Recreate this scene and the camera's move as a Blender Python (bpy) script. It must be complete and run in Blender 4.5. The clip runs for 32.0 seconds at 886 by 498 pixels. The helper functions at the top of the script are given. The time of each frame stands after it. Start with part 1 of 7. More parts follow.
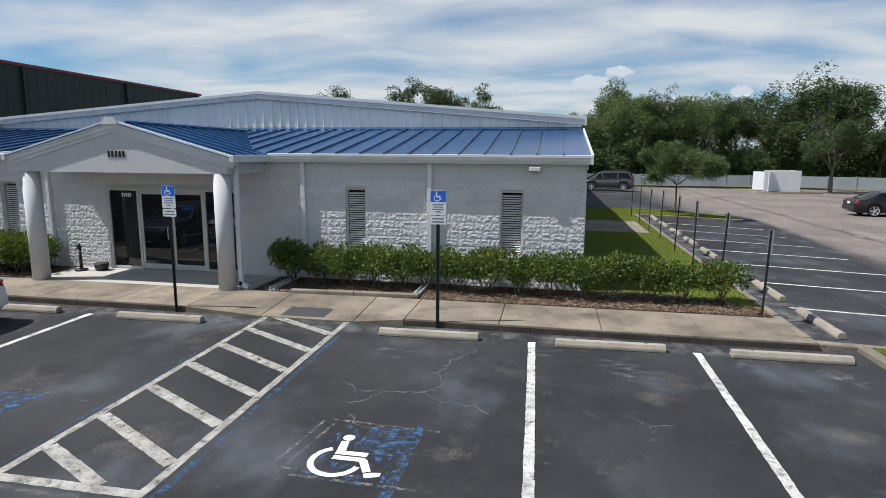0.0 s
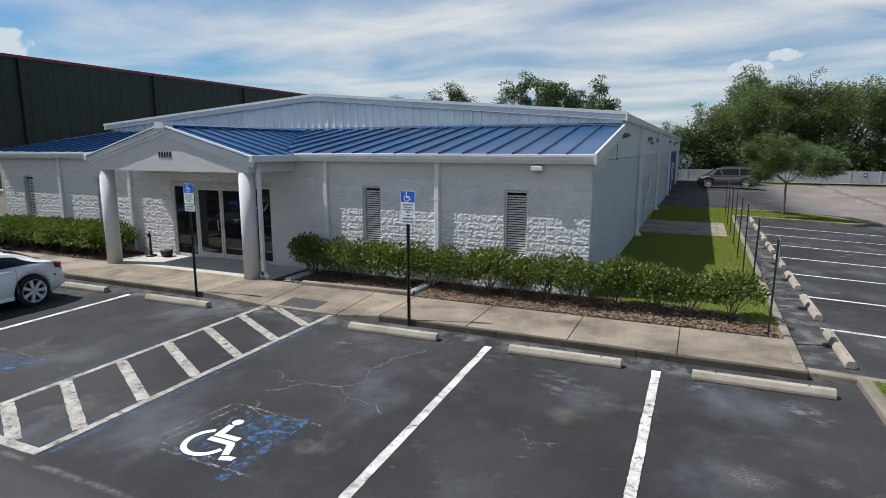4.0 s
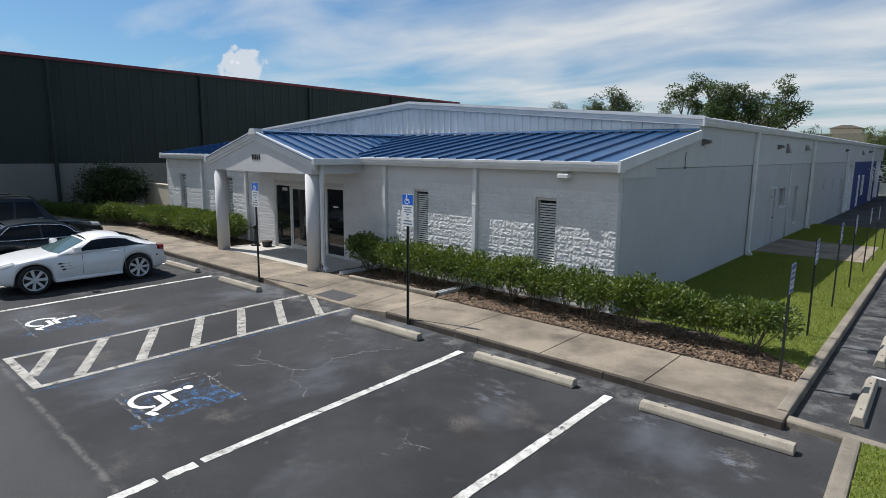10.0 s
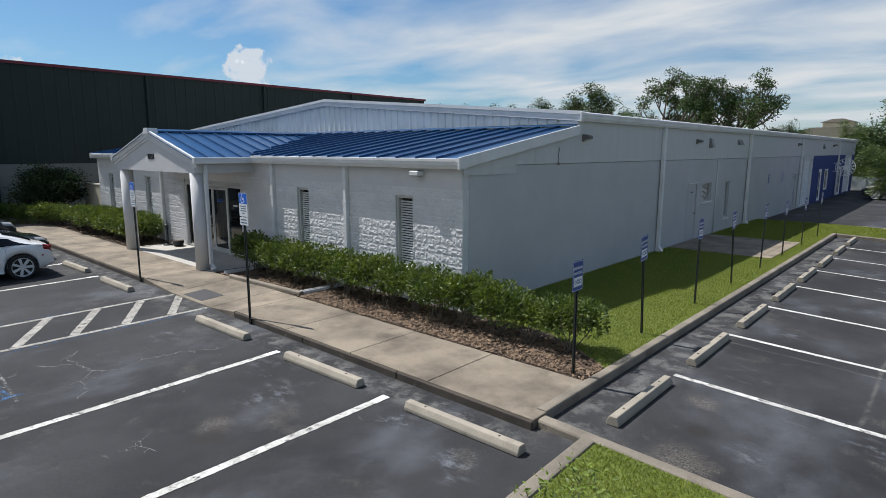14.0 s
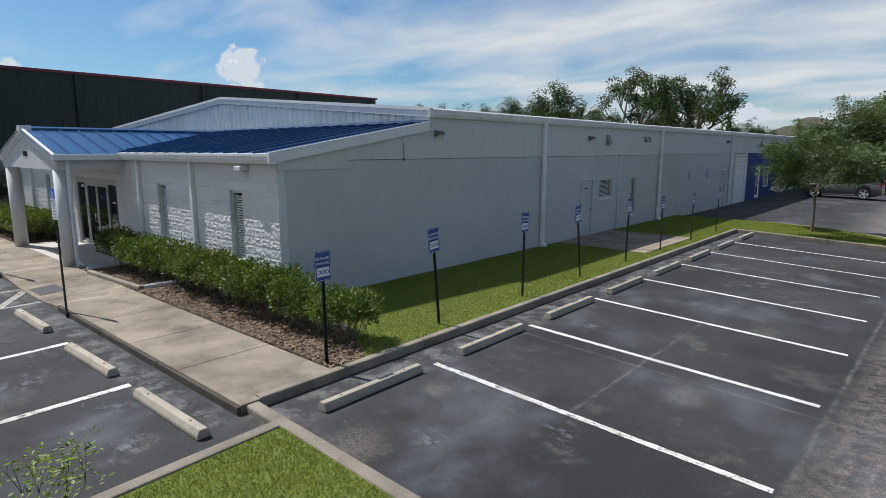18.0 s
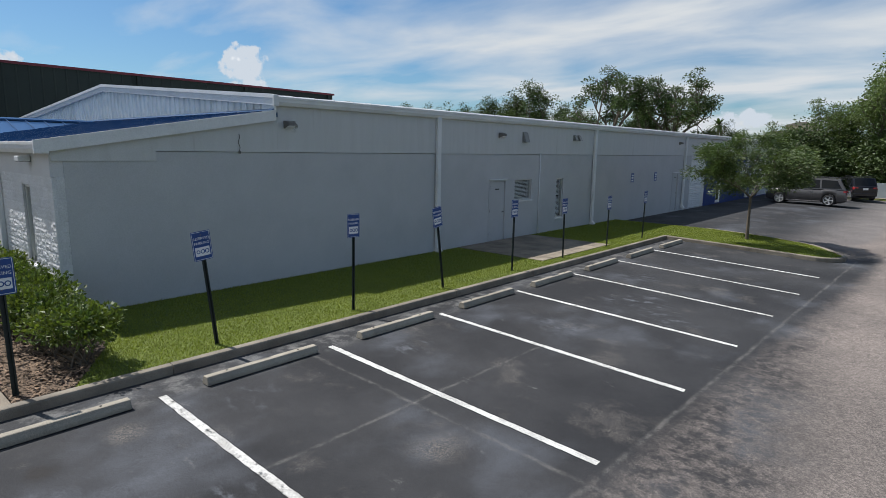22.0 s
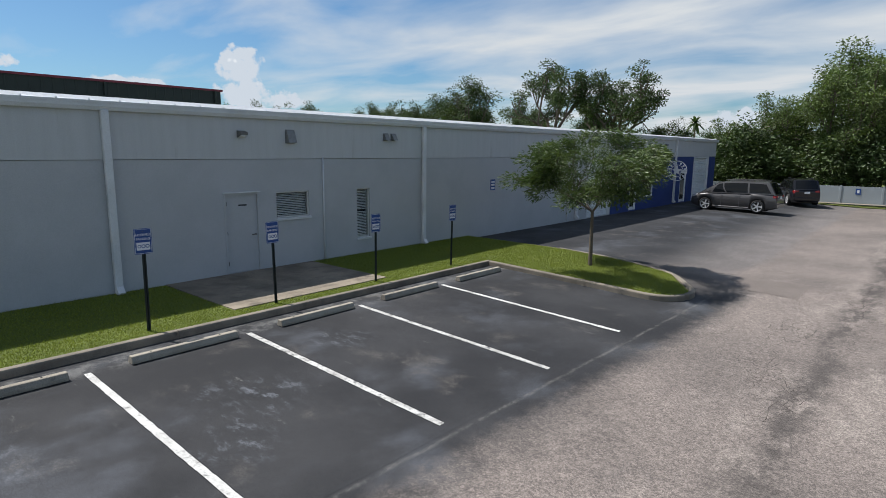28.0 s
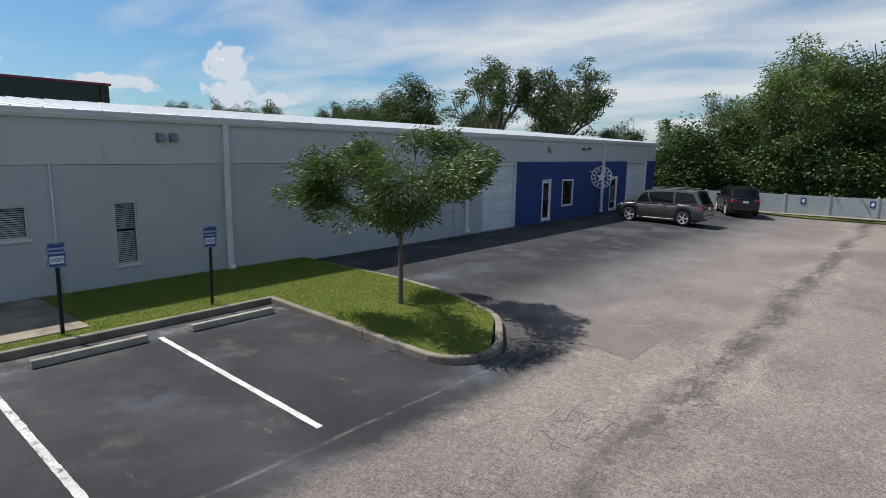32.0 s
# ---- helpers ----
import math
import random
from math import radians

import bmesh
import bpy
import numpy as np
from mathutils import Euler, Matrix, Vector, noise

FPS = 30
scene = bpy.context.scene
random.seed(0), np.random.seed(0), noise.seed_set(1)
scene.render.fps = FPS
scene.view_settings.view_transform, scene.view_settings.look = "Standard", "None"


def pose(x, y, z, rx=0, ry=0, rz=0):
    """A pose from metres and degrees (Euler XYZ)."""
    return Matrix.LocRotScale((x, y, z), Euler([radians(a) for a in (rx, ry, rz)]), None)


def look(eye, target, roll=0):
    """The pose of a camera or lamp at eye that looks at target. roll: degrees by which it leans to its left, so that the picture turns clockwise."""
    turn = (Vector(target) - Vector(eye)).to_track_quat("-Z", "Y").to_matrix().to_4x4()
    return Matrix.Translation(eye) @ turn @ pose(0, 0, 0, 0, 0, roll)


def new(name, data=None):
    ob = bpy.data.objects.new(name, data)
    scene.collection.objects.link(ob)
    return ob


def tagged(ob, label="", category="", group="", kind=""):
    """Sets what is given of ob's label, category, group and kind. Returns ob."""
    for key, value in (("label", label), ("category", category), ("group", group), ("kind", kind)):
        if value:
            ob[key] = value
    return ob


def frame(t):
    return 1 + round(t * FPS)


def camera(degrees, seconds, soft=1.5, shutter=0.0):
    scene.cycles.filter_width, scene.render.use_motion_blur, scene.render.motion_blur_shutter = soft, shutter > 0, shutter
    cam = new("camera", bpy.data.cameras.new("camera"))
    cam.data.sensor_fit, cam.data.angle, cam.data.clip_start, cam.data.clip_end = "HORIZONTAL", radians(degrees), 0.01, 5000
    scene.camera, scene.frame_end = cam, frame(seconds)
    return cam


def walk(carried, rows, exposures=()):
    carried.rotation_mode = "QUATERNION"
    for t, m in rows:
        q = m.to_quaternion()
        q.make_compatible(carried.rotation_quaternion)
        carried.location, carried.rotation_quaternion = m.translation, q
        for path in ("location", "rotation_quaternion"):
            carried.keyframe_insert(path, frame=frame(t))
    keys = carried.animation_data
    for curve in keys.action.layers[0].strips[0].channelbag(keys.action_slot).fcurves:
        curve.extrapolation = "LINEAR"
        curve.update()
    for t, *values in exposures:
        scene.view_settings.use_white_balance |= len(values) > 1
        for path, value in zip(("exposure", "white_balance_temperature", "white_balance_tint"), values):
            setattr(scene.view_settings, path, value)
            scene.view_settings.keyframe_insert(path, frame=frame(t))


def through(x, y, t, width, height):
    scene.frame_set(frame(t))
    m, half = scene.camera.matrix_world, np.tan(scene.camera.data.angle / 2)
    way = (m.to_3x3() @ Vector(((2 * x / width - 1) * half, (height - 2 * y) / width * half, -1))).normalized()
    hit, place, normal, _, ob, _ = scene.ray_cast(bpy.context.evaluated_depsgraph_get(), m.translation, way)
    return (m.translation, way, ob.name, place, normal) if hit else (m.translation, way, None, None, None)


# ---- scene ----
cam = camera(75.05, 32.0, soft=0.7)
# seconds, place, yaw to the left of +y, pitch, roll
ROWS = [
    (0, -1.051, -1.131, 3.325, 10.59, -9.37, 0.37),
    (0.5, -0.734, -1.022, 3.337, 13.10, -9.41, 0.16),
    (1, -0.317, -0.884, 3.362, 15.46, -9.57, 0.06),
    (1.5, 0.086, -0.833, 3.392, 17.04, -9.65, 0.01),
    (2, 0.542, -0.688, 3.409, 18.75, -9.73, -0.02),
    (2.5, 0.873, -0.584, 3.421, 19.76, -9.79, 0.13),
    (4.5, 2.213, -0.169, 3.454, 26.10, -9.97, -0.18),
    (5, 2.467, -0.043, 3.448, 28.77, -9.95, -0.33),
    (5.5, 2.649, 0.130, 3.434, 31.35, -9.88, -0.37),
    (6, 2.837, 0.252, 3.438, 33.87, -9.82, -0.34),
    (6.5, 3.051, 0.369, 3.458, 36.29, -9.77, -0.34),
    (7, 3.177, 0.491, 3.400, 37.92, -9.30, 0.12),
    (7.5, 3.432, 0.630, 3.433, 39.23, -9.26, 0.20),
    (8, 3.644, 0.810, 3.462, 39.94, -9.17, 0.23),
    (8.5, 3.871, 0.931, 3.462, 40.48, -9.06, 0.29),
    (9, 4.230, 1.032, 3.485, 40.79, -9.30, 0.22),
    (9.5, 4.571, 1.200, 3.466, 41.12, -9.36, 0.42),
    (10, 4.912, 1.394, 3.457, 41.46, -9.46, 0.61),
    (10.5, 5.219, 1.558, 3.474, 41.52, -9.58, 0.59),
    (11, 5.554, 1.798, 3.497, 41.90, -9.73, 0.47),
    (11.5, 5.872, 2.136, 3.505, 42.25, -9.82, 0.36),
    (12, 6.168, 2.472, 3.508, 42.43, -9.83, 0.23),
    (12.5, 6.447, 2.750, 3.516, 42.25, -9.83, 0.26),
    (13, 6.726, 3.043, 3.520, 42.11, -9.79, 0.35),
    (13.5, 7.024, 3.365, 3.499, 42.08, -9.72, 0.25),
    (14, 7.313, 3.682, 3.478, 42.03, -9.72, 0.11),
    (14.5, 7.624, 3.972, 3.445, 42.01, -9.65, -0.01),
    (16.5, 9.135, 5.215, 3.370, 42.12, -9.54, -0.13),
    (17, 9.534, 5.450, 3.374, 41.84, -9.61, -0.13),
    (17.5, 9.911, 5.711, 3.391, 41.69, -9.72, -0.09),
    (18, 10.210, 5.998, 3.386, 41.52, -9.76, -0.01),
    (18.5, 10.459, 6.324, 3.380, 41.33, -9.86, 0.09),
    (19, 10.683, 6.694, 3.367, 41.26, -9.95, 0.21),
    (19.5, 10.885, 7.110, 3.342, 41.28, -9.90, 0.27),
    (20, 11.050, 7.539, 3.318, 41.36, -9.86, 0.43),
    (20.5, 11.238, 7.992, 3.306, 41.41, -9.79, 0.44),
    (21, 11.378, 8.518, 3.286, 41.54, -9.63, 0.37),
    (21.5, 11.585, 9.055, 3.263, 41.70, -9.58, 0.58),
    (22, 11.767, 9.591, 3.257, 41.47, -9.70, 0.86),
    (22.5, 11.985, 10.136, 3.275, 41.23, -9.81, 1.05),
    (23, 12.276, 10.683, 3.295, 41.11, -9.88, 1.14),
    (23.5, 12.578, 11.285, 3.301, 41.05, -9.83, 1.18),
    (24, 12.852, 11.934, 3.265, 41.01, -9.56, 1.02),
    (24.5, 13.068, 12.559, 3.232, 40.73, -9.30, 0.84),
    (25, 13.193, 13.193, 3.258, 40.44, -9.30, 0.94),
    (25.5, 13.359, 13.830, 3.284, 40.25, -9.29, 0.86),
    (27.5, 13.821, 17.014, 3.413, 40.90, -9.48, 0.75),
    (28, 13.887, 18.048, 3.414, 41.28, -9.66, 0.49),
    (28.5, 13.964, 18.970, 3.417, 41.30, -9.73, 0.26),
    (29, 13.978, 19.955, 3.400, 41.40, -9.86, 0.01),
    (29.5, 14.055, 20.839, 3.406, 41.34, -9.79, -0.03),
    (30, 14.217, 21.497, 3.436, 42.05, -9.69, -0.34),
    (30.5, 14.545, 22.060, 3.512, 41.42, -9.52, 0.01),
    (31, 14.708, 22.861, 3.511, 40.79, -9.49, 0.38),
    (31.5, 14.972, 23.596, 3.560, 40.44, -9.54, 0.55),
    (32, 15.205, 24.347, 3.588, 40.10, -9.57, 0.90),
]


def aimed(x, y, z, yaw, pitch, roll):
    a, b = radians(yaw), radians(pitch)
    way = Vector((-math.sin(a) * math.cos(b), math.cos(a) * math.cos(b), math.sin(b)))
    return look((x, y, z), Vector((x, y, z)) + way, roll)


walk(cam, [(r[0], aimed(*r[1:])) for r in ROWS], [(0.0, 0.03, 6390.0, 10.0), (32.0, 0.03, 6390.0, 10.0)])

# ---- light ----
SUN_WAY = Vector((-0.60, -0.17, 1.0)).normalized()
world = bpy.data.worlds.new("sky")
scene.world = world
world.use_nodes = True


HEAPS = ((60.2, 7.3, 2.5, 2.2), (59.9, 4.8, 3.0, 2.0), (56.4, 4.4, 2.8, 1.2), (79.5, 6.6, 3.0, 0.8), (69.5, 5.2, 5.0, 0.9), (14.8, 3.0, 2.8, 1.2), (-3.2, 6.7, 2.2, 0.75), (-5.6, 7.5, 1.7, 0.65), (-16.0, 5.4, 1.2, 0.7))


def build_sky(nt):
    n, l = nt.nodes, nt.links
    n.clear()
    out = n.new("ShaderNodeOutputWorld")
    bg = n.new("ShaderNodeBackground")
    sky = n.new("ShaderNodeTexSky")
    sky.sky_type, sky.sun_disc = "NISHITA", False
    sky.sun_elevation = math.asin(SUN_WAY.z)
    sky.sun_rotation = math.atan2(SUN_WAY.x, SUN_WAY.y)
    sky.air_density, sky.dust_density, sky.ozone_density = 1.0, 0.6, 1.5
    co = n.new("ShaderNodeTexCoord")
    # thin streaked high cloud: stretched noise on the plane of the sky
    sep = n.new("ShaderNodeSeparateXYZ")
    l.new(co.outputs["Generated"], sep.inputs[0])
    up = n.new("ShaderNodeMath"); up.operation = "MAXIMUM"; up.inputs[1].default_value = 0.0
    l.new(sep.outputs["Z"], up.inputs[0])
    lift = n.new("ShaderNodeMath"); lift.operation = "ADD"; lift.inputs[1].default_value = 0.12
    l.new(up.outputs[0], lift.inputs[0])
    flat = n.new("ShaderNodeVectorMath"); flat.operation = "DIVIDE"
    comb = n.new("ShaderNodeCombineXYZ")
    for k in range(3):
        l.new(lift.outputs[0], comb.inputs[k])
    l.new(co.outputs["Generated"], flat.inputs[0]); l.new(comb.outputs[0], flat.inputs[1])
    mp = n.new("ShaderNodeMapping")
    mp.inputs["Rotation"].default_value = (0, 0, radians(-62)); mp.inputs["Scale"].default_value = (0.58, 1.0, 0.0)
    mp.inputs["Location"].default_value = (0.35, 0.9, 0.0)
    l.new(flat.outputs[0], mp.inputs[0])
    no = n.new("ShaderNodeTexNoise")
    no.inputs["Scale"].default_value, no.inputs["Detail"].default_value, no.inputs["Roughness"].default_value = 1.45, 7.0, 0.50
    no.inputs["Distortion"].default_value = 0.35
    l.new(mp.outputs[0], no.inputs["Vector"])
    # more cloud towards north and south, clear blue towards the west and overhead
    # the southern cloud is never in view; added to brighten the front wall
    away = n.new("ShaderNodeVectorMath"); away.operation = "ABSOLUTE"; l.new(co.outputs["Generated"], away.inputs[0])
    both = n.new("ShaderNodeSeparateXYZ"); l.new(away.outputs[0], both.inputs[0])
    fold = n.new("ShaderNodeCombineXYZ"); l.new(sep.outputs["X"], fold.inputs[0]); l.new(both.outputs["Y"], fold.inputs[1]); l.new(sep.outputs["Z"], fold.inputs[2])
    lean = n.new("ShaderNodeVectorMath"); lean.operation = "DOT_PRODUCT"; lean.inputs[1].default_value = (0.06, 0.85, 0.20)
    l.new(fold.outputs[0], lean.inputs[0])
    gain = n.new("ShaderNodeMath"); gain.operation = "MULTIPLY_ADD"; gain.inputs[1].default_value = 0.40; gain.inputs[2].default_value = -0.300
    l.new(lean.outputs["Value"], gain.inputs[0])
    sum_ = n.new("ShaderNodeMath"); sum_.operation = "ADD"
    l.new(no.outputs["Fac"], sum_.inputs[0]); l.new(gain.outputs[0], sum_.inputs[1])
    ramp = n.new("ShaderNodeValToRGB")
    ramp.color_ramp.elements[0].position, ramp.color_ramp.elements[1].position = 0.31, 0.66
    l.new(sum_.outputs[0], ramp.inputs[0])
    deep = n.new("ShaderNodeMix"); deep.data_type = "RGBA"; deep.blend_type = "MULTIPLY"
    deep.inputs["Factor"].default_value = 1.0
    l.new(sky.outputs[0], deep.inputs["A"]); deep.inputs["B"].default_value = (0.68, 0.955, 1.15, 1)
    mix = n.new("ShaderNodeMix"); mix.data_type = "RGBA"
    l.new(ramp.outputs[0], mix.inputs["Factor"])
    l.new(deep.outputs["Result"], mix.inputs["A"])
    mix.inputs["B"].default_value = (7.9, 8.25, 8.5, 1)
    # heaped white clouds low over the horizon: way left of north and height in degrees, half width and half height
    def calc(op, a, c=None, d=None):
        t = n.new("ShaderNodeMath"); t.operation = op
        for k, v in enumerate((a, c, d)):
            if isinstance(v, (int, float)):
                t.inputs[k].default_value = v
            elif v is not None:
                l.new(v, t.inputs[k])
        return t.outputs[0]

    def billow(scale, detail, rough, shift=0.0):
        t = n.new("ShaderNodeTexNoise"); t.inputs["Scale"].default_value, t.inputs["Detail"].default_value, t.inputs["Roughness"].default_value = scale, detail, rough
        off = n.new("ShaderNodeVectorMath"); off.operation = "ADD"; off.inputs[1].default_value = (shift, shift * 0.4, -shift)
        l.new(co.outputs["Generated"], off.inputs[0]); l.new(off.outputs[0], t.inputs["Vector"])
        return t.outputs["Fac"]
    heap = -1.5
    for way, high, wide, tall in HEAPS:
        a = radians(way)
        right = n.new("ShaderNodeVectorMath"); right.operation = "DOT_PRODUCT"; right.inputs[1].default_value = (math.cos(a), math.sin(a), 0)
        ahead = n.new("ShaderNodeVectorMath"); ahead.operation = "DOT_PRODUCT"; ahead.inputs[1].default_value = (-math.sin(a), math.cos(a), 0)
        for t in (right, ahead):
            l.new(co.outputs["Generated"], t.inputs[0])
        u = calc("DIVIDE", right.outputs["Value"], radians(wide))
        v = calc("DIVIDE", calc("SUBTRACT", sep.outputs["Z"], radians(high)), radians(tall))
        q = calc("SUBTRACT", 1.0, calc("ADD", calc("MULTIPLY", u, u), calc("MULTIPLY", v, v)))
        q = calc("MAXIMUM", q, -1.5)
        q = calc("SUBTRACT", q, calc("MULTIPLY", calc("LESS_THAN", ahead.outputs["Value"], 0.5), 3.0))
        heap = calc("MAXIMUM", q, heap)
    cells = n.new("ShaderNodeTexVoronoi"); cells.feature = "SMOOTH_F1"; cells.inputs["Scale"].default_value = 34.0; cells.inputs["Smoothness"].default_value = 0.35
    cells.inputs["Detail"].default_value = 2.0; cells.inputs["Roughness"].default_value = 0.6
    l.new(co.outputs["Generated"], cells.inputs["Vector"])
    puff = calc("MULTIPLY_ADD", cells.outputs["Distance"], -1.5, 0.70)
    body = calc("ADD", calc("MULTIPLY_ADD", puff, 0.45, heap), calc("MULTIPLY_ADD", billow(55, 6, 0.62), 1.7, -0.80))
    cover = n.new("ShaderNodeMapRange"); cover.interpolation_type = "SMOOTHSTEP"
    cover.inputs["From Min"].default_value, cover.inputs["From Max"].default_value = 0.0, 0.38
    l.new(body, cover.inputs["Value"])
    glow = n.new("ShaderNodeMapRange"); glow.interpolation_type = "SMOOTHSTEP"
    glow.inputs["From Min"].default_value, glow.inputs["From Max"].default_value = -0.25, 0.55
    l.new(calc("ADD", puff, calc("MULTIPLY_ADD", billow(38, 5, 0.55, 0.012), 1.4, -0.7)), glow.inputs["Value"])
    shade = n.new("ShaderNodeMix"); shade.data_type = "RGBA"
    shade.inputs["A"].default_value, shade.inputs["B"].default_value = (7.2, 7.9, 8.7, 1), (11.4, 11.5, 11.5, 1)
    l.new(glow.outputs[0], shade.inputs["Factor"])
    both_ = n.new("ShaderNodeMix"); both_.data_type = "RGBA"
    l.new(cover.outputs[0], both_.inputs["Factor"]); l.new(mix.outputs["Result"], both_.inputs["A"]); l.new(shade.outputs["Result"], both_.inputs["B"])
    l.new(both_.outputs["Result"], bg.inputs["Color"])
    bg.inputs["Strength"].default_value = 0.0845
    l.new(bg.outputs[0], out.inputs["Surface"])


build_sky(world.node_tree)
sun_data = bpy.data.lights.new("sun", "SUN")
sun_data.energy, sun_data.angle, sun_data.color = 5.6, radians(0.53), (1.0, 0.965, 0.925)
sun = new("sun", sun_data)
sun.matrix_world = look(SUN_WAY * 60, (0, 0, 0))


# ---- materials ----
def mat(name, base, second=None, scale=3.0, fine=60.0, rough=0.7, metal=0.0, bump=0.0, bump_scale=60.0, amount=0.6, spots=None, coat=0.0, spec=0.5, random_amount=0.0, fine_amount=0.25, stretch=None):
    """A surface with broad stains towards a second colour, fine grain, relief and, if wished, dark or light spots."""
    m = bpy.data.materials.new(name)
    m.use_nodes = True
    n, l = m.node_tree.nodes, m.node_tree.links
    b = n["Principled BSDF"]
    b.inputs["Roughness"].default_value, b.inputs["Metallic"].default_value = rough, metal
    b.inputs["Coat Weight"].default_value = coat
    b.inputs["Specular IOR Level"].default_value = spec
    g = n.new("ShaderNodeNewGeometry")
    place = g.outputs["Position"]
    if stretch:
        mp = n.new("ShaderNodeMapping"); mp.inputs["Scale"].default_value = stretch
        l.new(place, mp.inputs[0]); place = mp.outputs[0]
    second = second or tuple(c * 0.8 for c in base)
    n1 = n.new("ShaderNodeTexNoise"); n1.inputs["Scale"].default_value = scale; n1.inputs["Detail"].default_value = 5; n1.inputs["Roughness"].default_value = 0.6
    l.new(place, n1.inputs["Vector"])
    r1 = n.new("ShaderNodeMapRange"); r1.inputs["From Min"].default_value, r1.inputs["From Max"].default_value = 0.38, 0.66
    r1.inputs["To Max"].default_value = amount
    l.new(n1.outputs["Fac"], r1.inputs["Value"])
    mix = n.new("ShaderNodeMix"); mix.data_type = "RGBA"
    mix.inputs["A"].default_value, mix.inputs["B"].default_value = (*base, 1), (*second, 1)
    l.new(r1.outputs[0], mix.inputs["Factor"])
    col = mix.outputs["Result"]
    n2 = n.new("ShaderNodeTexNoise"); n2.inputs["Scale"].default_value = fine; n2.inputs["Detail"].default_value = 3
    l.new(g.outputs["Position"], n2.inputs["Vector"])
    r2 = n.new("ShaderNodeMapRange"); r2.inputs["From Min"].default_value, r2.inputs["From Max"].default_value = 0.3, 0.7
    r2.inputs["To Min"].default_value, r2.inputs["To Max"].default_value = 1 - fine_amount, 1 + fine_amount
    l.new(n2.outputs["Fac"], r2.inputs["Value"])
    f = r2.outputs[0]
    if random_amount:
        oi = n.new("ShaderNodeObjectInfo")
        r3 = n.new("ShaderNodeMapRange"); r3.inputs["To Min"].default_value, r3.inputs["To Max"].default_value = 1 - random_amount, 1 + random_amount
        l.new(oi.outputs["Random"], r3.inputs["Value"])
        mm = n.new("ShaderNodeMath"); mm.operation = "MULTIPLY"
        l.new(f, mm.inputs[0]); l.new(r3.outputs[0], mm.inputs[1]); f = mm.outputs[0]
    mul = n.new("ShaderNodeVectorMath"); mul.operation = "SCALE"
    l.new(col, mul.inputs[0]); l.new(f, mul.inputs["Scale"])
    col = mul.outputs[0]
    if spots:
        colour, size, low, high = spots
        n3 = n.new("ShaderNodeTexNoise"); n3.inputs["Scale"].default_value = size; n3.inputs["Detail"].default_value = 7; n3.inputs["Roughness"].default_value = 0.65
        l.new(place, n3.inputs["Vector"])
        r4 = n.new("ShaderNodeMapRange"); r4.inputs["From Min"].default_value, r4.inputs["From Max"].default_value = low, high
        l.new(n3.outputs["Fac"], r4.inputs["Value"])
        m2 = n.new("ShaderNodeMix"); m2.data_type = "RGBA"; m2.inputs["B"].default_value = (*colour, 1)
        l.new(r4.outputs[0], m2.inputs["Factor"]); l.new(col, m2.inputs["A"])
        col = m2.outputs["Result"]
    l.new(col, b.inputs["Base Color"])
    if bump:
        n4 = n.new("ShaderNodeTexNoise"); n4.inputs["Scale"].default_value = bump_scale; n4.inputs["Detail"].default_value = 4
        l.new(g.outputs["Position"], n4.inputs["Vector"])
        bp = n.new("ShaderNodeBump"); bp.inputs["Strength"].default_value = 0.6; bp.inputs["Distance"].default_value = bump
        l.new(n4.outputs["Fac"], bp.inputs["Height"]); l.new(bp.outputs[0], b.inputs["Normal"])
    return m


M_CONC = mat("walk_concrete", (0.272, 0.228, 0.170), (0.145, 0.120, 0.090), 0.9, 90, 0.9, bump=0.002, bump_scale=120, amount=1.0, spots=((0.088, 0.072, 0.056), 1.5, 0.50, 0.76), random_amount=0.10)
M_KERB = mat("kerb_concrete", (0.245, 0.212, 0.165), (0.115, 0.100, 0.080), 1.4, 80, 0.9, bump=0.003, bump_scale=90, amount=0.8, spots=((0.09, 0.08, 0.07), 3.0, 0.62, 0.75), random_amount=0.08)
M_STOP = mat("stop_concrete", (0.36, 0.322, 0.258), (0.21, 0.185, 0.148), 2.0, 80, 0.9, bump=0.003, bump_scale=90, spots=((0.13, 0.12, 0.105), 4.0, 0.63, 0.75), random_amount=0.1)
M_WALL = mat("grey_painted_wall", (0.462, 0.466, 0.474), (0.405, 0.41, 0.418), 0.8, 50, 0.85, bump=0.003, bump_scale=60, fine_amount=0.06, amount=0.7)
M_BLOCK = mat("painted_split_block", (0.61, 0.61, 0.615), (0.53, 0.53, 0.535), 3.0, 40, 0.9, bump=0.008, bump_scale=70, fine_amount=0.10, random_amount=0.05)
M_METAL = mat("white_metal_panel", (0.80, 0.82, 0.83), (0.70, 0.72, 0.73), 1.2, 30, 0.45, bump=0, fine_amount=0.06, metal=0.15, random_amount=0.05)
M_TRIM = mat("white_painted_trim", (0.66, 0.67, 0.68), (0.52, 0.53, 0.53), 1.5, 40, 0.5, fine_amount=0.06)
M_ROOFW = mat("white_metal_roof", (0.72, 0.73, 0.74), (0.60, 0.60, 0.60), 1.0, 40, 0.4, fine_amount=0.06, metal=0.3)
M_BLUE = mat("blue_metal_roof", (0.016, 0.072, 0.185), (0.013, 0.058, 0.150), 0.8, 40, 0.28, spec=0.5, coat=0.2, fine_amount=0.06, metal=0.2, random_amount=0.08)
M_BLUEW = mat("blue_wall_paint", (0.026, 0.052, 0.195), (0.021, 0.043, 0.155), 1.0, 40, 0.8, fine_amount=0.08)
M_GREEN = mat("dark_green_metal", (0.0185, 0.028, 0.0255), (0.0145, 0.0215, 0.020), 0.5, 20, 0.6, fine_amount=0.08, random_amount=0.05, spec=0.3)
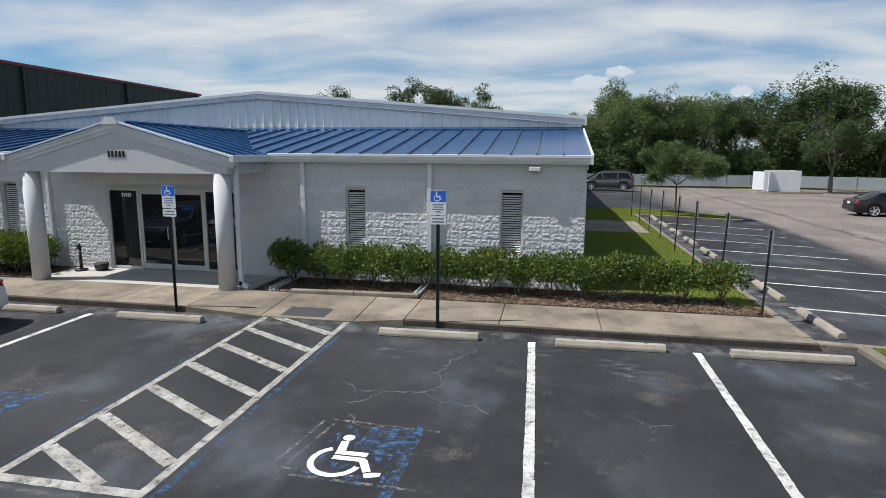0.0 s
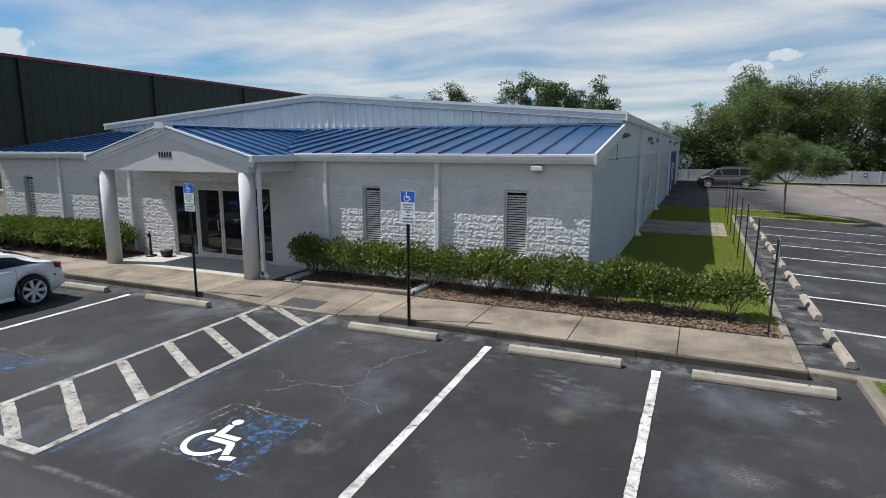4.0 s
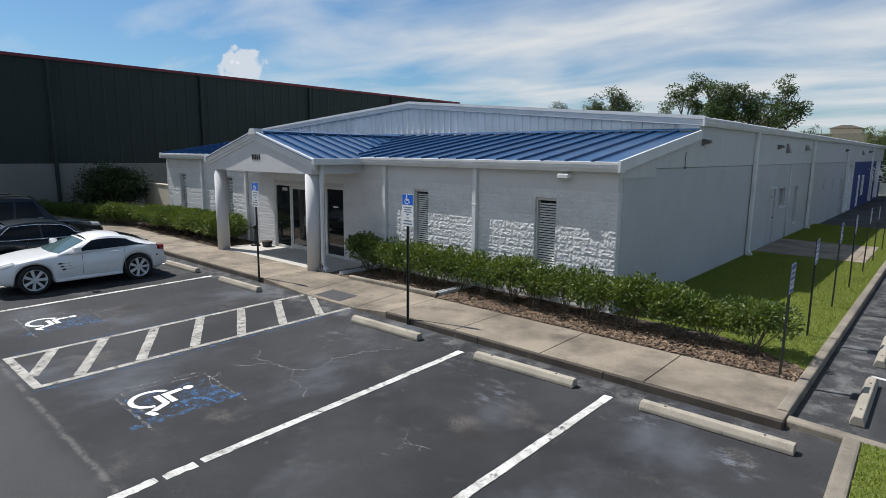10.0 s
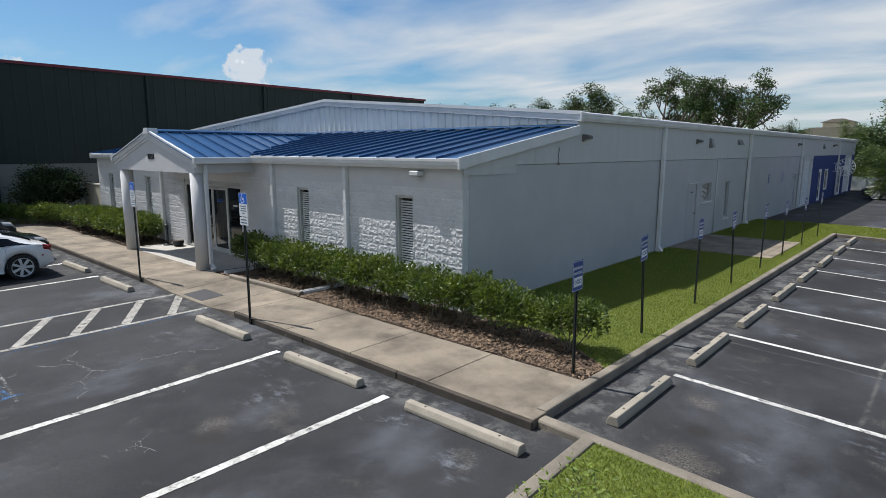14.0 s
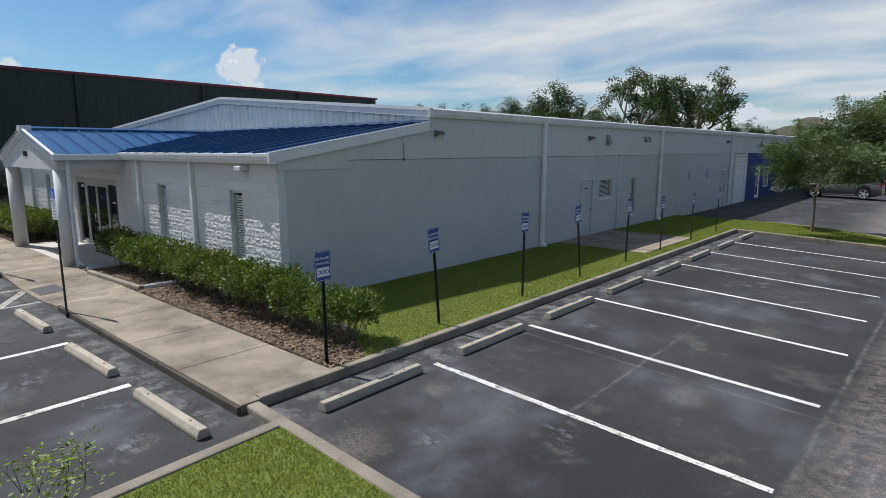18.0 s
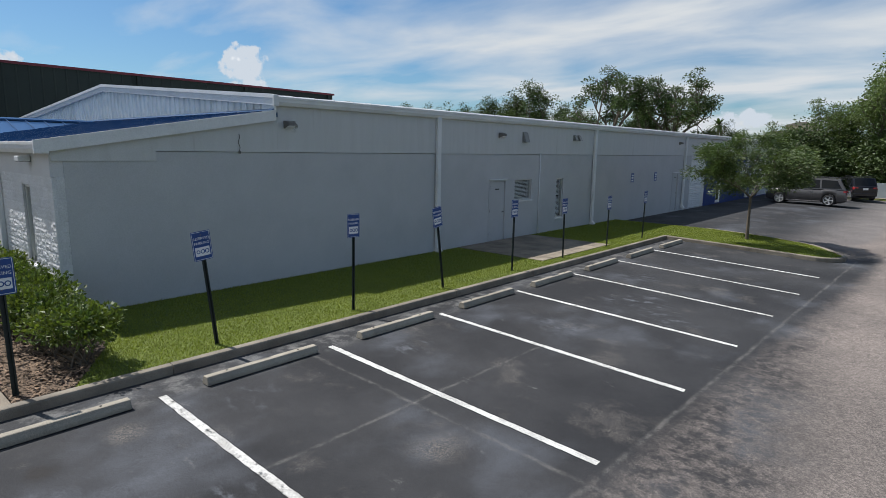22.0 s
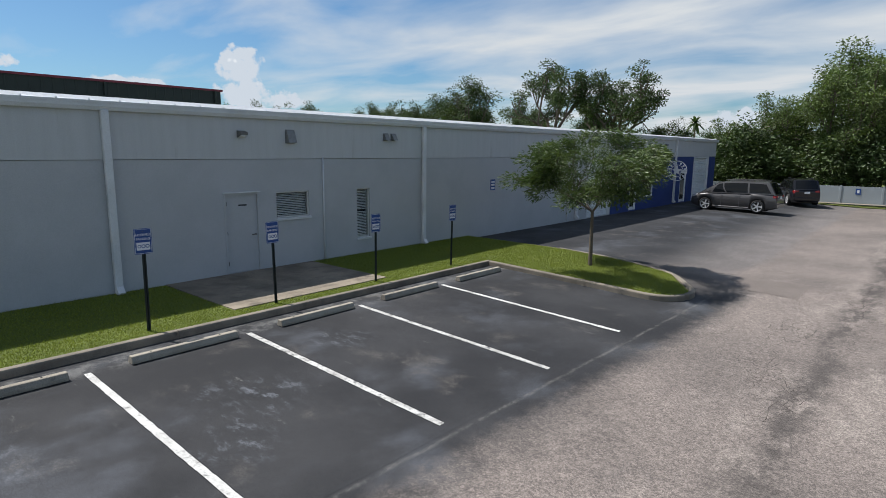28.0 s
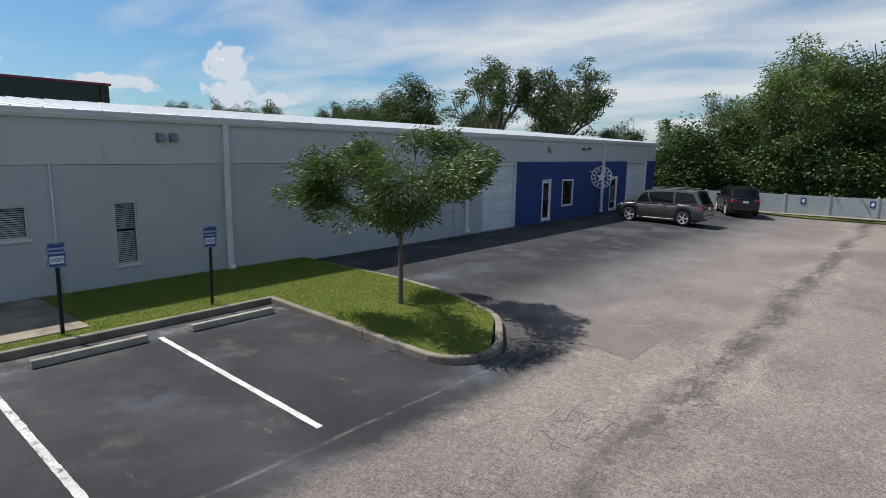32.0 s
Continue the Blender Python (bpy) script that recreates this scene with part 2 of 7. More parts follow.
M_TILT = mat("grey_concrete_wall", (0.19, 0.19, 0.172), (0.145, 0.145, 0.132), 0.6, 30, 0.9, fine_amount=0.1)
M_RED = mat("red_trim", (0.13, 0.008, 0.022), None, 1.0, 40, 0.5)
M_GRASS = mat("lawn_soil", (0.118, 0.150, 0.024), (0.088, 0.115, 0.020), 1.0, 70, 0.95, bump=0.01, bump_scale=70, fine_amount=0.45)
M_MULCH = mat("brown_mulch", (0.060, 0.041, 0.027), (0.030, 0.021, 0.015), 2.0, 60, 0.95, bump=0.02, bump_scale=50, fine_amount=0.5)
M_BARK = mat("bark", (0.13, 0.105, 0.08), (0.075, 0.06, 0.05), 8.0, 60, 0.9, bump=0.01, bump_scale=40)
M_SIGNB = mat("blue_sign", (0.012, 0.06, 0.24), None, 2.0, 30, 0.4, fine_amount=0.04)
M_ADA = mat("bright_blue_sign", (0.01, 0.13, 0.62), None, 2.0, 30, 0.4, fine_amount=0.04)
M_WHITE = mat("white_sign", (0.75, 0.76, 0.77), (0.66, 0.67, 0.68), 2.0, 30, 0.45, fine_amount=0.04)
M_BLACK = mat("black_paint", (0.012, 0.013, 0.014), None, 2.0, 30, 0.45)
M_POST = mat("dark_green_post", (0.012, 0.018, 0.016), None, 4.0, 40, 0.5)
M_FIX = mat("grey_fixture", (0.11, 0.11, 0.11), (0.16, 0.15, 0.13), 6.0, 40, 0.5)
M_BLIND = mat("white_blind", (0.80, 0.80, 0.77), None, 2.0, 30, 0.6, fine_amount=0.04)
# dark joints and undersides; also painted dark for unlit rooms behind blinds
M_DARK = mat("dark_joint_and_shade", (0.045, 0.04, 0.036), None, 4.0, 40, 0.9)
M_BEIGE = mat("beige_stucco", (0.55, 0.49, 0.38), None, 2.0, 40, 0.9)
M_TILE = mat("brown_roof_tile", (0.25, 0.22, 0.19), None, 2.0, 10, 0.9)
M_FENCE = mat("pale_fence_panel", (0.30, 0.335, 0.35), (0.25, 0.28, 0.29), 0.5, 30, 0.85, fine_amount=0.06)


def worn_mat(name, base, second, keep, scale=9.0, fine=60.0, rough=0.8, stretch=None, soft=0.05):
    """Paint or dust worn through to what lies below: about the given share of it is kept, in patches and specks."""
    m = mat(name, base, second, 3.0, fine, rough, fine_amount=0.22, amount=1.0)
    n, l = m.node_tree.nodes, m.node_tree.links
    g = n.new("ShaderNodeNewGeometry")
    src = g.outputs["Position"]
    if stretch:
        mp = n.new("ShaderNodeMapping"); mp.inputs["Scale"].default_value = stretch
        l.new(src, mp.inputs[0]); src = mp.outputs[0]
    a = n.new("ShaderNodeTexNoise"); a.inputs["Scale"].default_value, a.inputs["Detail"].default_value, a.inputs["Roughness"].default_value = scale, 9, 0.72
    l.new(src, a.inputs["Vector"])
    r = n.new("ShaderNodeMapRange"); edge = 0.5 + (0.5 - keep) * 0.36
    r.inputs["From Min"].default_value, r.inputs["From Max"].default_value = edge - soft, edge + soft
    l.new(a.outputs["Fac"], r.inputs["Value"])
    clear = n.new("ShaderNodeBsdfTransparent"); mx = n.new("ShaderNodeMixShader")
    out = [k for k in n if k.type == "OUTPUT_MATERIAL"][0]
    l.new(r.outputs[0], mx.inputs[0]); l.new(clear.outputs[0], mx.inputs[1]); l.new(n["Principled BSDF"].outputs[0], mx.inputs[2])
    l.new(mx.outputs[0], out.inputs["Surface"])
    return m


M_RUST = worn_mat("rust_stain", (0.36, 0.325, 0.285), (0.42, 0.40, 0.37), 0.35, 5.0, 40, soft=0.12)
M_PAINT = worn_mat("white_road_paint", (0.62, 0.61, 0.575), (0.38, 0.37, 0.34), 0.80, 9.0, 45, soft=0.10)
M_PAINTW = worn_mat("worn_road_paint", (0.40, 0.385, 0.345), (0.23, 0.215, 0.19), 0.82, 8.0, 50, soft=0.13)
M_PAINTS = worn_mat("clean_road_paint", (0.66, 0.655, 0.615), (0.45, 0.44, 0.41), 0.90, 9.0, 45, soft=0.10)
M_PAINTH = worn_mat("fresh_white_paint", (0.76, 0.76, 0.73), (0.62, 0.62, 0.59), 0.99, 8.0, 90)
M_PAINTB2 = worn_mat("scraped_blue_paint", (0.06, 0.17, 0.36), (0.04, 0.11, 0.24), 0.27, 9.0, 90, stretch=(1.0, 1.4, 1), soft=0.10)
M_BLUE_FAINT = worn_mat("faint_blue_paint", (0.05, 0.17, 0.40), (0.10, 0.15, 0.22), 0.14, 11.0, 90, stretch=(1.3, 0.9, 1), soft=0.10)
M_PAINTW2 = worn_mat("faint_paint", (0.24, 0.235, 0.225), (0.13, 0.128, 0.122), 0.34, 14.0, 90, soft=0.09)
M_SEAL = worn_mat("crack_filler", (0.23, 0.225, 0.215), (0.12, 0.118, 0.112), 0.78, 5.0, 60, soft=0.08)


def glass_mat(name, tint, rough=0.03):
    m = bpy.data.materials.new(name); m.use_nodes = True
    b = m.node_tree.nodes["Principled BSDF"]
    b.inputs["Base Color"].default_value = (*tint, 1)
    b.inputs["Roughness"].default_value = rough
    b.inputs["Specular IOR Level"].default_value = 0.6
    return m


M_GLASS = glass_mat("dark_glass", (0.012, 0.014, 0.016))

M_APRON = mat("grey_asphalt", (0.142, 0.119, 0.103), (0.185, 0.157, 0.137), 0.8, 34, 0.85, bump=0.005, bump_scale=60, amount=0.9, fine_amount=0.5)
M_MAT = mat("dark_mat", (0.05, 0.05, 0.052), None, 4.0, 60, 0.8, bump=0.004, bump_scale=120)
M_EDGE = mat("dark_line_edge", (0.010, 0.010, 0.011), (0.02, 0.02, 0.021), 4.0, 60, 0.9)
M_FRESH = mat("bright_road_paint", (0.80, 0.80, 0.78), (0.66, 0.66, 0.63), 3.0, 60, 0.7, fine_amount=0.08)
M_CRACK = mat("dark_crack", (0.045, 0.036, 0.030), (0.085, 0.070, 0.060), 3.0, 40, 0.9)
M_UPPER = mat("pale_grey_siding", (0.52, 0.525, 0.525), (0.465, 0.47, 0.465), 0.9, 40, 0.7, fine_amount=0.05, stretch=(1, 6, 0.6), spots=((0.36, 0.35, 0.33), 0.8, 0.62, 0.82))
M_FRAME = mat("pale_metal_frame", (0.60, 0.60, 0.58), None, 2.0, 40, 0.4, fine_amount=0.05, metal=0.2)
M_FIX2 = mat("galvanised_metal", (0.22, 0.225, 0.225), (0.17, 0.175, 0.175), 3.0, 40, 0.5, metal=0.3)
M_GREYT = mat("grey_print", (0.16, 0.20, 0.26), None, 3.0, 40, 0.6)


def pane_mat():
    m = bpy.data.materials.new("window_pane"); m.use_nodes = True
    b = m.node_tree.nodes["Principled BSDF"]
    b.inputs["Base Color"].default_value = (0.95, 0.97, 0.97, 1)
    b.inputs["Transmission Weight"].default_value = 1.0
    b.inputs["Roughness"].default_value = 0.02
    b.inputs["IOR"].default_value = 1.1
    return m


M_PANE = pane_mat()
M_ENCL = mat("white_block_wall", (0.66, 0.67, 0.68), (0.56, 0.57, 0.58), 1.0, 30, 0.85, fine_amount=0.05)


def road_mat():
    """Asphalt: pale and coarse on the drive with a worn dark streak, under dark sealer with chalky blooms, scuffs and bare patches in the bays."""
    m = bpy.data.materials.new("asphalt"); m.use_nodes = True
    n, l = m.node_tree.nodes, m.node_tree.links
    b = n["Principled BSDF"]; b.inputs["Roughness"].default_value = 0.88
    g = n.new("ShaderNodeNewGeometry"); sep = n.new("ShaderNodeSeparateXYZ"); l.new(g.outputs["Position"], sep.inputs[0])

    def noise(scale, detail=6, rough=0.6, stretch=None):
        t = n.new("ShaderNodeTexNoise"); t.inputs["Scale"].default_value, t.inputs["Detail"].default_value, t.inputs["Roughness"].default_value = scale, detail, rough
        src = g.outputs["Position"]
        if stretch:
            mp = n.new("ShaderNodeMapping"); mp.inputs["Scale"].default_value = stretch; l.new(src, mp.inputs[0]); src = mp.outputs[0]
        l.new(src, t.inputs["Vector"])
        return t.outputs["Fac"]

    def calc(op, a, c, d=None):
        t = n.new("ShaderNodeMath"); t.operation = op
        for k, v in enumerate((a, c, d)):
            if v is None:
                continue
            if isinstance(v, (int, float)):
                t.inputs[k].default_value = v
            else:
                l.new(v, t.inputs[k])
        return t.outputs[0]

    def ranged(v, lo, hi, a=0.0, c=1.0):
        t = n.new("ShaderNodeMapRange"); t.inputs["From Min"].default_value, t.inputs["From Max"].default_value = lo, hi
        t.inputs["To Min"].default_value, t.inputs["To Max"].default_value = a, c
        t.interpolation_type = "SMOOTHSTEP"
        l.new(v, t.inputs["Value"]); return t.outputs[0]

    def mixed(f, a, c):
        t = n.new("ShaderNodeMix"); t.data_type = "RGBA"
        l.new(f, t.inputs["Factor"])
        for key, v in (("A", a), ("B", c)):
            if isinstance(v, tuple):
                t.inputs[key].default_value = (*v, 1)
            else:
                l.new(v, t.inputs[key])
        return t.outputs["Result"]
    X, Y = sep.outputs["X"], sep.outputs["Y"]
    # old pale surface
    col = mixed(ranged(noise(0.25), 0.35, 0.68), (0.205, 0.172, 0.150), (0.136, 0.115, 0.101))
    col = mixed(ranged(noise(1.1, 8, 0.68), 0.58, 0.80), col, (0.30, 0.255, 0.225))
    col = mixed(calc("MULTIPLY", ranged(noise(0.8, 7, 0.7, (1.0, 0.6, 1)), 0.57, 0.75), 0.55), col, (0.115, 0.10, 0.092))
    # darker and greyer where the drive passes the first bays
    col = mixed(calc("MULTIPLY", ranged(calc("ADD", Y, calc("MULTIPLY_ADD", noise(0.4, 5), 8.0, -4.0)), 25.0, 15.0), 0.55), col, (0.098, 0.086, 0.078))
    # the pale drive ends beside the blue wall in a greyer surface
    grey = calc("MULTIPLY", ranged(calc("ADD", X, calc("MULTIPLY_ADD", noise(0.35, 5), 1.2, -0.6)), 9.6, 9.0), ranged(Y, 35.5, 37.5))
    col = mixed(calc("MULTIPLY", grey, 0.75), col, mixed(ranged(noise(0.5, 7), 0.35, 0.7), (0.105, 0.097, 0.093), (0.185, 0.168, 0.157)))
    # worn dark streak along the drive
    wob = calc("ADD", calc("MULTIPLY_ADD", noise(0.22, 5), 1.3, -0.65), calc("MULTIPLY_ADD", noise(0.9, 5), 0.7, -0.35))
    across = calc("ABSOLUTE", calc("SUBTRACT", calc("ADD", X, wob), 12.62), 0.0)
    streak = calc("MULTIPLY", ranged(across, 0.50, 0.02), ranged(noise(1.5, 9, 0.78, (1.3, 0.6, 1)), 0.41, 0.56))
    streak = calc("MULTIPLY", streak, ranged(Y, 14.0, 22.0))
    beside = calc("MULTIPLY", ranged(across, 1.3, 0.5), ranged(noise(0.9, 8, 0.7, (1.2, 0.5, 1)), 0.46, 0.62))
    col = mixed(calc("MULTIPLY", beside, 0.55), col, (0.285, 0.245, 0.212))
    col = mixed(calc("MULTIPLY", streak, 0.85), col, (0.062, 0.053, 0.047))
    grit = calc("MULTIPLY", ranged(noise(36, 5, 0.78), 0.34, 0.66, 0.58, 1.45), ranged(noise(9, 4, 0.7), 0.34, 0.66, 0.86, 1.14))
    mul0 = n.new("ShaderNodeVectorMath"); mul0.operation = "SCALE"; l.new(col, mul0.inputs[0]); l.new(grit, mul0.inputs["Scale"])
    col = mul0.outputs[0]
    # dark sealer over the bays, up to an edge that wanders
    edge = ranged(Y, 42.0, 62.0, 9.75, 4.0)
    rim = calc("ADD", calc("SUBTRACT", edge, X), calc("MULTIPLY_ADD", noise(0.8, 6, 0.65), 1.3, -0.65))
    firm = ranged(calc("ADD", calc("SUBTRACT", ranged(Y, 12.0, 35.0, 9.42, 10.2), X), calc("MULTIPLY_ADD", noise(3.5, 8, 0.8), 0.9, -0.45)), -0.42, 0.30)
    spread_ = calc("SUBTRACT", rim, ranged(Y, 14.0, 26.0, -0.9, 0.0))
    halo = calc("MULTIPLY", ranged(spread_, -0.75, 0.35), ranged(noise(5.0, 7, 0.75), 0.36, 0.60, 0.25, 0.95))
    dark = calc("MULTIPLY", calc("MAXIMUM", firm, halo), ranged(Y, 8.9, 9.1))
    dark = calc("MULTIPLY", dark, ranged(calc("ADD", Y, calc("MULTIPLY_ADD", noise(0.6, 6), 3.0, -1.5)), 37.0, 33.0))
    front = calc("ADD", calc("SUBTRACT", Y, 0.0), calc("MULTIPLY_ADD", noise(0.5, 6, 0.65), 4.0, -2.0))
    dark = calc("MAXIMUM", dark, calc("MULTIPLY", ranged(front, -2.6, -0.8), ranged(X, 9.0, 6.0)))
    sealed = mixed(ranged(noise(0.33, 6), 0.36, 0.66), (0.0115, 0.012, 0.0138), (0.031, 0.0313, 0.033))
    bloom = calc("MULTIPLY", ranged(noise(0.55, 5, 0.55, (1.0, 0.7, 1)), 0.50, 0.74), 0.8)
    sealed = mixed(bloom, sealed, (0.082, 0.089, 0.102))
    worn = calc("MULTIPLY", ranged(noise(0.75, 6, 0.65), 0.55, 0.69), ranged(noise(60, 3, 0.7), 0.40, 0.60))
    sealed = mixed(calc("MULTIPLY", worn, 0.50), sealed, (0.165, 0.148, 0.128))
    scuff = ranged(noise(2.4, 8, 0.72, (0.6, 1.6, 1)), 0.63, 0.76)
    sealed = mixed(calc("MULTIPLY", scuff, 0.60), sealed, (0.21, 0.205, 0.19))
    dirt = ranged(noise(1.7, 7, 0.7), 0.60, 0.74)
    sealed = mixed(calc("MULTIPLY", dirt, 0.6), sealed, (0.012, 0.012, 0.013))
    # washed-out chalky film along the kerbs and behind the wheel stops
    by_side = calc("MULTIPLY", ranged(calc("ABSOLUTE", calc("SUBTRACT", X, 4.0), 0.0), 0.55, 0.1), calc("MULTIPLY", ranged(Y, 9.4, 9.8), ranged(Y, 33.0, 31.5)))
    by_walk = calc("MULTIPLY", ranged(calc("ABSOLUTE", calc("SUBTRACT", Y, 9.15), 0.0), 0.45, 0.05), ranged(X, 3.9, 3.4))
    film = calc("MULTIPLY", calc("MAXIMUM", by_side, by_walk), ranged(noise(2.6, 7, 0.7), 0.44, 0.62))
    sealed = mixed(calc("MULTIPLY", film, 0.6), sealed, (0.17, 0.168, 0.16))
    # chalky seams where the sealed lanes meet
    def seam(off, wide, strength, y0, y1):
        near = ranged(calc("ABSOLUTE", calc("ADD", off, calc("MULTIPLY_ADD", noise(1.8, 5), 0.10, -0.05)), 0.0), wide, 0.0)
        broken = ranged(noise(3.2, 9, 0.8), 0.38, 0.64)
        return calc("MULTIPLY", calc("MULTIPLY", near, broken), calc("MULTIPLY", strength, calc("MULTIPLY", ranged(Y, y0 - 0.1, y0 + 0.1), ranged(Y, y1 + 0.1, y1 - 0.1))))
    seams = ((calc("SUBTRACT", X, calc("MULTIPLY_ADD", Y, 0.018, 8.98)), 0.06, 0.42, 10.5, 33.5), (calc("SUBTRACT", X, 6.65), 0.05, 0.38, 12.6, 18.0),
             (calc("SUBTRACT", Y, 14.83), 0.06, 0.4, 14.0, 15.6), (calc("SUBTRACT", Y, calc("MULTIPLY_ADD", X, -0.012, 3.27)), 0.07, 0.5, 2.0, 4.5))
    for off, wide, strength, y0, y1 in seams:
        sealed = mixed(seam(off, wide, strength, y0, y1), sealed, (0.20, 0.19, 0.172))
    # bare gritty patches, pale wisps and an oil spot in the first bays
    def blob(cx, cy, r, soft, scale=1.6):
        dx, dy = calc("SUBTRACT", X, cx), calc("SUBTRACT", Y, cy)
        d = calc("SQRT", calc("ADD", calc("MULTIPLY", dx, dx), calc("MULTIPLY", dy, dy)), 0.0)
        return ranged(calc("ADD", d, calc("MULTIPLY_ADD", noise(scale, 6, 0.65), r * 1.6, -r * 0.8)), r, r * soft)
    speck = ranged(noise(45, 3, 0.75), 0.40, 0.62)
    for cx, cy, r in ((5.25, 9.98, 0.55), (4.95, 11.85, 0.32), (7.6, 14.2, 0.45), (0.5, 6.9, 0.35), (2.6, 6.2, 0.35)):
        sealed = mixed(calc("MULTIPLY", calc("MULTIPLY", blob(cx, cy, r, 0.0), speck), 0.6), sealed, (0.19, 0.165, 0.135))
    for cx, cy, r in ((5.8, 10.8, 0.42), (3.4, 8.2, 0.5), (2.2, 8.5, 0.4), (-0.9, 8.4, 0.4), (6.9, 12.0, 0.5), (5.0, 13.4, 0.5), (5.2, 16.3, 0.5), (6.6, 22.3, 1.0), (5.6, 24.6, 0.7), (7.6, 21.4, 0.8), (6.4, 19.2, 0.6), (0.2, 7.9, 0.6), (-3.6, 8.0, 0.5), (2.5, 4.6, 0.7)):
        wisp = calc("MULTIPLY", blob(cx, cy, r, 0.0), ranged(noise(4.0, 8, 0.7, (0.8, 1.5, 1)), 0.48, 0.66))
        sealed = mixed(calc("MULTIPLY", wisp, 0.7), sealed, (0.15, 0.16, 0.18))
    for cx, cy, r in ((5.15, 10.93, 0.2), (-8.6, 6.2, 0.35), (0.7, 6.7, 0.3)):
        sealed = mixed(calc("MULTIPLY", blob(cx, cy, r, 0.3, 4.0), 0.75), sealed, (0.016, 0.013, 0.011))
    # beyond the bays the sealer is thinner and greyer
    thin = calc("MULTIPLY", ranged(calc("ADD", Y, calc("MULTIPLY_ADD", noise(1.2, 5), 0.3, -0.15)), 3.35, 3.05), ranged(X, 6.0, 4.6))
    sealed = mixed(calc("MULTIPLY", thin, 0.45), sealed, (0.058, 0.057, 0.057))
    col = mixed(dark, col, sealed)
    stones = ranged(noise(75, 3, 0.7), 0.28, 0.72, 0.62, 1.38)
    mul = n.new("ShaderNodeVectorMath"); mul.operation = "SCALE"; l.new(col, mul.inputs[0]); l.new(stones, mul.inputs["Scale"])
    l.new(mul.outputs[0], b.inputs["Base Color"])
    bp = n.new("ShaderNodeBump"); bp.inputs["Strength"].default_value, bp.inputs["Distance"].default_value = 0.6, 0.006
    l.new(noise(80, 4), bp.inputs["Height"]); l.new(bp.outputs[0], b.inputs["Normal"])
    return m


M_OLD = road_mat()


def leaf_mat(name, base, second, scale, rough=0.5, through=0.35, fine=14):
    """Leaves: glossy above, with some light passing through them."""
    m = mat(name, base, second, scale, fine, rough, fine_amount=0.4)
    n, l = m.node_tree.nodes, m.node_tree.links
    b = n["Principled BSDF"]
    tr = n.new("ShaderNodeBsdfTranslucent")
    src = b.inputs["Base Color"].links[0].from_socket
    g = n.new("ShaderNodeNewGeometry")
    r = n.new("ShaderNodeMapRange"); r.inputs["To Min"].default_value, r.inputs["To Max"].default_value = 0.65, 1.35
    l.new(g.outputs["Random Per Island"], r.inputs["Value"])
    vary = n.new("ShaderNodeVectorMath"); vary.operation = "SCALE"
    l.new(src, vary.inputs[0]); l.new(r.outputs[0], vary.inputs["Scale"])
    src = vary.outputs[0]
    l.new(src, b.inputs["Base Color"])
    tint = n.new("ShaderNodeVectorMath"); tint.operation = "MULTIPLY"; tint.inputs[1].default_value = (1.25, 1.25, 0.7)
    l.new(src, tint.inputs[0]); l.new(tint.outputs[0], tr.inputs["Color"])
    mx = n.new("ShaderNodeMixShader"); mx.inputs[0].default_value = through
    out = [k for k in n if k.type == "OUTPUT_MATERIAL"][0]
    l.new(b.outputs[0], mx.inputs[1]); l.new(tr.outputs[0], mx.inputs[2]); l.new(mx.outputs[0], out.inputs["Surface"])
    return m


M_LEAF = leaf_mat("hedge_leaf", (0.060, 0.100, 0.018), (0.180, 0.218, 0.034), 2.2, 0.52, 0.3, 30)
M_LEAFT = leaf_mat("tree_leaf", (0.066, 0.104, 0.030), (0.118, 0.158, 0.044), 1.5, 0.45, 0.25)
M_LEAFF = leaf_mat("far_leaf", (0.040, 0.074, 0.019), (0.090, 0.124, 0.031), 0.35, 0.55, 0.16, 2.5)
M_LEAFF2 = leaf_mat("far_light_leaf", (0.105, 0.152, 0.034), (0.052, 0.090, 0.024), 0.35, 0.55, 0.2, 2.5)
M_LEAFD = leaf_mat("dark_leaf", (0.024, 0.045, 0.016), (0.042, 0.07, 0.022), 1.5, 0.9, 0.2, 14)
M_LEAFS = leaf_mat("sapling_leaf", (0.17, 0.23, 0.04), (0.12, 0.17, 0.035), 4.0, 0.5, 0.35, 30)
M_BLADE = leaf_mat("grass_blade", (0.198, 0.238, 0.029), (0.142, 0.184, 0.025), 1.3, 0.6, 0.3, 30)
# front kerb face: stains, plus the shade on it darkened into the colour
M_KERBD = mat("stained_shaded_kerb", (0.080, 0.066, 0.052), (0.042, 0.035, 0.028), 1.6, 80, 0.95, bump=0.003, bump_scale=90, amount=1.0, spots=((0.19, 0.165, 0.135), 2.2, 0.60, 0.72))
M_PORCH = mat("pale_porch_concrete", (0.46, 0.44, 0.40), (0.36, 0.34, 0.30), 1.4, 80, 0.85, bump=0.001, bump_scale=100, fine_amount=0.1)
M_GAP = mat("panel_gap", (0.2, 0.2, 0.2), None, 4.0, 40, 0.8)
M_LITTER = leaf_mat("bark_litter", (0.215, 0.148, 0.096), (0.048, 0.032, 0.021), 6.0, 0.9, 0.02, 60)
M_STUCCO = mat("pale_grey_stucco", (0.56, 0.56, 0.565), (0.49, 0.49, 0.495), 1.2, 60, 0.9, bump=0.003, bump_scale=70, fine_amount=0.06)

# ---- building blocks ----

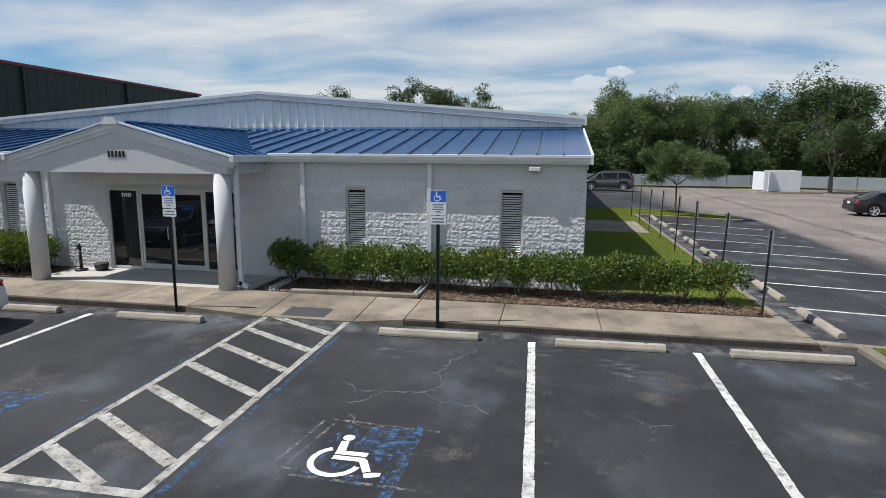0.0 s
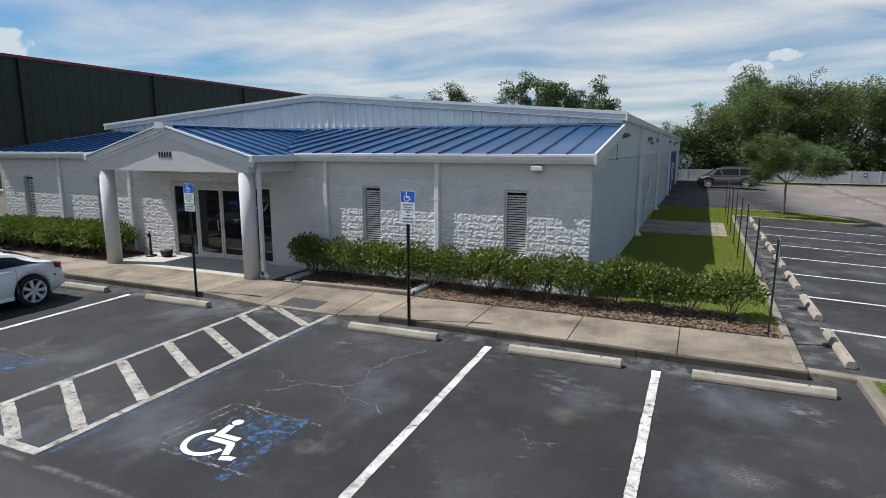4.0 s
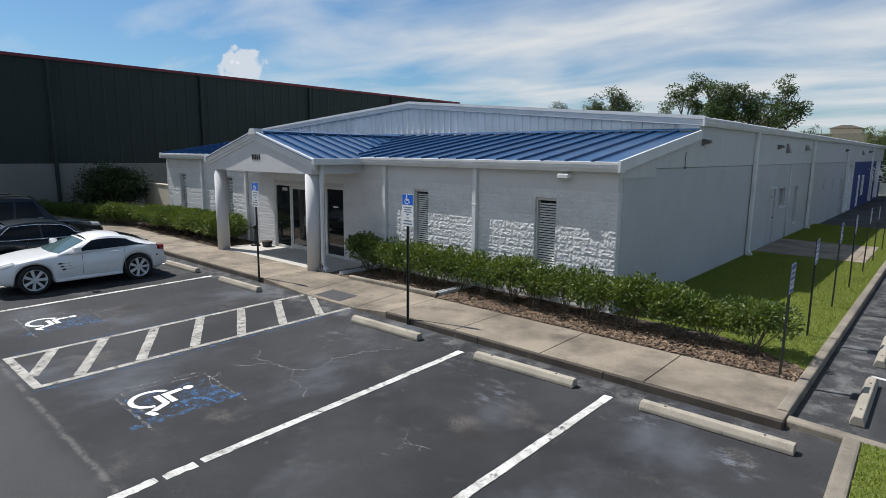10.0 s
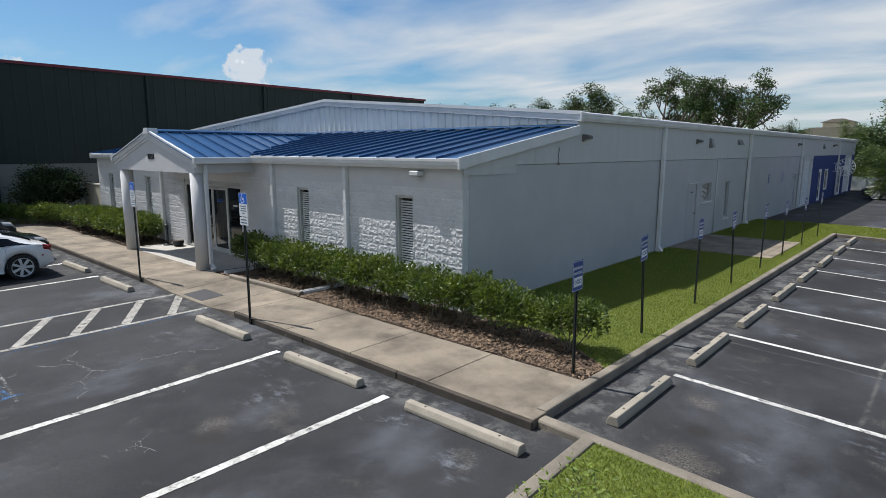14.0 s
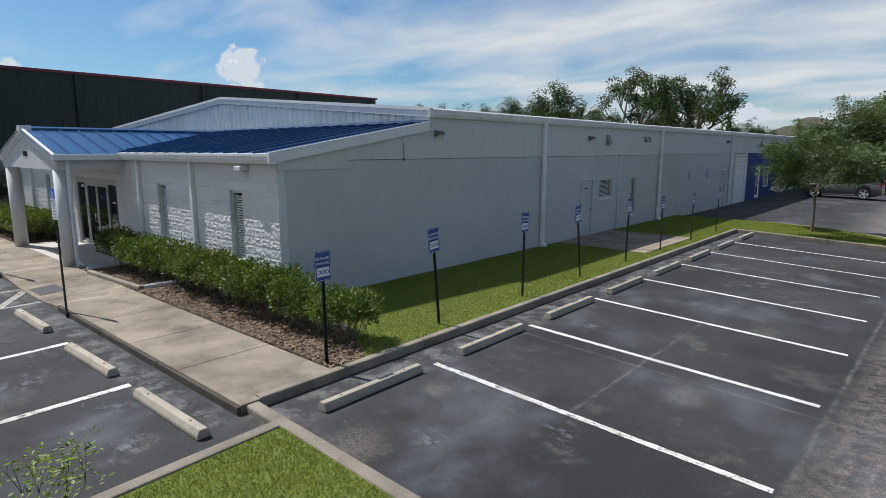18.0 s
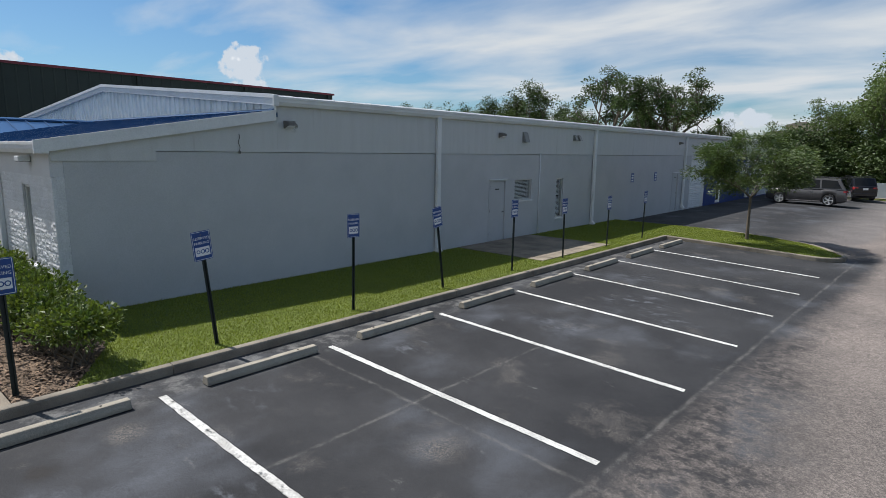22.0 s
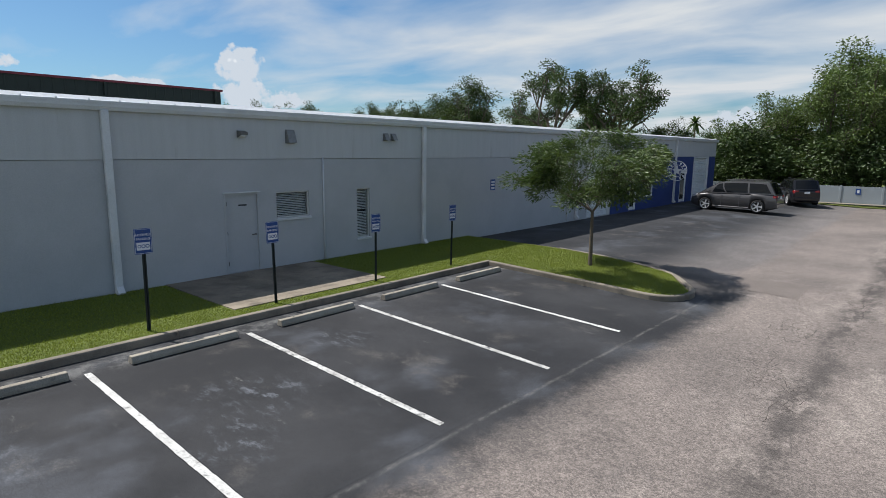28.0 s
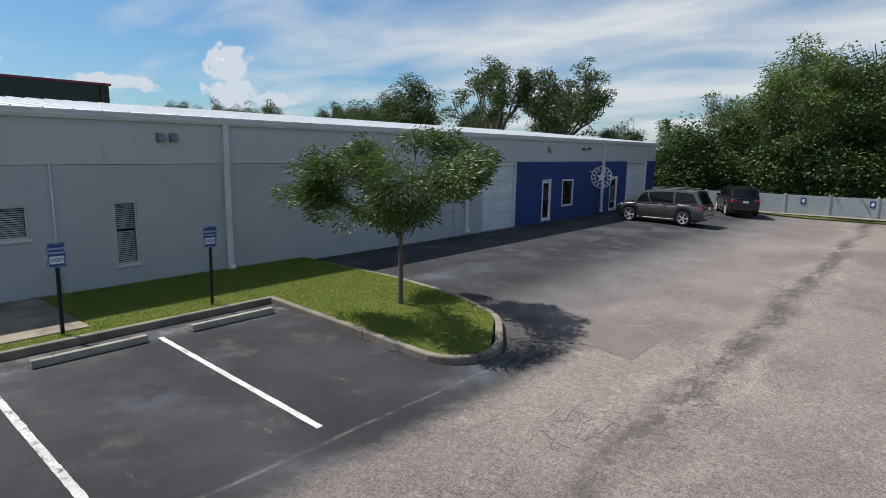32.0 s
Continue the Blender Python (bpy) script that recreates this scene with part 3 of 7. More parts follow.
def add_box(bm, x0, y0, z0, x1, y1, z1):
    v = [bm.verts.new(p) for p in ((x0, y0, z0), (x1, y0, z0), (x1, y1, z0), (x0, y1, z0), (x0, y0, z1), (x1, y0, z1), (x1, y1, z1), (x0, y1, z1))]
    for f in ((3, 2, 1, 0), (4, 5, 6, 7), (0, 1, 5, 4), (1, 2, 6, 5), (2, 3, 7, 6), (3, 0, 4, 7)):
        bm.faces.new([v[i] for i in f])
    return v


def box_bm(x0, y0, z0, x1, y1, z1, bevel=0.0, segments=1):
    bm = bmesh.new()
    add_box(bm, min(x0, x1), min(y0, y1), min(z0, z1), max(x0, x1), max(y0, y1), max(z0, z1))
    if bevel:
        bmesh.ops.bevel(bm, geom=bm.edges[:], offset=bevel, segments=segments, affect="EDGES", profile=0.5)
    return bm


def add_tube(bm, p0, p1, r0, r1=None, n=12, cap=True):
    p0, p1 = Vector(p0), Vector(p1)
    r1 = r0 if r1 is None else r1
    q = (p1 - p0).to_track_quat("Z", "Y")
    a = [bm.verts.new(p0 + q @ Vector((r0 * math.cos(2 * math.pi * i / n), r0 * math.sin(2 * math.pi * i / n), 0))) for i in range(n)]
    b = [bm.verts.new(p1 + q @ Vector((r1 * math.cos(2 * math.pi * i / n), r1 * math.sin(2 * math.pi * i / n), 0))) for i in range(n)]
    for i in range(n):
        bm.faces.new((a[i], a[(i + 1) % n], b[(i + 1) % n], b[i])).smooth = True
    if cap:
        bm.faces.new(a[::-1]); bm.faces.new(b)


def tube_bm(*args, **kw):
    bm = bmesh.new(); add_tube(bm, *args, **kw); return bm


def prism_bm(points, axis, lo, hi):
    """A solid from an outline in the two other axes, pushed along one axis. The outline runs anticlockwise seen from +axis or not: normals are mended."""
    bm = bmesh.new()
    def put(p, d):
        return {"x": (d, p[0], p[1]), "y": (p[0], d, p[1]), "z": (p[0], p[1], d)}[axis]
    a = [bm.verts.new(put(p, lo)) for p in points]
    b = [bm.verts.new(put(p, hi)) for p in points]
    bm.faces.new(a); bm.faces.new(b)
    for i in range(len(points)):
        j = (i + 1) % len(points)
        bm.faces.new((a[i], a[j], b[j], b[i]))
    bmesh.ops.recalc_face_normals(bm, faces=bm.faces[:])
    return bm


def mesh_of(name, bm, material):
    me = bpy.data.meshes.new(name)
    bm.to_mesh(me); bm.free()
    me.materials.append(material)
    return me


def part(name, bm, material, parent=None, label=""):
    """One mesh object under a thing or a part, or at top level."""
    me = bm if isinstance(bm, bpy.types.Mesh) else mesh_of(name, bm, material)
    ob = new(name, me)
    ob.parent = parent
    if label:
        ob["label"] = label
    return ob


def thing(name, label, category, group="", at=(0, 0, 0), turn=0.0, kind=""):
    ob = new(name)
    ob.empty_display_size = 0.2
    ob.matrix_basis = pose(*at, 0, 0, turn)
    return tagged(ob, label, category, group, kind)


def struct(name, bm, material, label, category):
    return tagged(part(name, bm, material), label, category, kind="structure")


def sheet_bm(points, z):
    bm = bmesh.new()
    f = bm.faces.new([bm.verts.new((x, y, z)) for x, y in points])
    if f.normal.z < 0:
        f.normal_flip()
    bm.normal_update()
    if f.normal.z < 0:
        f.normal_flip()
    return bm


def arc_up(cx, y, cz, r0, r1, a0, a1, n=20):
    """A flat ring standing in the x-z plane, facing -y."""
    bm = bmesh.new()
    rows = []
    for k in range(n + 1):
        a = radians(a0 + (a1 - a0) * k / n)
        rows.append([bm.verts.new((cx + r * math.cos(a), y, cz + r * math.sin(a))) for r in (r0, r1)])
    for p, q in zip(rows, rows[1:]):
        bm.faces.new((p[0], p[1], q[1], q[0]))
    bm.normal_update()
    if bm.faces[:][0].normal.y > 0:
        bmesh.ops.reverse_faces(bm, faces=bm.faces[:])
    return bm


def ring_flat(cx, cz, r0, r1, y):
    return arc_up(cx, y, cz, r0, r1, 0, 360)


def SYMBOL_BM():
    """The wheelchair symbol as one flat shape in the x-y plane, one unit high."""
    bm = bmesh.new()
    def poly(points):
        bm.faces.new([bm.verts.new((x, y, 0.0)) for x, y in points])
    poly([(0.02 + 0.09 * math.cos(2 * math.pi * k / 14), 0.95 + 0.09 * math.sin(2 * math.pi * k / 14)) for k in range(14)])
    poly([(-0.05, 0.84), (-0.02, 0.50), (0.42, 0.50), (0.42, 0.60), (0.10, 0.60), (0.06, 0.85)])
    poly([(-0.02, 0.47), (-0.02, 0.37), (0.36, 0.37), (0.49, 0.13), (0.58, 0.18), (0.46, 0.42), (0.40, 0.47)])
    ring = [(radians(118 + (345 - 118) * k / 20)) for k in range(21)]
    for a, b in zip(ring, ring[1:]):
        poly([(0.06 + r * math.cos(t), 0.33 + r * math.sin(t)) for r, t in ((0.27, a), (0.37, a), (0.37, b), (0.27, b))])
    bm.normal_update()
    bmesh.ops.recalc_face_normals(bm, faces=bm.faces[:])
    for f in bm.faces:
        if f.normal.z < 0:
            f.normal_flip()
    return bm


# ---- plan ----
SIDE, FRONT, LEFT, END = -0.25, 12.68, -21.45, 66.2
MID, RIDGE_X, GABLE = -11.12, -10.76, 17.27


def lie(x, y):
    """Height of the ground: the bays fall gently away from the building."""
    return -0.041 * min(max(x - 4.25, 0.0), 5.0) - 0.008 * min(max(9.0 - y, 0.0), 8.0)


def laid(bm, lift=0.0):
    """Cuts a flat sheet where the ground's fall changes and lays it on the ground."""
    for co, no in (((4.25, 0, 0), (1, 0, 0)), ((9.25, 0, 0), (1, 0, 0)), ((0, 9, 0), (0, 1, 0)), ((0, 1, 0), (0, 1, 0))):
        bmesh.ops.bisect_plane(bm, geom=bm.verts[:] + bm.edges[:] + bm.faces[:], plane_co=co, plane_no=no)
    for v in bm.verts:
        v.co.z = lie(v.co.x, v.co.y) + lift
    bm.normal_update()
    return bm


def ground_bm(points, lift=0.0):
    return laid(sheet_bm(points, 0), lift)


# ---- ground ----
struct("ground", ground_bm([(-900, -900), (900, -900), (900, 1500), (-900, 1500)], -0.05), M_GRASS, "green grass and earth reaching to the horizon", "ground")
struct("old_road", ground_bm([(-60, -45), (48, -45), (48, 66.4), (-0.3, 66.4), (-0.3, 9.6), (-60, 9.6)], -0.0058), M_OLD, "worn pale asphalt drive with coarse stones and cracks", "road")
struct("front_lot", ground_bm([(-40, 3.1), (-7.2, 3.25), (4.6, 2.9), (4.6, 9.55), (-40, 9.55)], -0.0042), M_OLD, "dark sealed asphalt parking lot with faded stains", "parking lot")
struct("side_lot", ground_bm([(3.5, 9.55), (8.8, 9.55), (9.15, 14.5), (9.3, 22.0), (9.35, 31.6), (9.45, 33.0), (3.5, 33.0)], -0.004), M_OLD, "dark sealed asphalt parking bays beside the building", "parking lot")
struct("repair_patch", ground_bm([(9.90, 34.85), (11.28, 34.55), (11.26, 36.44), (9.40, 36.72)], 0.0), M_APRON, "square grey asphalt repair patch in the drive", "road")

# ---- walk ----
pavement = thing("pavement", "tan concrete walk of jointed slabs along the front", "pavement", kind="structure")
edge, RAMP = 3.61, (-8.55, -6.85, -4.85, -3.81)


def walk_z(x, y):
    """The walk's top: level, but for a ramp with two flares falling to the bays."""
    a, b, c, d = RAMP
    t = 0.0 if x <= a or x >= d else 1.0 if b <= x <= c else (x - a) / (b - a) if x < b else (d - x) / (d - c)
    return 0.125 - 0.105 * t * (11.08 - y) / 1.62


def slab_bm(x0, x1, y0, y1, lift=0.0, deep=-0.08):
    bm = bmesh.new()
    v = add_box(bm, x0, y0, deep, x1, y1, 0.1)
    for p in v[4:]:
        p.co.z = walk_z(p.co.x, p.co.y) + lift
    bmesh.ops.bevel(bm, geom=[e for e in bm.edges if e.verts[0].co.z > -0.05 and e.verts[1].co.z > -0.05], offset=0.008, segments=1, affect="EDGES")
    return bm


joints = [-24.4] + [RAMP[0] - 1.86 * k for k in range(8, -1, -1)] + list(RAMP[1:]) + [-1.95, -0.04, 1.76, edge]
for x0, x1 in zip(joints, joints[1:]):
    ramp = RAMP[0] - 0.01 < x0 < RAMP[3] - 0.01
    part("slab", slab_bm(x0 + 0.006, x1 - 0.006, 9.462 if ramp else 9.515, 11.08), M_CONC, pavement, "sloping kerb ramp slab" if ramp else "")
for xa, xb in ((-24.4, RAMP[0]), (RAMP[3], edge)):
    part("joint_bed", box_bm(xa + 0.02, 9.53, -0.03, xb - 0.02, 11.06, 0.06), M_DARK, pavement)
    count = round((xb - xa) / 2.8)
    for k in range(count):
        x0, x1 = xa + (xb - xa) * k / count, xa + (xb - xa) * (k + 1) / count
        part("kerb_face", box_bm(x0 + 0.003, 9.46, -0.06, x1 - 0.003, 9.514, 0.112, 0.012), M_KERBD, pavement, "stained kerb face of the walk, its shade in the colour")
struct("tactile_mat", slab_bm(-6.45, -5.50, 9.56, 10.12, 0.005, 0.0), M_MAT, "dark grey tactile mat set in the walk ramp", "mat")
struct("porch_floor", box_bm(-14.0, 11.085, -0.02, -7.95, FRONT, 0.13, 0.005), M_PORCH, "pale concrete entrance slab under the porch roof", "floor")

# ---- kerbs ----
kerb = thing("kerb", "weathered grey concrete kerb round the lawn", "kerb", kind="structure")


def kerb_run(points, step=3.05, width=0.16, height=0.14):
    """Kerb stones of one length along a line, each a small swept block."""
    pts = [Vector((*p, 0)) for p in points]
    runs, length = [], 0.0
    for a, b in zip(pts, pts[1:]):
        runs.append((length, a, b)); length += (b - a).length

    def spot(s):
        for start, a, b in runs:
            d = (b - a).length
            if s <= start + d + 1e-6:
                return a + (b - a) * ((s - start) / d), (b - a).normalized()
        return pts[-1], (pts[-1] - pts[-2]).normalized()

    count = max(1, round(length / step))
    for k in range(count):
        s0, s1 = length * k / count + 0.006, length * (k + 1) / count - 0.006
        stops = [s0] + [s for s, _, _ in runs if s0 + 0.05 < s < s1 - 0.05] + [s1]
        bm = bmesh.new()
        rings = []
        w = width / 2
        prof = ((-w, -0.06), (-w, height - 0.03), (-w + 0.012, height - 0.008), (-w + 0.035, height), (w - 0.035, height), (w - 0.012, height - 0.008), (w, height - 0.03), (w, -0.06))
        for s in stops:
            p, d = spot(s)
            d = (d + spot(max(0, s - 0.04))[1]).normalized()
            side = Vector((-d.y, d.x, 0))
            p = p + Vector((0, 0, lie(p.x, p.y)))
            rings.append([bm.verts.new(p + side * u + Vector((0, 0, v))) for u, v in prof])
        for r, q in zip(rings, rings[1:]):
            for i in range(len(prof) - 1):
                bm.faces.new((r[i], r[i + 1], q[i + 1], q[i]))
        bm.faces.new(rings[0]); bm.faces.new(rings[-1][::-1])
        bmesh.ops.recalc_face_normals(bm, faces=bm.faces[:])
        part("kerb_stone", bm, M_KERB, kerb)


def rounded(corners):
    """A polyline through quadratic bends at the inner corners."""
    out = [corners[0]]
    for a, b, c in zip(corners, corners[1:], corners[2:]):
        a, b, c = Vector(a), Vector(b), Vector(c)
        p, q = b + (a - b).normalized() * 0.62, b + (c - b).normalized() * 0.62
        out += [tuple((1 - t) ** 2 * p + 2 * t * (1 - t) * b + t * t * q) for t in (0.0, 0.2, 0.4, 0.6, 0.8, 1.0)]
    return out + [corners[-1]]


KERB_TIP = rounded([(3.62, 31.92), (8.95, 31.90), (9.35, 33.0), (8.05, 34.85), (6.2, 35.45), (3.9, 35.55)])
kerb_run([(3.53, 9.80), (3.53, 31.98)])
kerb_run(KERB_TIP)
kerb_run([(3.62, 9.68), (13.0, 9.62)], width=0.19, height=0.11)
kerb_run([(4.33, 9.57), (4.37, 7.9), (4.5, 3.5), (5.0, 2.5)], width=0.19, height=0.11)
kerb_run([(-6.9, 11.05), (-3.9, 11.2)], width=0.13, height=0.22, step=1.5)
struct("lawn_edge", box_bm(-0.2, 35.62, -0.05, 3.85, 35.74, 0.09, 0.01), M_CONC, "thin concrete edge of the lawn", "kerb")

# ---- lawns and beds ----
SIDE_LAWN = [(SIDE, FRONT), (1.9, FRONT), (3.45, 11.75), (3.45, 32.0), (8.85, 32.0), (9.2, 32.9), (8.0, 34.75), (6.2, 35.37), (3.9, 35.5), (SIDE, 35.62)]
CORNER_LAWN = [(4.43, 9.58), (13.0, 9.52), (13.0, 2.5), (5.10, 2.5), (4.60, 3.6), (4.47, 7.9)]
struct("side_lawn", ground_bm(SIDE_LAWN, 0.115), M_GRASS, "mown green lawn beside the grey wall", "lawn")
struct("corner_lawn", ground_bm(CORNER_LAWN, 0.085), M_GRASS, "mown green lawn of the corner island", "lawn")
struct("flower_bed", sheet_bm([(-7.9, 11.09), (3.44, 11.09), (3.44, 11.76), (1.9, FRONT), (-7.9, FRONT)], 0.124), M_MULCH, "bed of brown bark mulch under the hedge", "flower bed")
struct("flower_bed", sheet_bm([(-24.4, 11.09), (-14.02, 11.09), (-14.02, FRONT), (-24.4, FRONT)], 0.124), M_MULCH, "bed of brown bark mulch under the hedge", "flower bed")
struct("door_slab", box_bm(SIDE, 23.9, 0.0, 2.72, 28.2, 0.135, 0.006), M_CONC, "grey concrete pad before the side door", "pavement")
struct("door_slab", box_bm(2.73, 23.9, 0.0, 3.02, 28.2, 0.14, 0.006), M_CONC, "pale concrete edge strip of the door pad", "pavement")

# ---- road paint ----
marks = thing("road_marking", "white parking bay lines on the asphalt", "road marking", kind="structure")


def line_bm(x0, y0, x1, y1, w, z=-0.002, ragged=0.006):
    """A painted line with slightly uneven edges."""
    a, b = Vector((x0, y0, 0)), Vector((x1, y1, 0))
    d = (b - a).normalized(); s = Vector((-d.y, d.x, 0)) * w / 2
    count = max(2, int((b - a).length / 0.07))
    left = [a + (b - a) * (k / count) + s * (1 + random.uniform(-ragged, ragged) / w * 2) for k in range(count + 1)]
    right = [a + (b - a) * (k / count) - s * (1 + random.uniform(-ragged, ragged) / w * 2) for k in range(count + 1)]
    bm = bmesh.new()
    lv = [bm.verts.new((p.x, p.y, lie(p.x, p.y) + z)) for p in left]
    rv = [bm.verts.new((p.x, p.y, lie(p.x, p.y) + z)) for p in right]
    for k in range(count):
        bm.faces.new((rv[k], rv[k + 1], lv[k + 1], lv[k]))
    bm.normal_update()
    if bm.faces[:][0].normal.z < 0:
        bmesh.ops.reverse_faces(bm, faces=bm.faces[:])
    return bm


for yy in (12.533, 15.288, 18.04, 20.77, 23.49, 26.224, 28.99):
    part("stripe", line_bm(4.25, yy, 9.12, yy, 0.11), M_PAINT if 23 < yy < 27 or yy < 13 else M_PAINTS, marks)
def dark_edge(x0, y0, x1, y1, off, seed):
    """A thin broken dark gap where the paint film has cracked off along its edge."""
    rs = random.Random(seed)
    a, b = Vector((x0, y0, 0)), Vector((x1, y1, 0))
    d = (b - a).normalized(); side = Vector((-d.y, d.x, 0))
    n = int((b - a).length / 0.14)
    rows = []
    for k in range(n + 1):
        p = a.lerp(b, k / n) + side * (off + rs.uniform(-0.007, 0.007))
        w = side * rs.uniform(0.002, 0.008)
        rows.append((p - w, p + w))
    bm = bmesh.new()
    for (p, q), (r, t) in zip(rows, rows[1:]):
        if rs.random() < 0.15:
            continue
        f = bm.faces.new([bm.verts.new((v.x, v.y, lie(v.x, v.y) - 0.0012)) for v in (p, r, t, q)])
    bm.normal_update()
    for f in bm.faces:
        if f.normal.z < 0:
            f.normal_flip()
    part("cracked_edge", bm, M_EDGE, marks, "dark cracked edge of the paint line")


for k, yy in enumerate((12.533, 15.288, 18.04, 20.77, 23.49, 26.224, 28.99)):
    dark_edge(4.25, yy, 9.12, yy, 0.058, k)
    dark_edge(4.25, yy, 9.12, yy, -0.062, 20 + k)
for xx, xe, yb in ((-1.30, -1.17, 4.16), (1.49, 1.47, 3.5), (-10.38, -10.3, 3.6), (-13.15, -13.07, 3.6), (-15.9, -15.82, 3.6), (-18.65, -18.57, 3.6)):
    part("stripe", line_bm(xx, 8.93, xe, yb, 0.125), M_PAINT, marks)
    part("stripe_end", line_bm(xx, 8.94, xx, 8.68, 0.13, -0.0008), M_FRESH, marks, "brighter end of the paint line")
    dark_edge(xx, 8.85, xe, yb, 0.07, int(xx * 10))
    dark_edge(xx, 8.85, xe, yb, -0.07, int(xx * 10) + 1)
for ya, yb in ((4.08, 3.72), (3.65, 3.18)):
    part("stripe", line_bm(-1.155, ya, -1.14, yb, 0.125, ragged=0.02), M_PAINT, marks, "broken worn piece of the paint line")
for xx in (-6.72, -4.97):
    part("stripe", line_bm(xx, 9.44, xx, 3.50, 0.11), M_PAINTW, marks)
part("stripe", line_bm(-6.77, 3.50, -4.92, 3.50, 0.13, -0.0012), M_PAINTW, marks)
for k in range(6):
    part("stripe", line_bm(-6.66, 4.96 + 0.925 * k, -5.03, 4.07 + 0.92 * k, 0.17, -0.0004), M_PAINTW, marks)
part("stripe", line_bm(-6.66, 4.14, -5.50, 3.56, 0.17, -0.0004), M_PAINTW, marks)
part("blue_line", line_bm(-4.82, 9.45, -4.80, 3.4, 0.09), M_PAINTB2, marks)
part("blue_line", line_bm(-6.85, 7.4, -6.86, 3.6, 0.07), M_PAINTB2, marks)


def arc_bm(cx, cy, r0, r1, a0, a1, z=0.008, n=28):
    bm = bmesh.new()
    rows = []
    for k in range(n + 1):
        a = radians(a0 + (a1 - a0) * k / n)
        rows.append([bm.verts.new((cx + r * math.cos(a), cy + r * math.sin(a), z)) for r in (r0, r1)])
    for p, q in zip(rows, rows[1:]):
        f = bm.faces.new((p[0], p[1], q[1], q[0]))
    bm.normal_update()
    if bm.faces[:][0].normal.z < 0:
        bmesh.ops.reverse_faces(bm, faces=bm.faces[:])
    return bm


def flat_bm(points, z=0.008):
    return sheet_bm(points, z)


def wheelchair_parts(parent, material, size=1.0, lift=0.008):
    """The access symbol from plain shapes: head, back, seat, leg, foot and wheel, about one unit high."""
    def s(points):
        return [(x * size, y * size) for x, y in points]
    part("head", arc_bm(0.02 * size, 0.95 * size, 0.0, 0.085 * size, 0, 360, lift), material, parent)
    part("back", flat_bm(s([(-0.05, 0.84), (0.06, 0.85), (0.10, 0.60), (0.42, 0.60), (0.42, 0.50), (-0.02, 0.50)]), lift), material, parent)
    part("leg", flat_bm(s([(-0.02, 0.47), (0.40, 0.47), (0.46, 0.42), (0.58, 0.18), (0.49, 0.13), (0.36, 0.37), (-0.02, 0.37)]), lift), material, parent)
    part("foot", flat_bm(s([(0.50, 0.11), (0.585, 0.15), (0.72, 0.17), (0.72, 0.08), (0.54, 0.02)]), lift), material, parent)
    part("wheel", arc_bm(0.06 * size, 0.33 * size, 0.285 * size, 0.37 * size, 118, 345, lift), material, parent)


def access_mark(x, y, turn):
    m = thing("access_symbol", "white access symbol painted on a worn blue square", "road marking", "painted access symbols", (x, y, lie(x, y)), turn, kind="")
    m.matrix_basis = pose(x, y, lie(x, y), math.degrees(0.008), 0, turn)
    part("worn_square", sheet_bm([(-0.24, -0.1), (0.80, -0.12), (0.82, 1.14), (-0.2, 1.12)], -0.003), M_BLUE_FAINT, m, "scraped remains of a blue square")
    part("worn_patch", sheet_bm([(0.16, 0.52), (0.84, 0.48), (0.86, 1.16), (0.2, 1.12)], -0.0026), M_PAINTB2, m, "blue paint left in scraped streaks")
    part("worn_edge", sheet_bm([(0.70, -0.28), (0.83, -0.28), (0.87, 1.3), (0.76, 1.3)], -0.0022), M_PAINTB2, m, "blue paint left along the edge")
    for (xa, ya), (xb, yb) in (((-0.66, -0.05), (-0.46, 1.2)), ((-0.6, -0.08), (1.05, -0.12)), ((-0.4, 1.20), (1.05, 1.14)), ((-0.52, -0.1), (-0.3, 1.2)), ((-0.6, 0.04), (0.5, 0.0))):
        part("faint_line", sheet_bm([(xa, ya), (xa + 0.045, ya), (xb + 0.045, yb), (xb, yb)] if abs(yb - ya) > 0.5 else [(xa, ya), (xb, yb), (xb, yb + 0.045), (xa, ya + 0.045)], -0.0018), M_PAINTW2, m)
    wheelchair_parts(m, M_PAINTH, 0.85, -0.001)
    return m


access_mark(-3.34, 4.19, 0.0)
access_mark(-8.76, 4.24, 0.0)

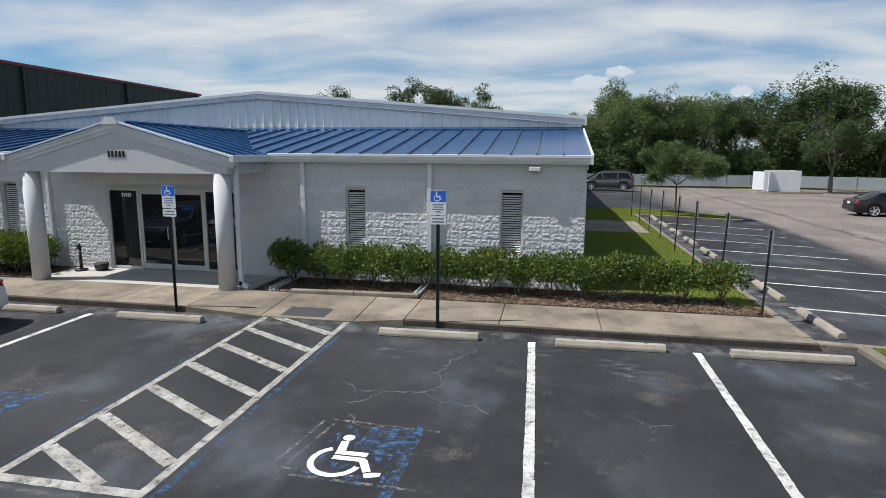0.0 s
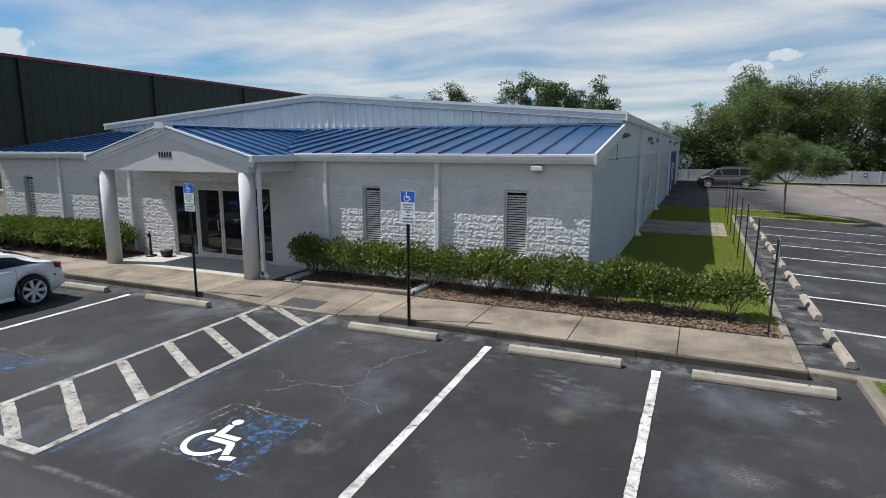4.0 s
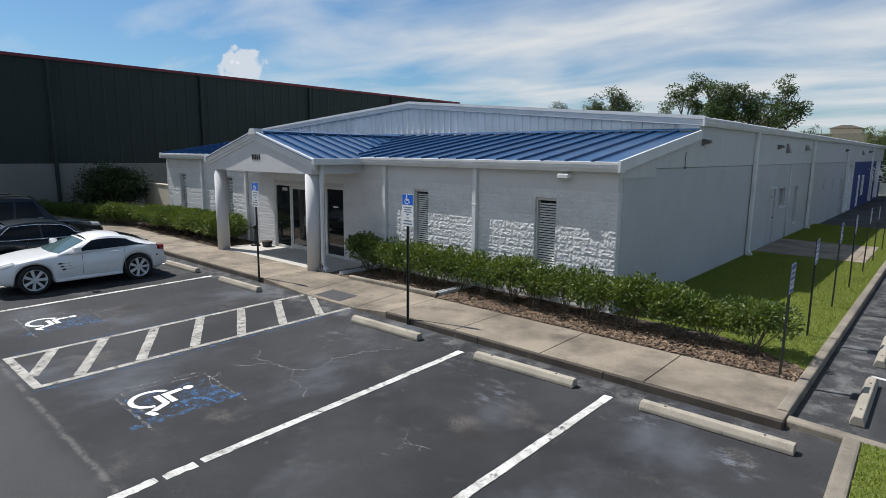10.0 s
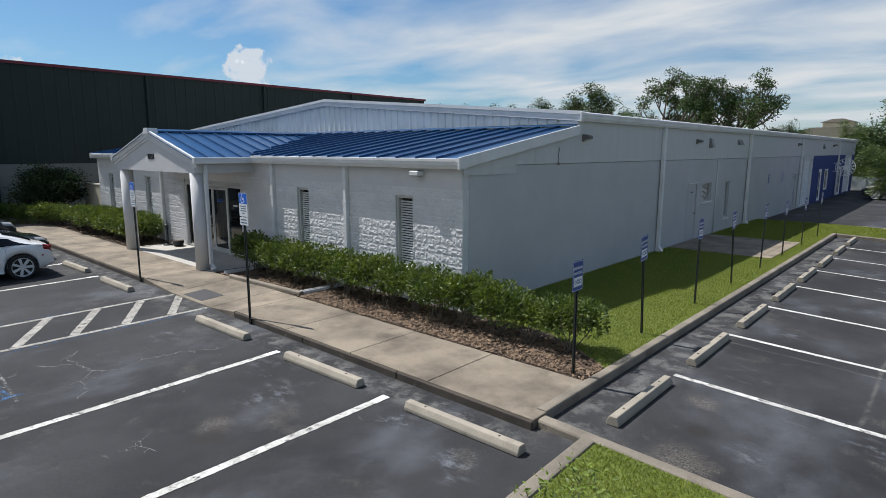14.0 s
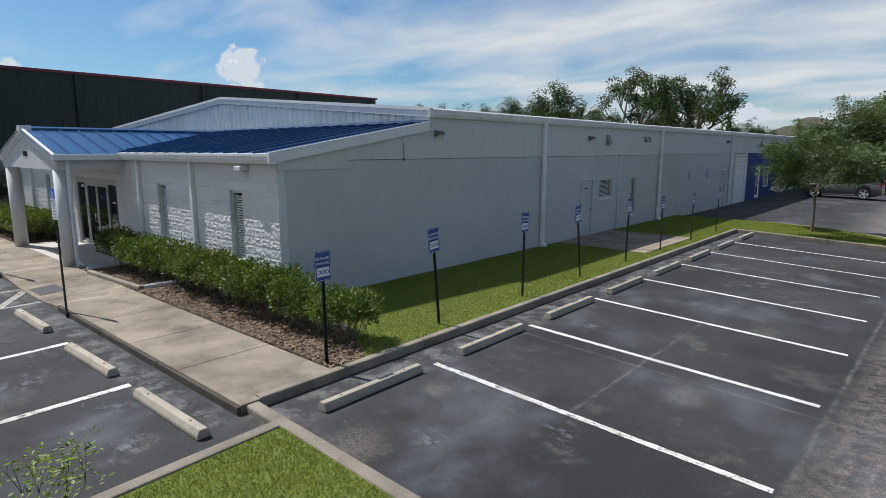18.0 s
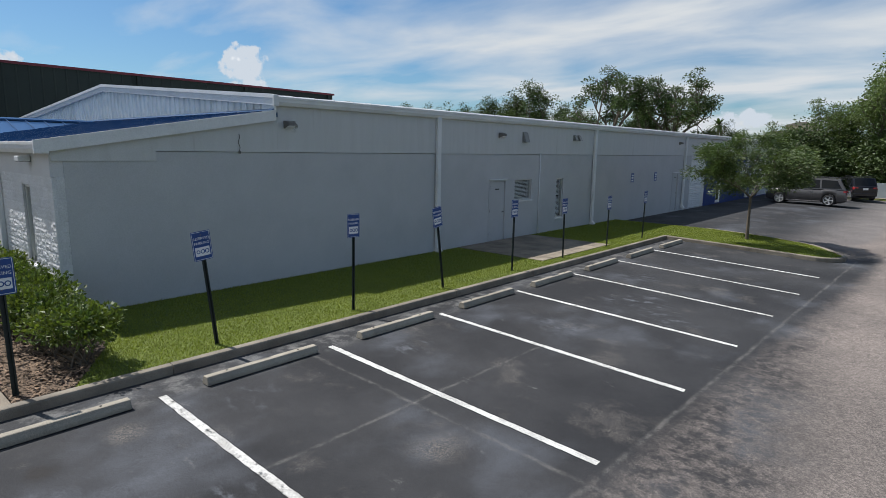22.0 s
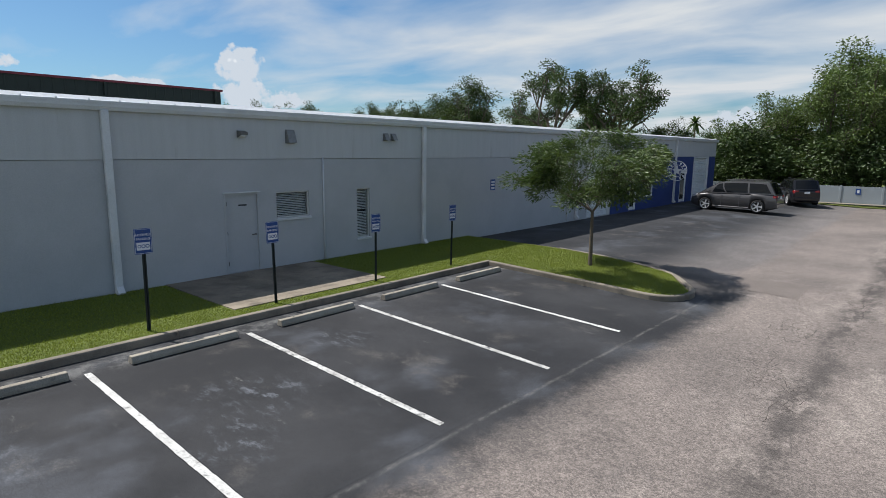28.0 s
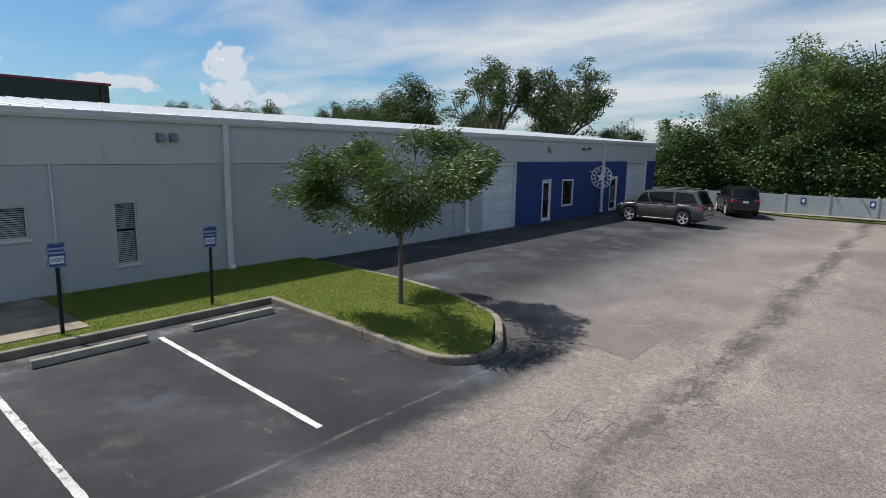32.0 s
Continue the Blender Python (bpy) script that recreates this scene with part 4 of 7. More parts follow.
# ---- cracks and joints in the asphalt ----
def crack(points, width, seed, name="crack", material=None, label="pale filled crack wandering over the asphalt"):
    rnd = random.Random(seed)
    stray = 0.016 if name == "asphalt_joint" else 0.045
    pts = []
    for (xa, ya), (xb, yb) in zip(points, points[1:]):
        n = max(2, int(math.hypot(xb - xa, yb - ya) / 0.09))
        for k in range(n):
            t = k / n
            pts.append((xa + (xb - xa) * t + rnd.uniform(-stray, stray), ya + (yb - ya) * t + rnd.uniform(-stray, stray)))
    pts.append(points[-1])
    bm = bmesh.new()
    prev = None
    chains = []
    if name == "crack" and material is None:
        # short side twigs that feather the crack
        for px, py in pts[1:-1]:
            if rnd.random() < 0.55:
                a, r = rnd.uniform(0, 2 * math.pi), rnd.uniform(0.05, 0.17)
                chains.append([(px, py), (px + r * 0.5 * math.cos(a), py + r * 0.5 * math.sin(a)), (px + r * math.cos(a + 0.5), py + r * math.sin(a + 0.5))])
    for chain in chains:
        for (ax, ay), (cx, cy) in zip(chain, chain[1:]):
            d = Vector((cx - ax, cy - ay, 0)).normalized(); s = Vector((-d.y, d.x, 0)) * width * 0.22
            f = bm.faces.new([bm.verts.new((u, v, lie(u, v) - 0.0031)) for u, v in ((ax - s.x, ay - s.y), (cx - s.x * 0.4, cy - s.y * 0.4), (cx + s.x * 0.4, cy + s.y * 0.4), (ax + s.x, ay + s.y))])
    rest = 0
    for k, (px, py) in enumerate(pts):
        if rest > 0:
            rest -= 1; prev = None
            continue
        if len(pts) > 30 and rnd.random() < 0.10:
            rest = rnd.randrange(1, 5)
        qx, qy = pts[min(k + 1, len(pts) - 1)]; ox, oy = pts[max(k - 1, 0)]
        d = Vector((qx - ox, qy - oy, 0)).normalized(); s = Vector((-d.y, d.x, 0)) * width * rnd.uniform(0.10, 0.65) / 2
        z = lie(px, py) - 0.003
        now = [bm.verts.new((px + s.x, py + s.y, z)), bm.verts.new((px - s.x, py - s.y, z))]
        if prev:
            bm.faces.new((prev[0], prev[1], now[1], now[0]))
        prev = now
    bm.normal_update()
    for f in bm.faces:
        if f.normal.z < 0:
            f.normal_flip()
    tagged(part(name, bm, material or M_SEAL), label, "crack", "cracks in the asphalt", kind="structure")


crack([(-2.2, 8.35), (-2.55, 7.8), (-2.65, 7.2), (-2.5, 6.8), (-2.75, 6.45)], 0.022, 1)
crack([(-2.75, 6.45), (-3.2, 6.4), (-3.6, 6.35), (-4.0, 6.6)], 0.02, 2)
crack([(-2.75, 6.45), (-2.4, 6.2), (-2.0, 6.15), (-1.75, 5.95)], 0.014, 3)
crack([(-3.3, 6.4), (-3.45, 6.1), (-3.7, 5.9)], 0.02, 4)
crack([(-3.6, 5.6), (-3.3, 5.3), (-3.0, 5.35)], 0.015, 5)
crack([(0.1, 6.15), (0.35, 6.0), (0.6, 6.1)], 0.014, 6)
crack([(0.35, 6.0), (0.25, 5.8)], 0.012, 7)
crack([(-1.6, 3.1), (-1.65, 6.0), (-1.55, 9.0)], 0.008, 8, "crack", M_CRACK, "fine dark crack beside the paint line")
# crazed patches of dark open cracks in the drive
def craze(cx, cy, wx, wy, seed, cell=0.2, width=0.010):
    """A net of fine dark cracks: the edges of an uneven grid, many of them missing."""
    rs = random.Random(seed)
    nx, ny = int(wx * 2 / cell), int(wy * 2 / cell)
    grid = {(i, j): Vector((cx - wx + cell * i + rs.uniform(-0.1, 0.1), cy - wy + cell * j + rs.uniform(-0.1, 0.1), 0)) for i in range(nx + 1) for j in range(ny + 1)}
    bm = bmesh.new()
    for (i, j), p in grid.items():
        for q in (grid.get((i + 1, j)), grid.get((i, j + 1))):
            if q is None:
                continue
            m = (p + q) / 2
            rim = ((m.x - cx) / wx) ** 2 + ((m.y - cy) / wy) ** 2
            if rim > rs.uniform(0.35, 1.05) or rs.random() < 0.22:
                continue
            chain = [p.lerp(q, k / 4) + Vector((rs.uniform(-0.012, 0.012), rs.uniform(-0.012, 0.012), 0)) * (0 < k < 4) for k in range(5)]
            for a, c in zip(chain, chain[1:]):
                d = (c - a).normalized(); side = Vector((-d.y, d.x, 0)) * width * rs.uniform(0.15, 0.75)
                bm.faces.new([bm.verts.new((v.x, v.y, lie(v.x, v.y) - 0.0035)) for v in (a - side, c - side, c + side, a + side)])
    bm.normal_update()
    for f in bm.faces:
        if f.normal.z < 0:
            f.normal_flip()
    tagged(part("crack_net", bm, M_CRACK), "net of fine dark cracks in the old asphalt", "crack", "cracks in the asphalt", kind="structure")


craze(11.78, 31.35, 0.50, 1.25, 3, 0.2)
craze(12.6, 35.6, 0.45, 1.7, 4)
craze(13.0, 41.5, 0.4, 2.0, 6)
craze(12.35, 27.6, 0.5, 1.3, 7, 0.2, 0.009)
craze(11.75, 28.8, 0.5, 1.2, 8, 0.17, 0.008)
craze(12.9, 32.6, 0.45, 1.4, 9, 0.18, 0.008)
craze(12.3, 20.8, 0.5, 1.5, 12, 0.22, 0.009)
crack([(10.3, 25.6), (10.9, 26.3), (11.3, 27.4)], 0.012, 94, "crack", M_CRACK, "dark open crack in the old asphalt")
crack([(10.2, 29.6), (10.7, 30.3), (10.9, 31.2)], 0.012, 95, "crack", M_CRACK, "dark open crack in the old asphalt")
crack([(9.30, 36.9), (9.4, 42.3), (9.3, 50.4), (9.2, 58.0)], 0.014, 90, "asphalt_joint", M_CRACK, "dark straight joint between two asphalt surfaces")
crack([(12.72, 33.5), (12.5, 36.0), (12.6, 40.0), (12.85, 47.0), (12.9, 54.0)], 0.03, 92, "crack", M_CRACK, "dark open crack in the old asphalt")
crack([(9.90, 34.85), (11.28, 34.55), (11.26, 36.44), (9.40, 36.72), (9.90, 34.85)], 0.009, 93, "asphalt_joint", M_CRACK, "dark cut round the asphalt repair patch")

# ---- wheel stops ----
def make_stop():
    bm = prism_bm([(-0.085, 0.0), (0.085, 0.0), (0.085, 0.05), (0.05, 0.125), (-0.05, 0.125), (-0.085, 0.05)], "x", -0.925, 0.925)
    bmesh.ops.bevel(bm, geom=bm.edges[:], offset=0.008, segments=1, affect="EDGES")
    return mesh_of("stop", bm, M_STOP)


STOP_MESH = make_stop()
PIN_MESH = mesh_of("pin", tube_bm((0, 0, 0.12), (0, 0, 0.131), 0.016, n=10), M_DARK)


def wheel_stop(x, y, turn):
    st = thing("wheel_stop", "pale weathered concrete wheel stop on the asphalt", "wheel stop", "wheel stops of the parking bays", (x, y, lie(x, y)), turn)
    part("block", STOP_MESH, None, st)
    for d in (-0.6, 0.6):
        part("pin", PIN_MESH, None, st, "dark steel pin").location = (d, 0, 0)


for xx, yy in ((-12.0, 8.85), (-8.68, 8.83), (-3.18, 8.86), (0.04, 8.87), (2.93, 8.88)):
    wheel_stop(xx, yy, random.uniform(0.6, 2.2))
for yy in (11.19, 14.02, 16.80, 19.57, 22.3, 25.05, 27.8, 30.5):
    wheel_stop(4.30, yy, 90 + random.uniform(-0.6, 0.6))
# ---- main building ----
hall = thing("commercial_building", "long grey block building with a blue metal office roof", "building")
EAVE_Y, EAVE_Z, SLOPE = 12.475, 3.30, 0.163
RIDGE_Z, P_SLOPE, P_HALF, P_FRONT = 4.02, 0.270, 2.96, 10.77
TOP_Z, SIDE_Z = 5.20, 4.34


def shed_z(y):
    return EAVE_Z + SLOPE * (y - EAVE_Y)


def porch_z(x):
    return RIDGE_Z - P_SLOPE * abs(x - MID)


def gable_z(x):
    return SIDE_Z + (TOP_Z - SIDE_Z) * (1 - abs(x - RIDGE_X) / (SIDE - RIDGE_X if x > RIDGE_X else RIDGE_X - LEFT))


def wall_along(name, axis, at0, at1, lo, hi, z0, z1, openings, material, parent, label=""):
    """A wall along x or y with rectangular openings (lo, hi, bottom, top) left out."""
    cuts = sorted({lo, hi, *[o[0] for o in openings], *[o[1] for o in openings]})
    bm = bmesh.new()
    for a, b in zip(cuts, cuts[1:]):
        spans, z = [], z0
        for o in sorted((o for o in openings if o[0] <= a + 1e-6 and o[1] >= b - 1e-6), key=lambda o: o[2]):
            if o[2] > z:
                spans.append((z, o[2]))
            z = o[3]
        if z < z1:
            spans.append((z, z1))
        for s, t in spans:
            if axis == "x":
                add_box(bm, a, at0, s, b, at1, t)
            else:
                add_box(bm, at0, a, s, at1, b, t)
    bmesh.ops.remove_doubles(bm, verts=bm.verts[:], dist=0.0005)
    return part(name, bm, material, parent, label)


# openings: start, end, bottom, top
FRONT_WINDOWS = [(-2.25, -1.70, 0.88, 2.46), (-6.13, -5.60, 0.88, 2.46), (-16.40, -15.87, 0.88, 2.46), (-20.30, -19.77, 0.88, 2.46)]
ENTRY = (-13.0, -9.15, 0.13, 2.36)
SIDE_WINDOWS = [(27.07, 28.18, 1.50, 2.24), (29.99, 30.53, 0.64, 2.22), (52.70, 53.98, 0.72, 2.20)]
SIDE_DOORS = [(25.52, 26.53, 0.13, 2.27), (42.55, 43.45, 0.05, 2.20), (50.60, 51.52, 0.05, 2.24), (58.80, 59.90, 0.05, 2.24)]
ROLL_DOORS = [(45.39, 48.10, 0.02, 3.12), (61.27, 64.66, 0.02, 3.15)]
front_wall = wall_along("front_wall", "x", FRONT + 0.03, FRONT + 0.25, LEFT, SIDE - 0.03, -0.1, 2.68, FRONT_WINDOWS + [ENTRY], M_WALL, hall, "grey painted split-face block wall")
part("front_band", box_bm(LEFT, FRONT - 0.012, 2.68, SIDE - 0.02, FRONT + 0.25, 3.12), M_STUCCO, hall)
wall_along("side_wall", "y", SIDE - 0.25, SIDE, FRONT + 0.2, 48.15, -0.1, 3.15, [o for o in SIDE_WINDOWS + SIDE_DOORS + ROLL_DOORS if o[1] < 48.2], M_WALL, hall, "smooth grey painted side wall")
wall_along("blue_side_wall", "y", SIDE - 0.25, SIDE + 0.004, 48.15, END, -0.1, 3.15, [o for o in SIDE_WINDOWS + SIDE_DOORS + ROLL_DOORS if o[0] > 48.2], M_BLUEW, hall, "blue painted side wall")
part("upper_side_wall", box_bm(SIDE - 0.24, GABLE, 3.16, SIDE + 0.022, END, 4.25), M_UPPER, hall, "pale grey upper metal siding")
part("rake_wall", prism_bm([(FRONT + 0.01, 2.97), (14.5, 2.97), (14.5, 3.16), (GABLE - 0.002, 3.16), (GABLE - 0.002, shed_z(GABLE) - 0.06), (FRONT + 0.01, shed_z(FRONT) - 0.06)], "x", SIDE - 0.2, SIDE + 0.022), M_UPPER, hall)
part("end_wall", box_bm(LEFT, END - 0.2, -0.1, SIDE - 0.25, END, 4.25), M_WALL, hall)
part("left_wall", box_bm(LEFT - 0.2, GABLE, -0.1, LEFT, END, 4.25), M_WALL, hall)
part("left_wall", box_bm(LEFT - 0.2, FRONT + 0.02, -0.1, LEFT, GABLE, 3.1), M_WALL, hall)
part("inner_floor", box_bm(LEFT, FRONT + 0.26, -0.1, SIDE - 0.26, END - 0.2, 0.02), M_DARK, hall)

# gable wall of ribbed metal panels
gable = part("gable_wall", prism_bm([(LEFT, 3.2), (SIDE, 3.2), (SIDE, SIDE_Z - 0.06), (RIDGE_X, TOP_Z - 0.06), (LEFT, SIDE_Z - 0.06)], "y", GABLE + 0.005, GABLE + 0.08), M_METAL, hall, "white ribbed metal gable wall")
x, k = LEFT, 0
while x < SIDE - 0.02:
    x1 = min(x + 0.914, SIDE)
    bm = bmesh.new()
    prof = []
    for j in range(3):
        a = x + 0.3047 * j
        prof += [(a, 0.0), (a + 0.11, 0.0), (a + 0.135, 0.045), (a + 0.160, 0.045), (a + 0.175, 0.0)]
    prof = [p for p in prof if p[0] < x1] + [(x1, 0.0)]
    low = [bm.verts.new((px, GABLE - d, 3.3)) for px, d in prof]
    high = [bm.verts.new((px, GABLE - d, gable_z(px) - 0.05)) for px, d in prof]
    for j in range(len(prof) - 1):
        bm.faces.new((low[j], low[j + 1], high[j + 1], high[j]))
    part("panel", bm, M_METAL, gable)
    x = x1

# main roof, eave gutters and rake trim
part("main_roof", prism_bm([(LEFT - 0.4, SIDE_Z), (RIDGE_X, TOP_Z), (SIDE + 0.1, SIDE_Z), (SIDE + 0.1, SIDE_Z + 0.08), (RIDGE_X, TOP_Z + 0.1), (LEFT - 0.4, SIDE_Z + 0.08)], "y", GABLE - 0.06, END + 0.1), M_ROOFW, hall, "white standing seam metal roof")
for k in range(80):
    yy = GABLE + 0.4 + 0.61 * k
    part("roof_seam", prism_bm([(RIDGE_X, TOP_Z + 0.095), (SIDE + 0.08, SIDE_Z + 0.075), (SIDE + 0.08, SIDE_Z + 0.12), (RIDGE_X, TOP_Z + 0.14)], "y", yy, yy + 0.03), M_ROOFW, hall)
for s in (-1, 1):
    x_end = SIDE + 0.12 if s > 0 else LEFT - 0.42
    zt = SIDE_Z + 0.10
    part("rake_trim", prism_bm([(RIDGE_X, TOP_Z - 0.10), (x_end, zt - 0.22), (x_end, zt + 0.02), (RIDGE_X, TOP_Z + 0.13)], "y", GABLE - 0.13, GABLE - 0.06), M_TRIM, hall, "white metal rake trim")
    part("rake_lip", prism_bm([(RIDGE_X, TOP_Z + 0.05), (x_end, zt - 0.06), (x_end, zt + 0.03), (RIDGE_X, TOP_Z + 0.14)], "y", GABLE - 0.155, GABLE - 0.13), M_TRIM, hall)
gx = SIDE + 0.022
part("side_gutter", prism_bm([(gx, 4.22), (gx + 0.09, 4.22), (gx + 0.125, 4.30), (gx + 0.125, 4.37), (gx + 0.14, 4.37), (gx + 0.14, 4.42), (gx, 4.43)], "y", GABLE - 0.115, END + 0.12), M_TRIM, hall, "white metal gutter")

part("corner_cap", box_bm(SIDE + 0.115, GABLE - 0.158, 4.20, SIDE + 0.168, GABLE - 0.02, 4.455, 0.01), M_TRIM, hall)
part("roof_flashing", prism_bm([(GABLE - 0.16, shed_z(GABLE - 0.16) + 0.05), (GABLE - 0.055, shed_z(GABLE) + 0.045), (GABLE - 0.055, shed_z(GABLE) + 0.075)], "x", LEFT - 0.1, SIDE + 0.02), M_BLUE, hall, "blue flashing strip")
part("corner_panel", box_bm(SIDE - 0.5, GABLE - 0.056, shed_z(GABLE) - 0.05, SIDE + 0.021, GABLE - 0.003, SIDE_Z + 0.0), M_METAL, hall)
# blue office roof of standing seam panels
blue = part("office_roof", prism_bm([(EAVE_Y, EAVE_Z - 0.12), (GABLE, shed_z(GABLE) - 0.12), (GABLE, shed_z(GABLE) - 0.02), (EAVE_Y, EAVE_Z - 0.02)], "x", LEFT - 0.22, SIDE + 0.06), M_BLUE, hall, "dark blue standing seam roof")


def valley_y(x):
    """Where the office roof comes out from under the porch roof."""
    return max(EAVE_Y, EAVE_Y + (porch_z(x) - EAVE_Z) / SLOPE) if abs(x - MID) < P_HALF else EAVE_Y


def roof_strip(x0, x1, lift, thick, name):
    ya, yb = valley_y(x0), valley_y(x1)
    ya, yb = min(ya, GABLE - 0.05), min(yb, GABLE - 0.05)
    bm = bmesh.new()
    v = []
    for z_off in (lift - thick, lift):
        for px, py in ((x0, ya), (x1, yb), (x1, GABLE), (x0, GABLE)):
            v.append(bm.verts.new((px, py, shed_z(py) + z_off)))
    for f in ((3, 2, 1, 0), (4, 5, 6, 7), (0, 1, 5, 4), (1, 2, 6, 5), (2, 3, 7, 6), (3, 0, 4, 7)):
        bm.faces.new([v[i] for i in f])
    return part(name, bm, M_BLUE, blue)


x = SIDE + 0.06
while x > LEFT - 0.2:
    x1 = max(x - 0.61, LEFT - 0.22)
    if min(valley_y(x), valley_y(x1)) < GABLE - 0.1:
        roof_strip(x1 + 0.004, x - 0.004, 0.0, 0.015, "panel")
        if valley_y(x1) < GABLE - 0.2:
            roof_strip(x1 - 0.014, x1 + 0.014, 0.05, 0.05, "seam")
    x = x1

# porch roof
porch = part("porch_roof", prism_bm([(MID - P_HALF, RIDGE_Z - P_SLOPE * P_HALF - 0.1), (MID, RIDGE_Z - 0.1), (MID + P_HALF, RIDGE_Z - P_SLOPE * P_HALF - 0.1), (MID + P_HALF, RIDGE_Z - P_SLOPE * P_HALF - 0.02), (MID, RIDGE_Z - 0.02), (MID - P_HALF, RIDGE_Z - P_SLOPE * P_HALF - 0.02)], "y", P_FRONT + 0.08, EAVE_Y + 0.3), M_BLUE, hall, "blue standing seam porch roof")


def porch_reach(y):
    return P_HALF if y <= EAVE_Y else max(0.02, min(P_HALF, (RIDGE_Z - shed_z(y)) / P_SLOPE))


def porch_strip(s, y0, y1, lift, thick, name):
    bm = bmesh.new()
    v = []
    for z_off in (lift - thick, lift):
        for yy, r in ((y0, 0.0), (y1, 0.0), (y1, porch_reach(y1)), (y0, porch_reach(y0))):
            px = MID + s * r
            v.append(bm.verts.new((px, yy, porch_z(px) + z_off)))
    for f in ((3, 2, 1, 0), (4, 5, 6, 7), (0, 1, 5, 4), (1, 2, 6, 5), (2, 3, 7, 6), (3, 0, 4, 7)):
        bm.faces.new([v[i] for i in f])
    bmesh.ops.recalc_face_normals(bm, faces=bm.faces[:])
    part(name, bm, M_BLUE, porch)


for s in (-1, 1):
    yy = P_FRONT + 0.02
    while porch_reach(yy) > 0.15:
        y1 = yy + 0.51
        porch_strip(s, yy + 0.004, y1 - 0.004, 0.0, 0.015, "panel")
        if porch_reach(y1) > 0.15:
            porch_strip(s, y1 - 0.014, y1 + 0.014, 0.045, 0.045, "seam")
        yy = y1
ridge_end = EAVE_Y + (RIDGE_Z - EAVE_Z) / SLOPE
part("ridge_cap", prism_bm([(MID - 0.14, RIDGE_Z - 0.02), (MID, RIDGE_Z + 0.02), (MID + 0.14, RIDGE_Z - 0.02), (MID + 0.14, RIDGE_Z + 0.03), (MID, RIDGE_Z + 0.075), (MID - 0.14, RIDGE_Z + 0.03)], "y", P_FRONT + 0.05, ridge_end), M_BLUE, porch)

part("ridge_end", prism_bm([(MID - 0.20, RIDGE_Z - 0.07), (MID + 0.20, RIDGE_Z - 0.07), (MID + 0.13, RIDGE_Z + 0.10), (MID - 0.13, RIDGE_Z + 0.10)], "y", P_FRONT + 0.02, P_FRONT + 0.32), M_TRIM, porch, "white ridge end cap")
# eave trim and gutters of the office front
for x0, x1 in ((LEFT - 0.24, MID - P_HALF - 0.08), (MID + P_HALF + 0.08, SIDE + 0.1)):
    part("front_gutter", prism_bm([(12.66, 3.10), (EAVE_Y + 0.02, 3.10), (EAVE_Y - 0.02, 3.18), (EAVE_Y - 0.02, 3.25), (EAVE_Y - 0.035, 3.25), (EAVE_Y - 0.035, 3.305), (12.66, 3.32)], "x", x0, x1), M_TRIM, hall, "white metal eave gutter")
for xs in (SIDE + 0.06, LEFT - 0.24):
    part("roof_edge", prism_bm([(EAVE_Y - 0.045, EAVE_Z - 0.20), (GABLE - 0.07, shed_z(GABLE) - 0.2), (GABLE - 0.07, shed_z(GABLE) + 0.035), (EAVE_Y - 0.045, EAVE_Z + 0.03)], "x", xs, xs + 0.05), M_TRIM, hall, "white sloping roof edge")

# porch front: beam, pediment, cornice and columns
half = P_HALF - 0.12
part("pediment", prism_bm([(MID - half, 2.84), (MID + half, 2.84), (MID + half, porch_z(MID + half) - 0.12), (MID, RIDGE_Z - 0.12), (MID - half, porch_z(MID + half) - 0.12)], "y", 10.89, 11.21), M_STUCCO, hall, "grey stucco porch gable")
for s in (-1, 1):
    for out, lo, hi, y0 in ((0.0, -0.155, 0.03, 10.835), (0.0, -0.06, 0.045, 10.815), (-0.05, -0.24, -0.155, 10.865)):
        e = P_HALF + 0.10 + out
        part("cornice", prism_bm([(MID, RIDGE_Z + lo), (MID + s * e, RIDGE_Z - P_SLOPE * e + lo), (MID + s * e, RIDGE_Z - P_SLOPE * e + hi), (MID, RIDGE_Z + hi)], "y", y0, 10.89), M_TRIM, hall, "white stepped cornice")
    px = MID + s * P_HALF
    part("porch_gutter", box_bm(px, 10.79, 3.10, px + s * 0.12, EAVE_Y + 0.05, 3.27, 0.01), M_TRIM, hall)
    part("porch_beam", box_bm(MID + s * (half - 0.30), 11.21, 2.84, MID + s * half, FRONT - 0.015, 3.12), M_STUCCO, hall)
part("porch_ceiling", box_bm(MID - half + 0.1, 11.19, 2.90, MID + half - 0.1, FRONT - 0.015, 2.95), M_TRIM, hall)
for xx in (-13.69, -8.53):
    col = part("column", tube_bm((xx, 11.08, 0.12), (xx, 11.08, 2.84), 0.20, n=40), M_STUCCO, hall, "round smooth grey column")
part("lead_pipe", box_bm(-8.27, 11.12, 0.2, -8.17, 11.21, 3.1, 0.01), M_TRIM, hall)
part("pipe_foot", prism_bm([(-8.27, 0.32), (-8.27, 0.2), (-8.07, 0.13), (-8.03, 0.2), (-8.17, 0.3)], "y", 11.12, 11.21), M_TRIM, hall)

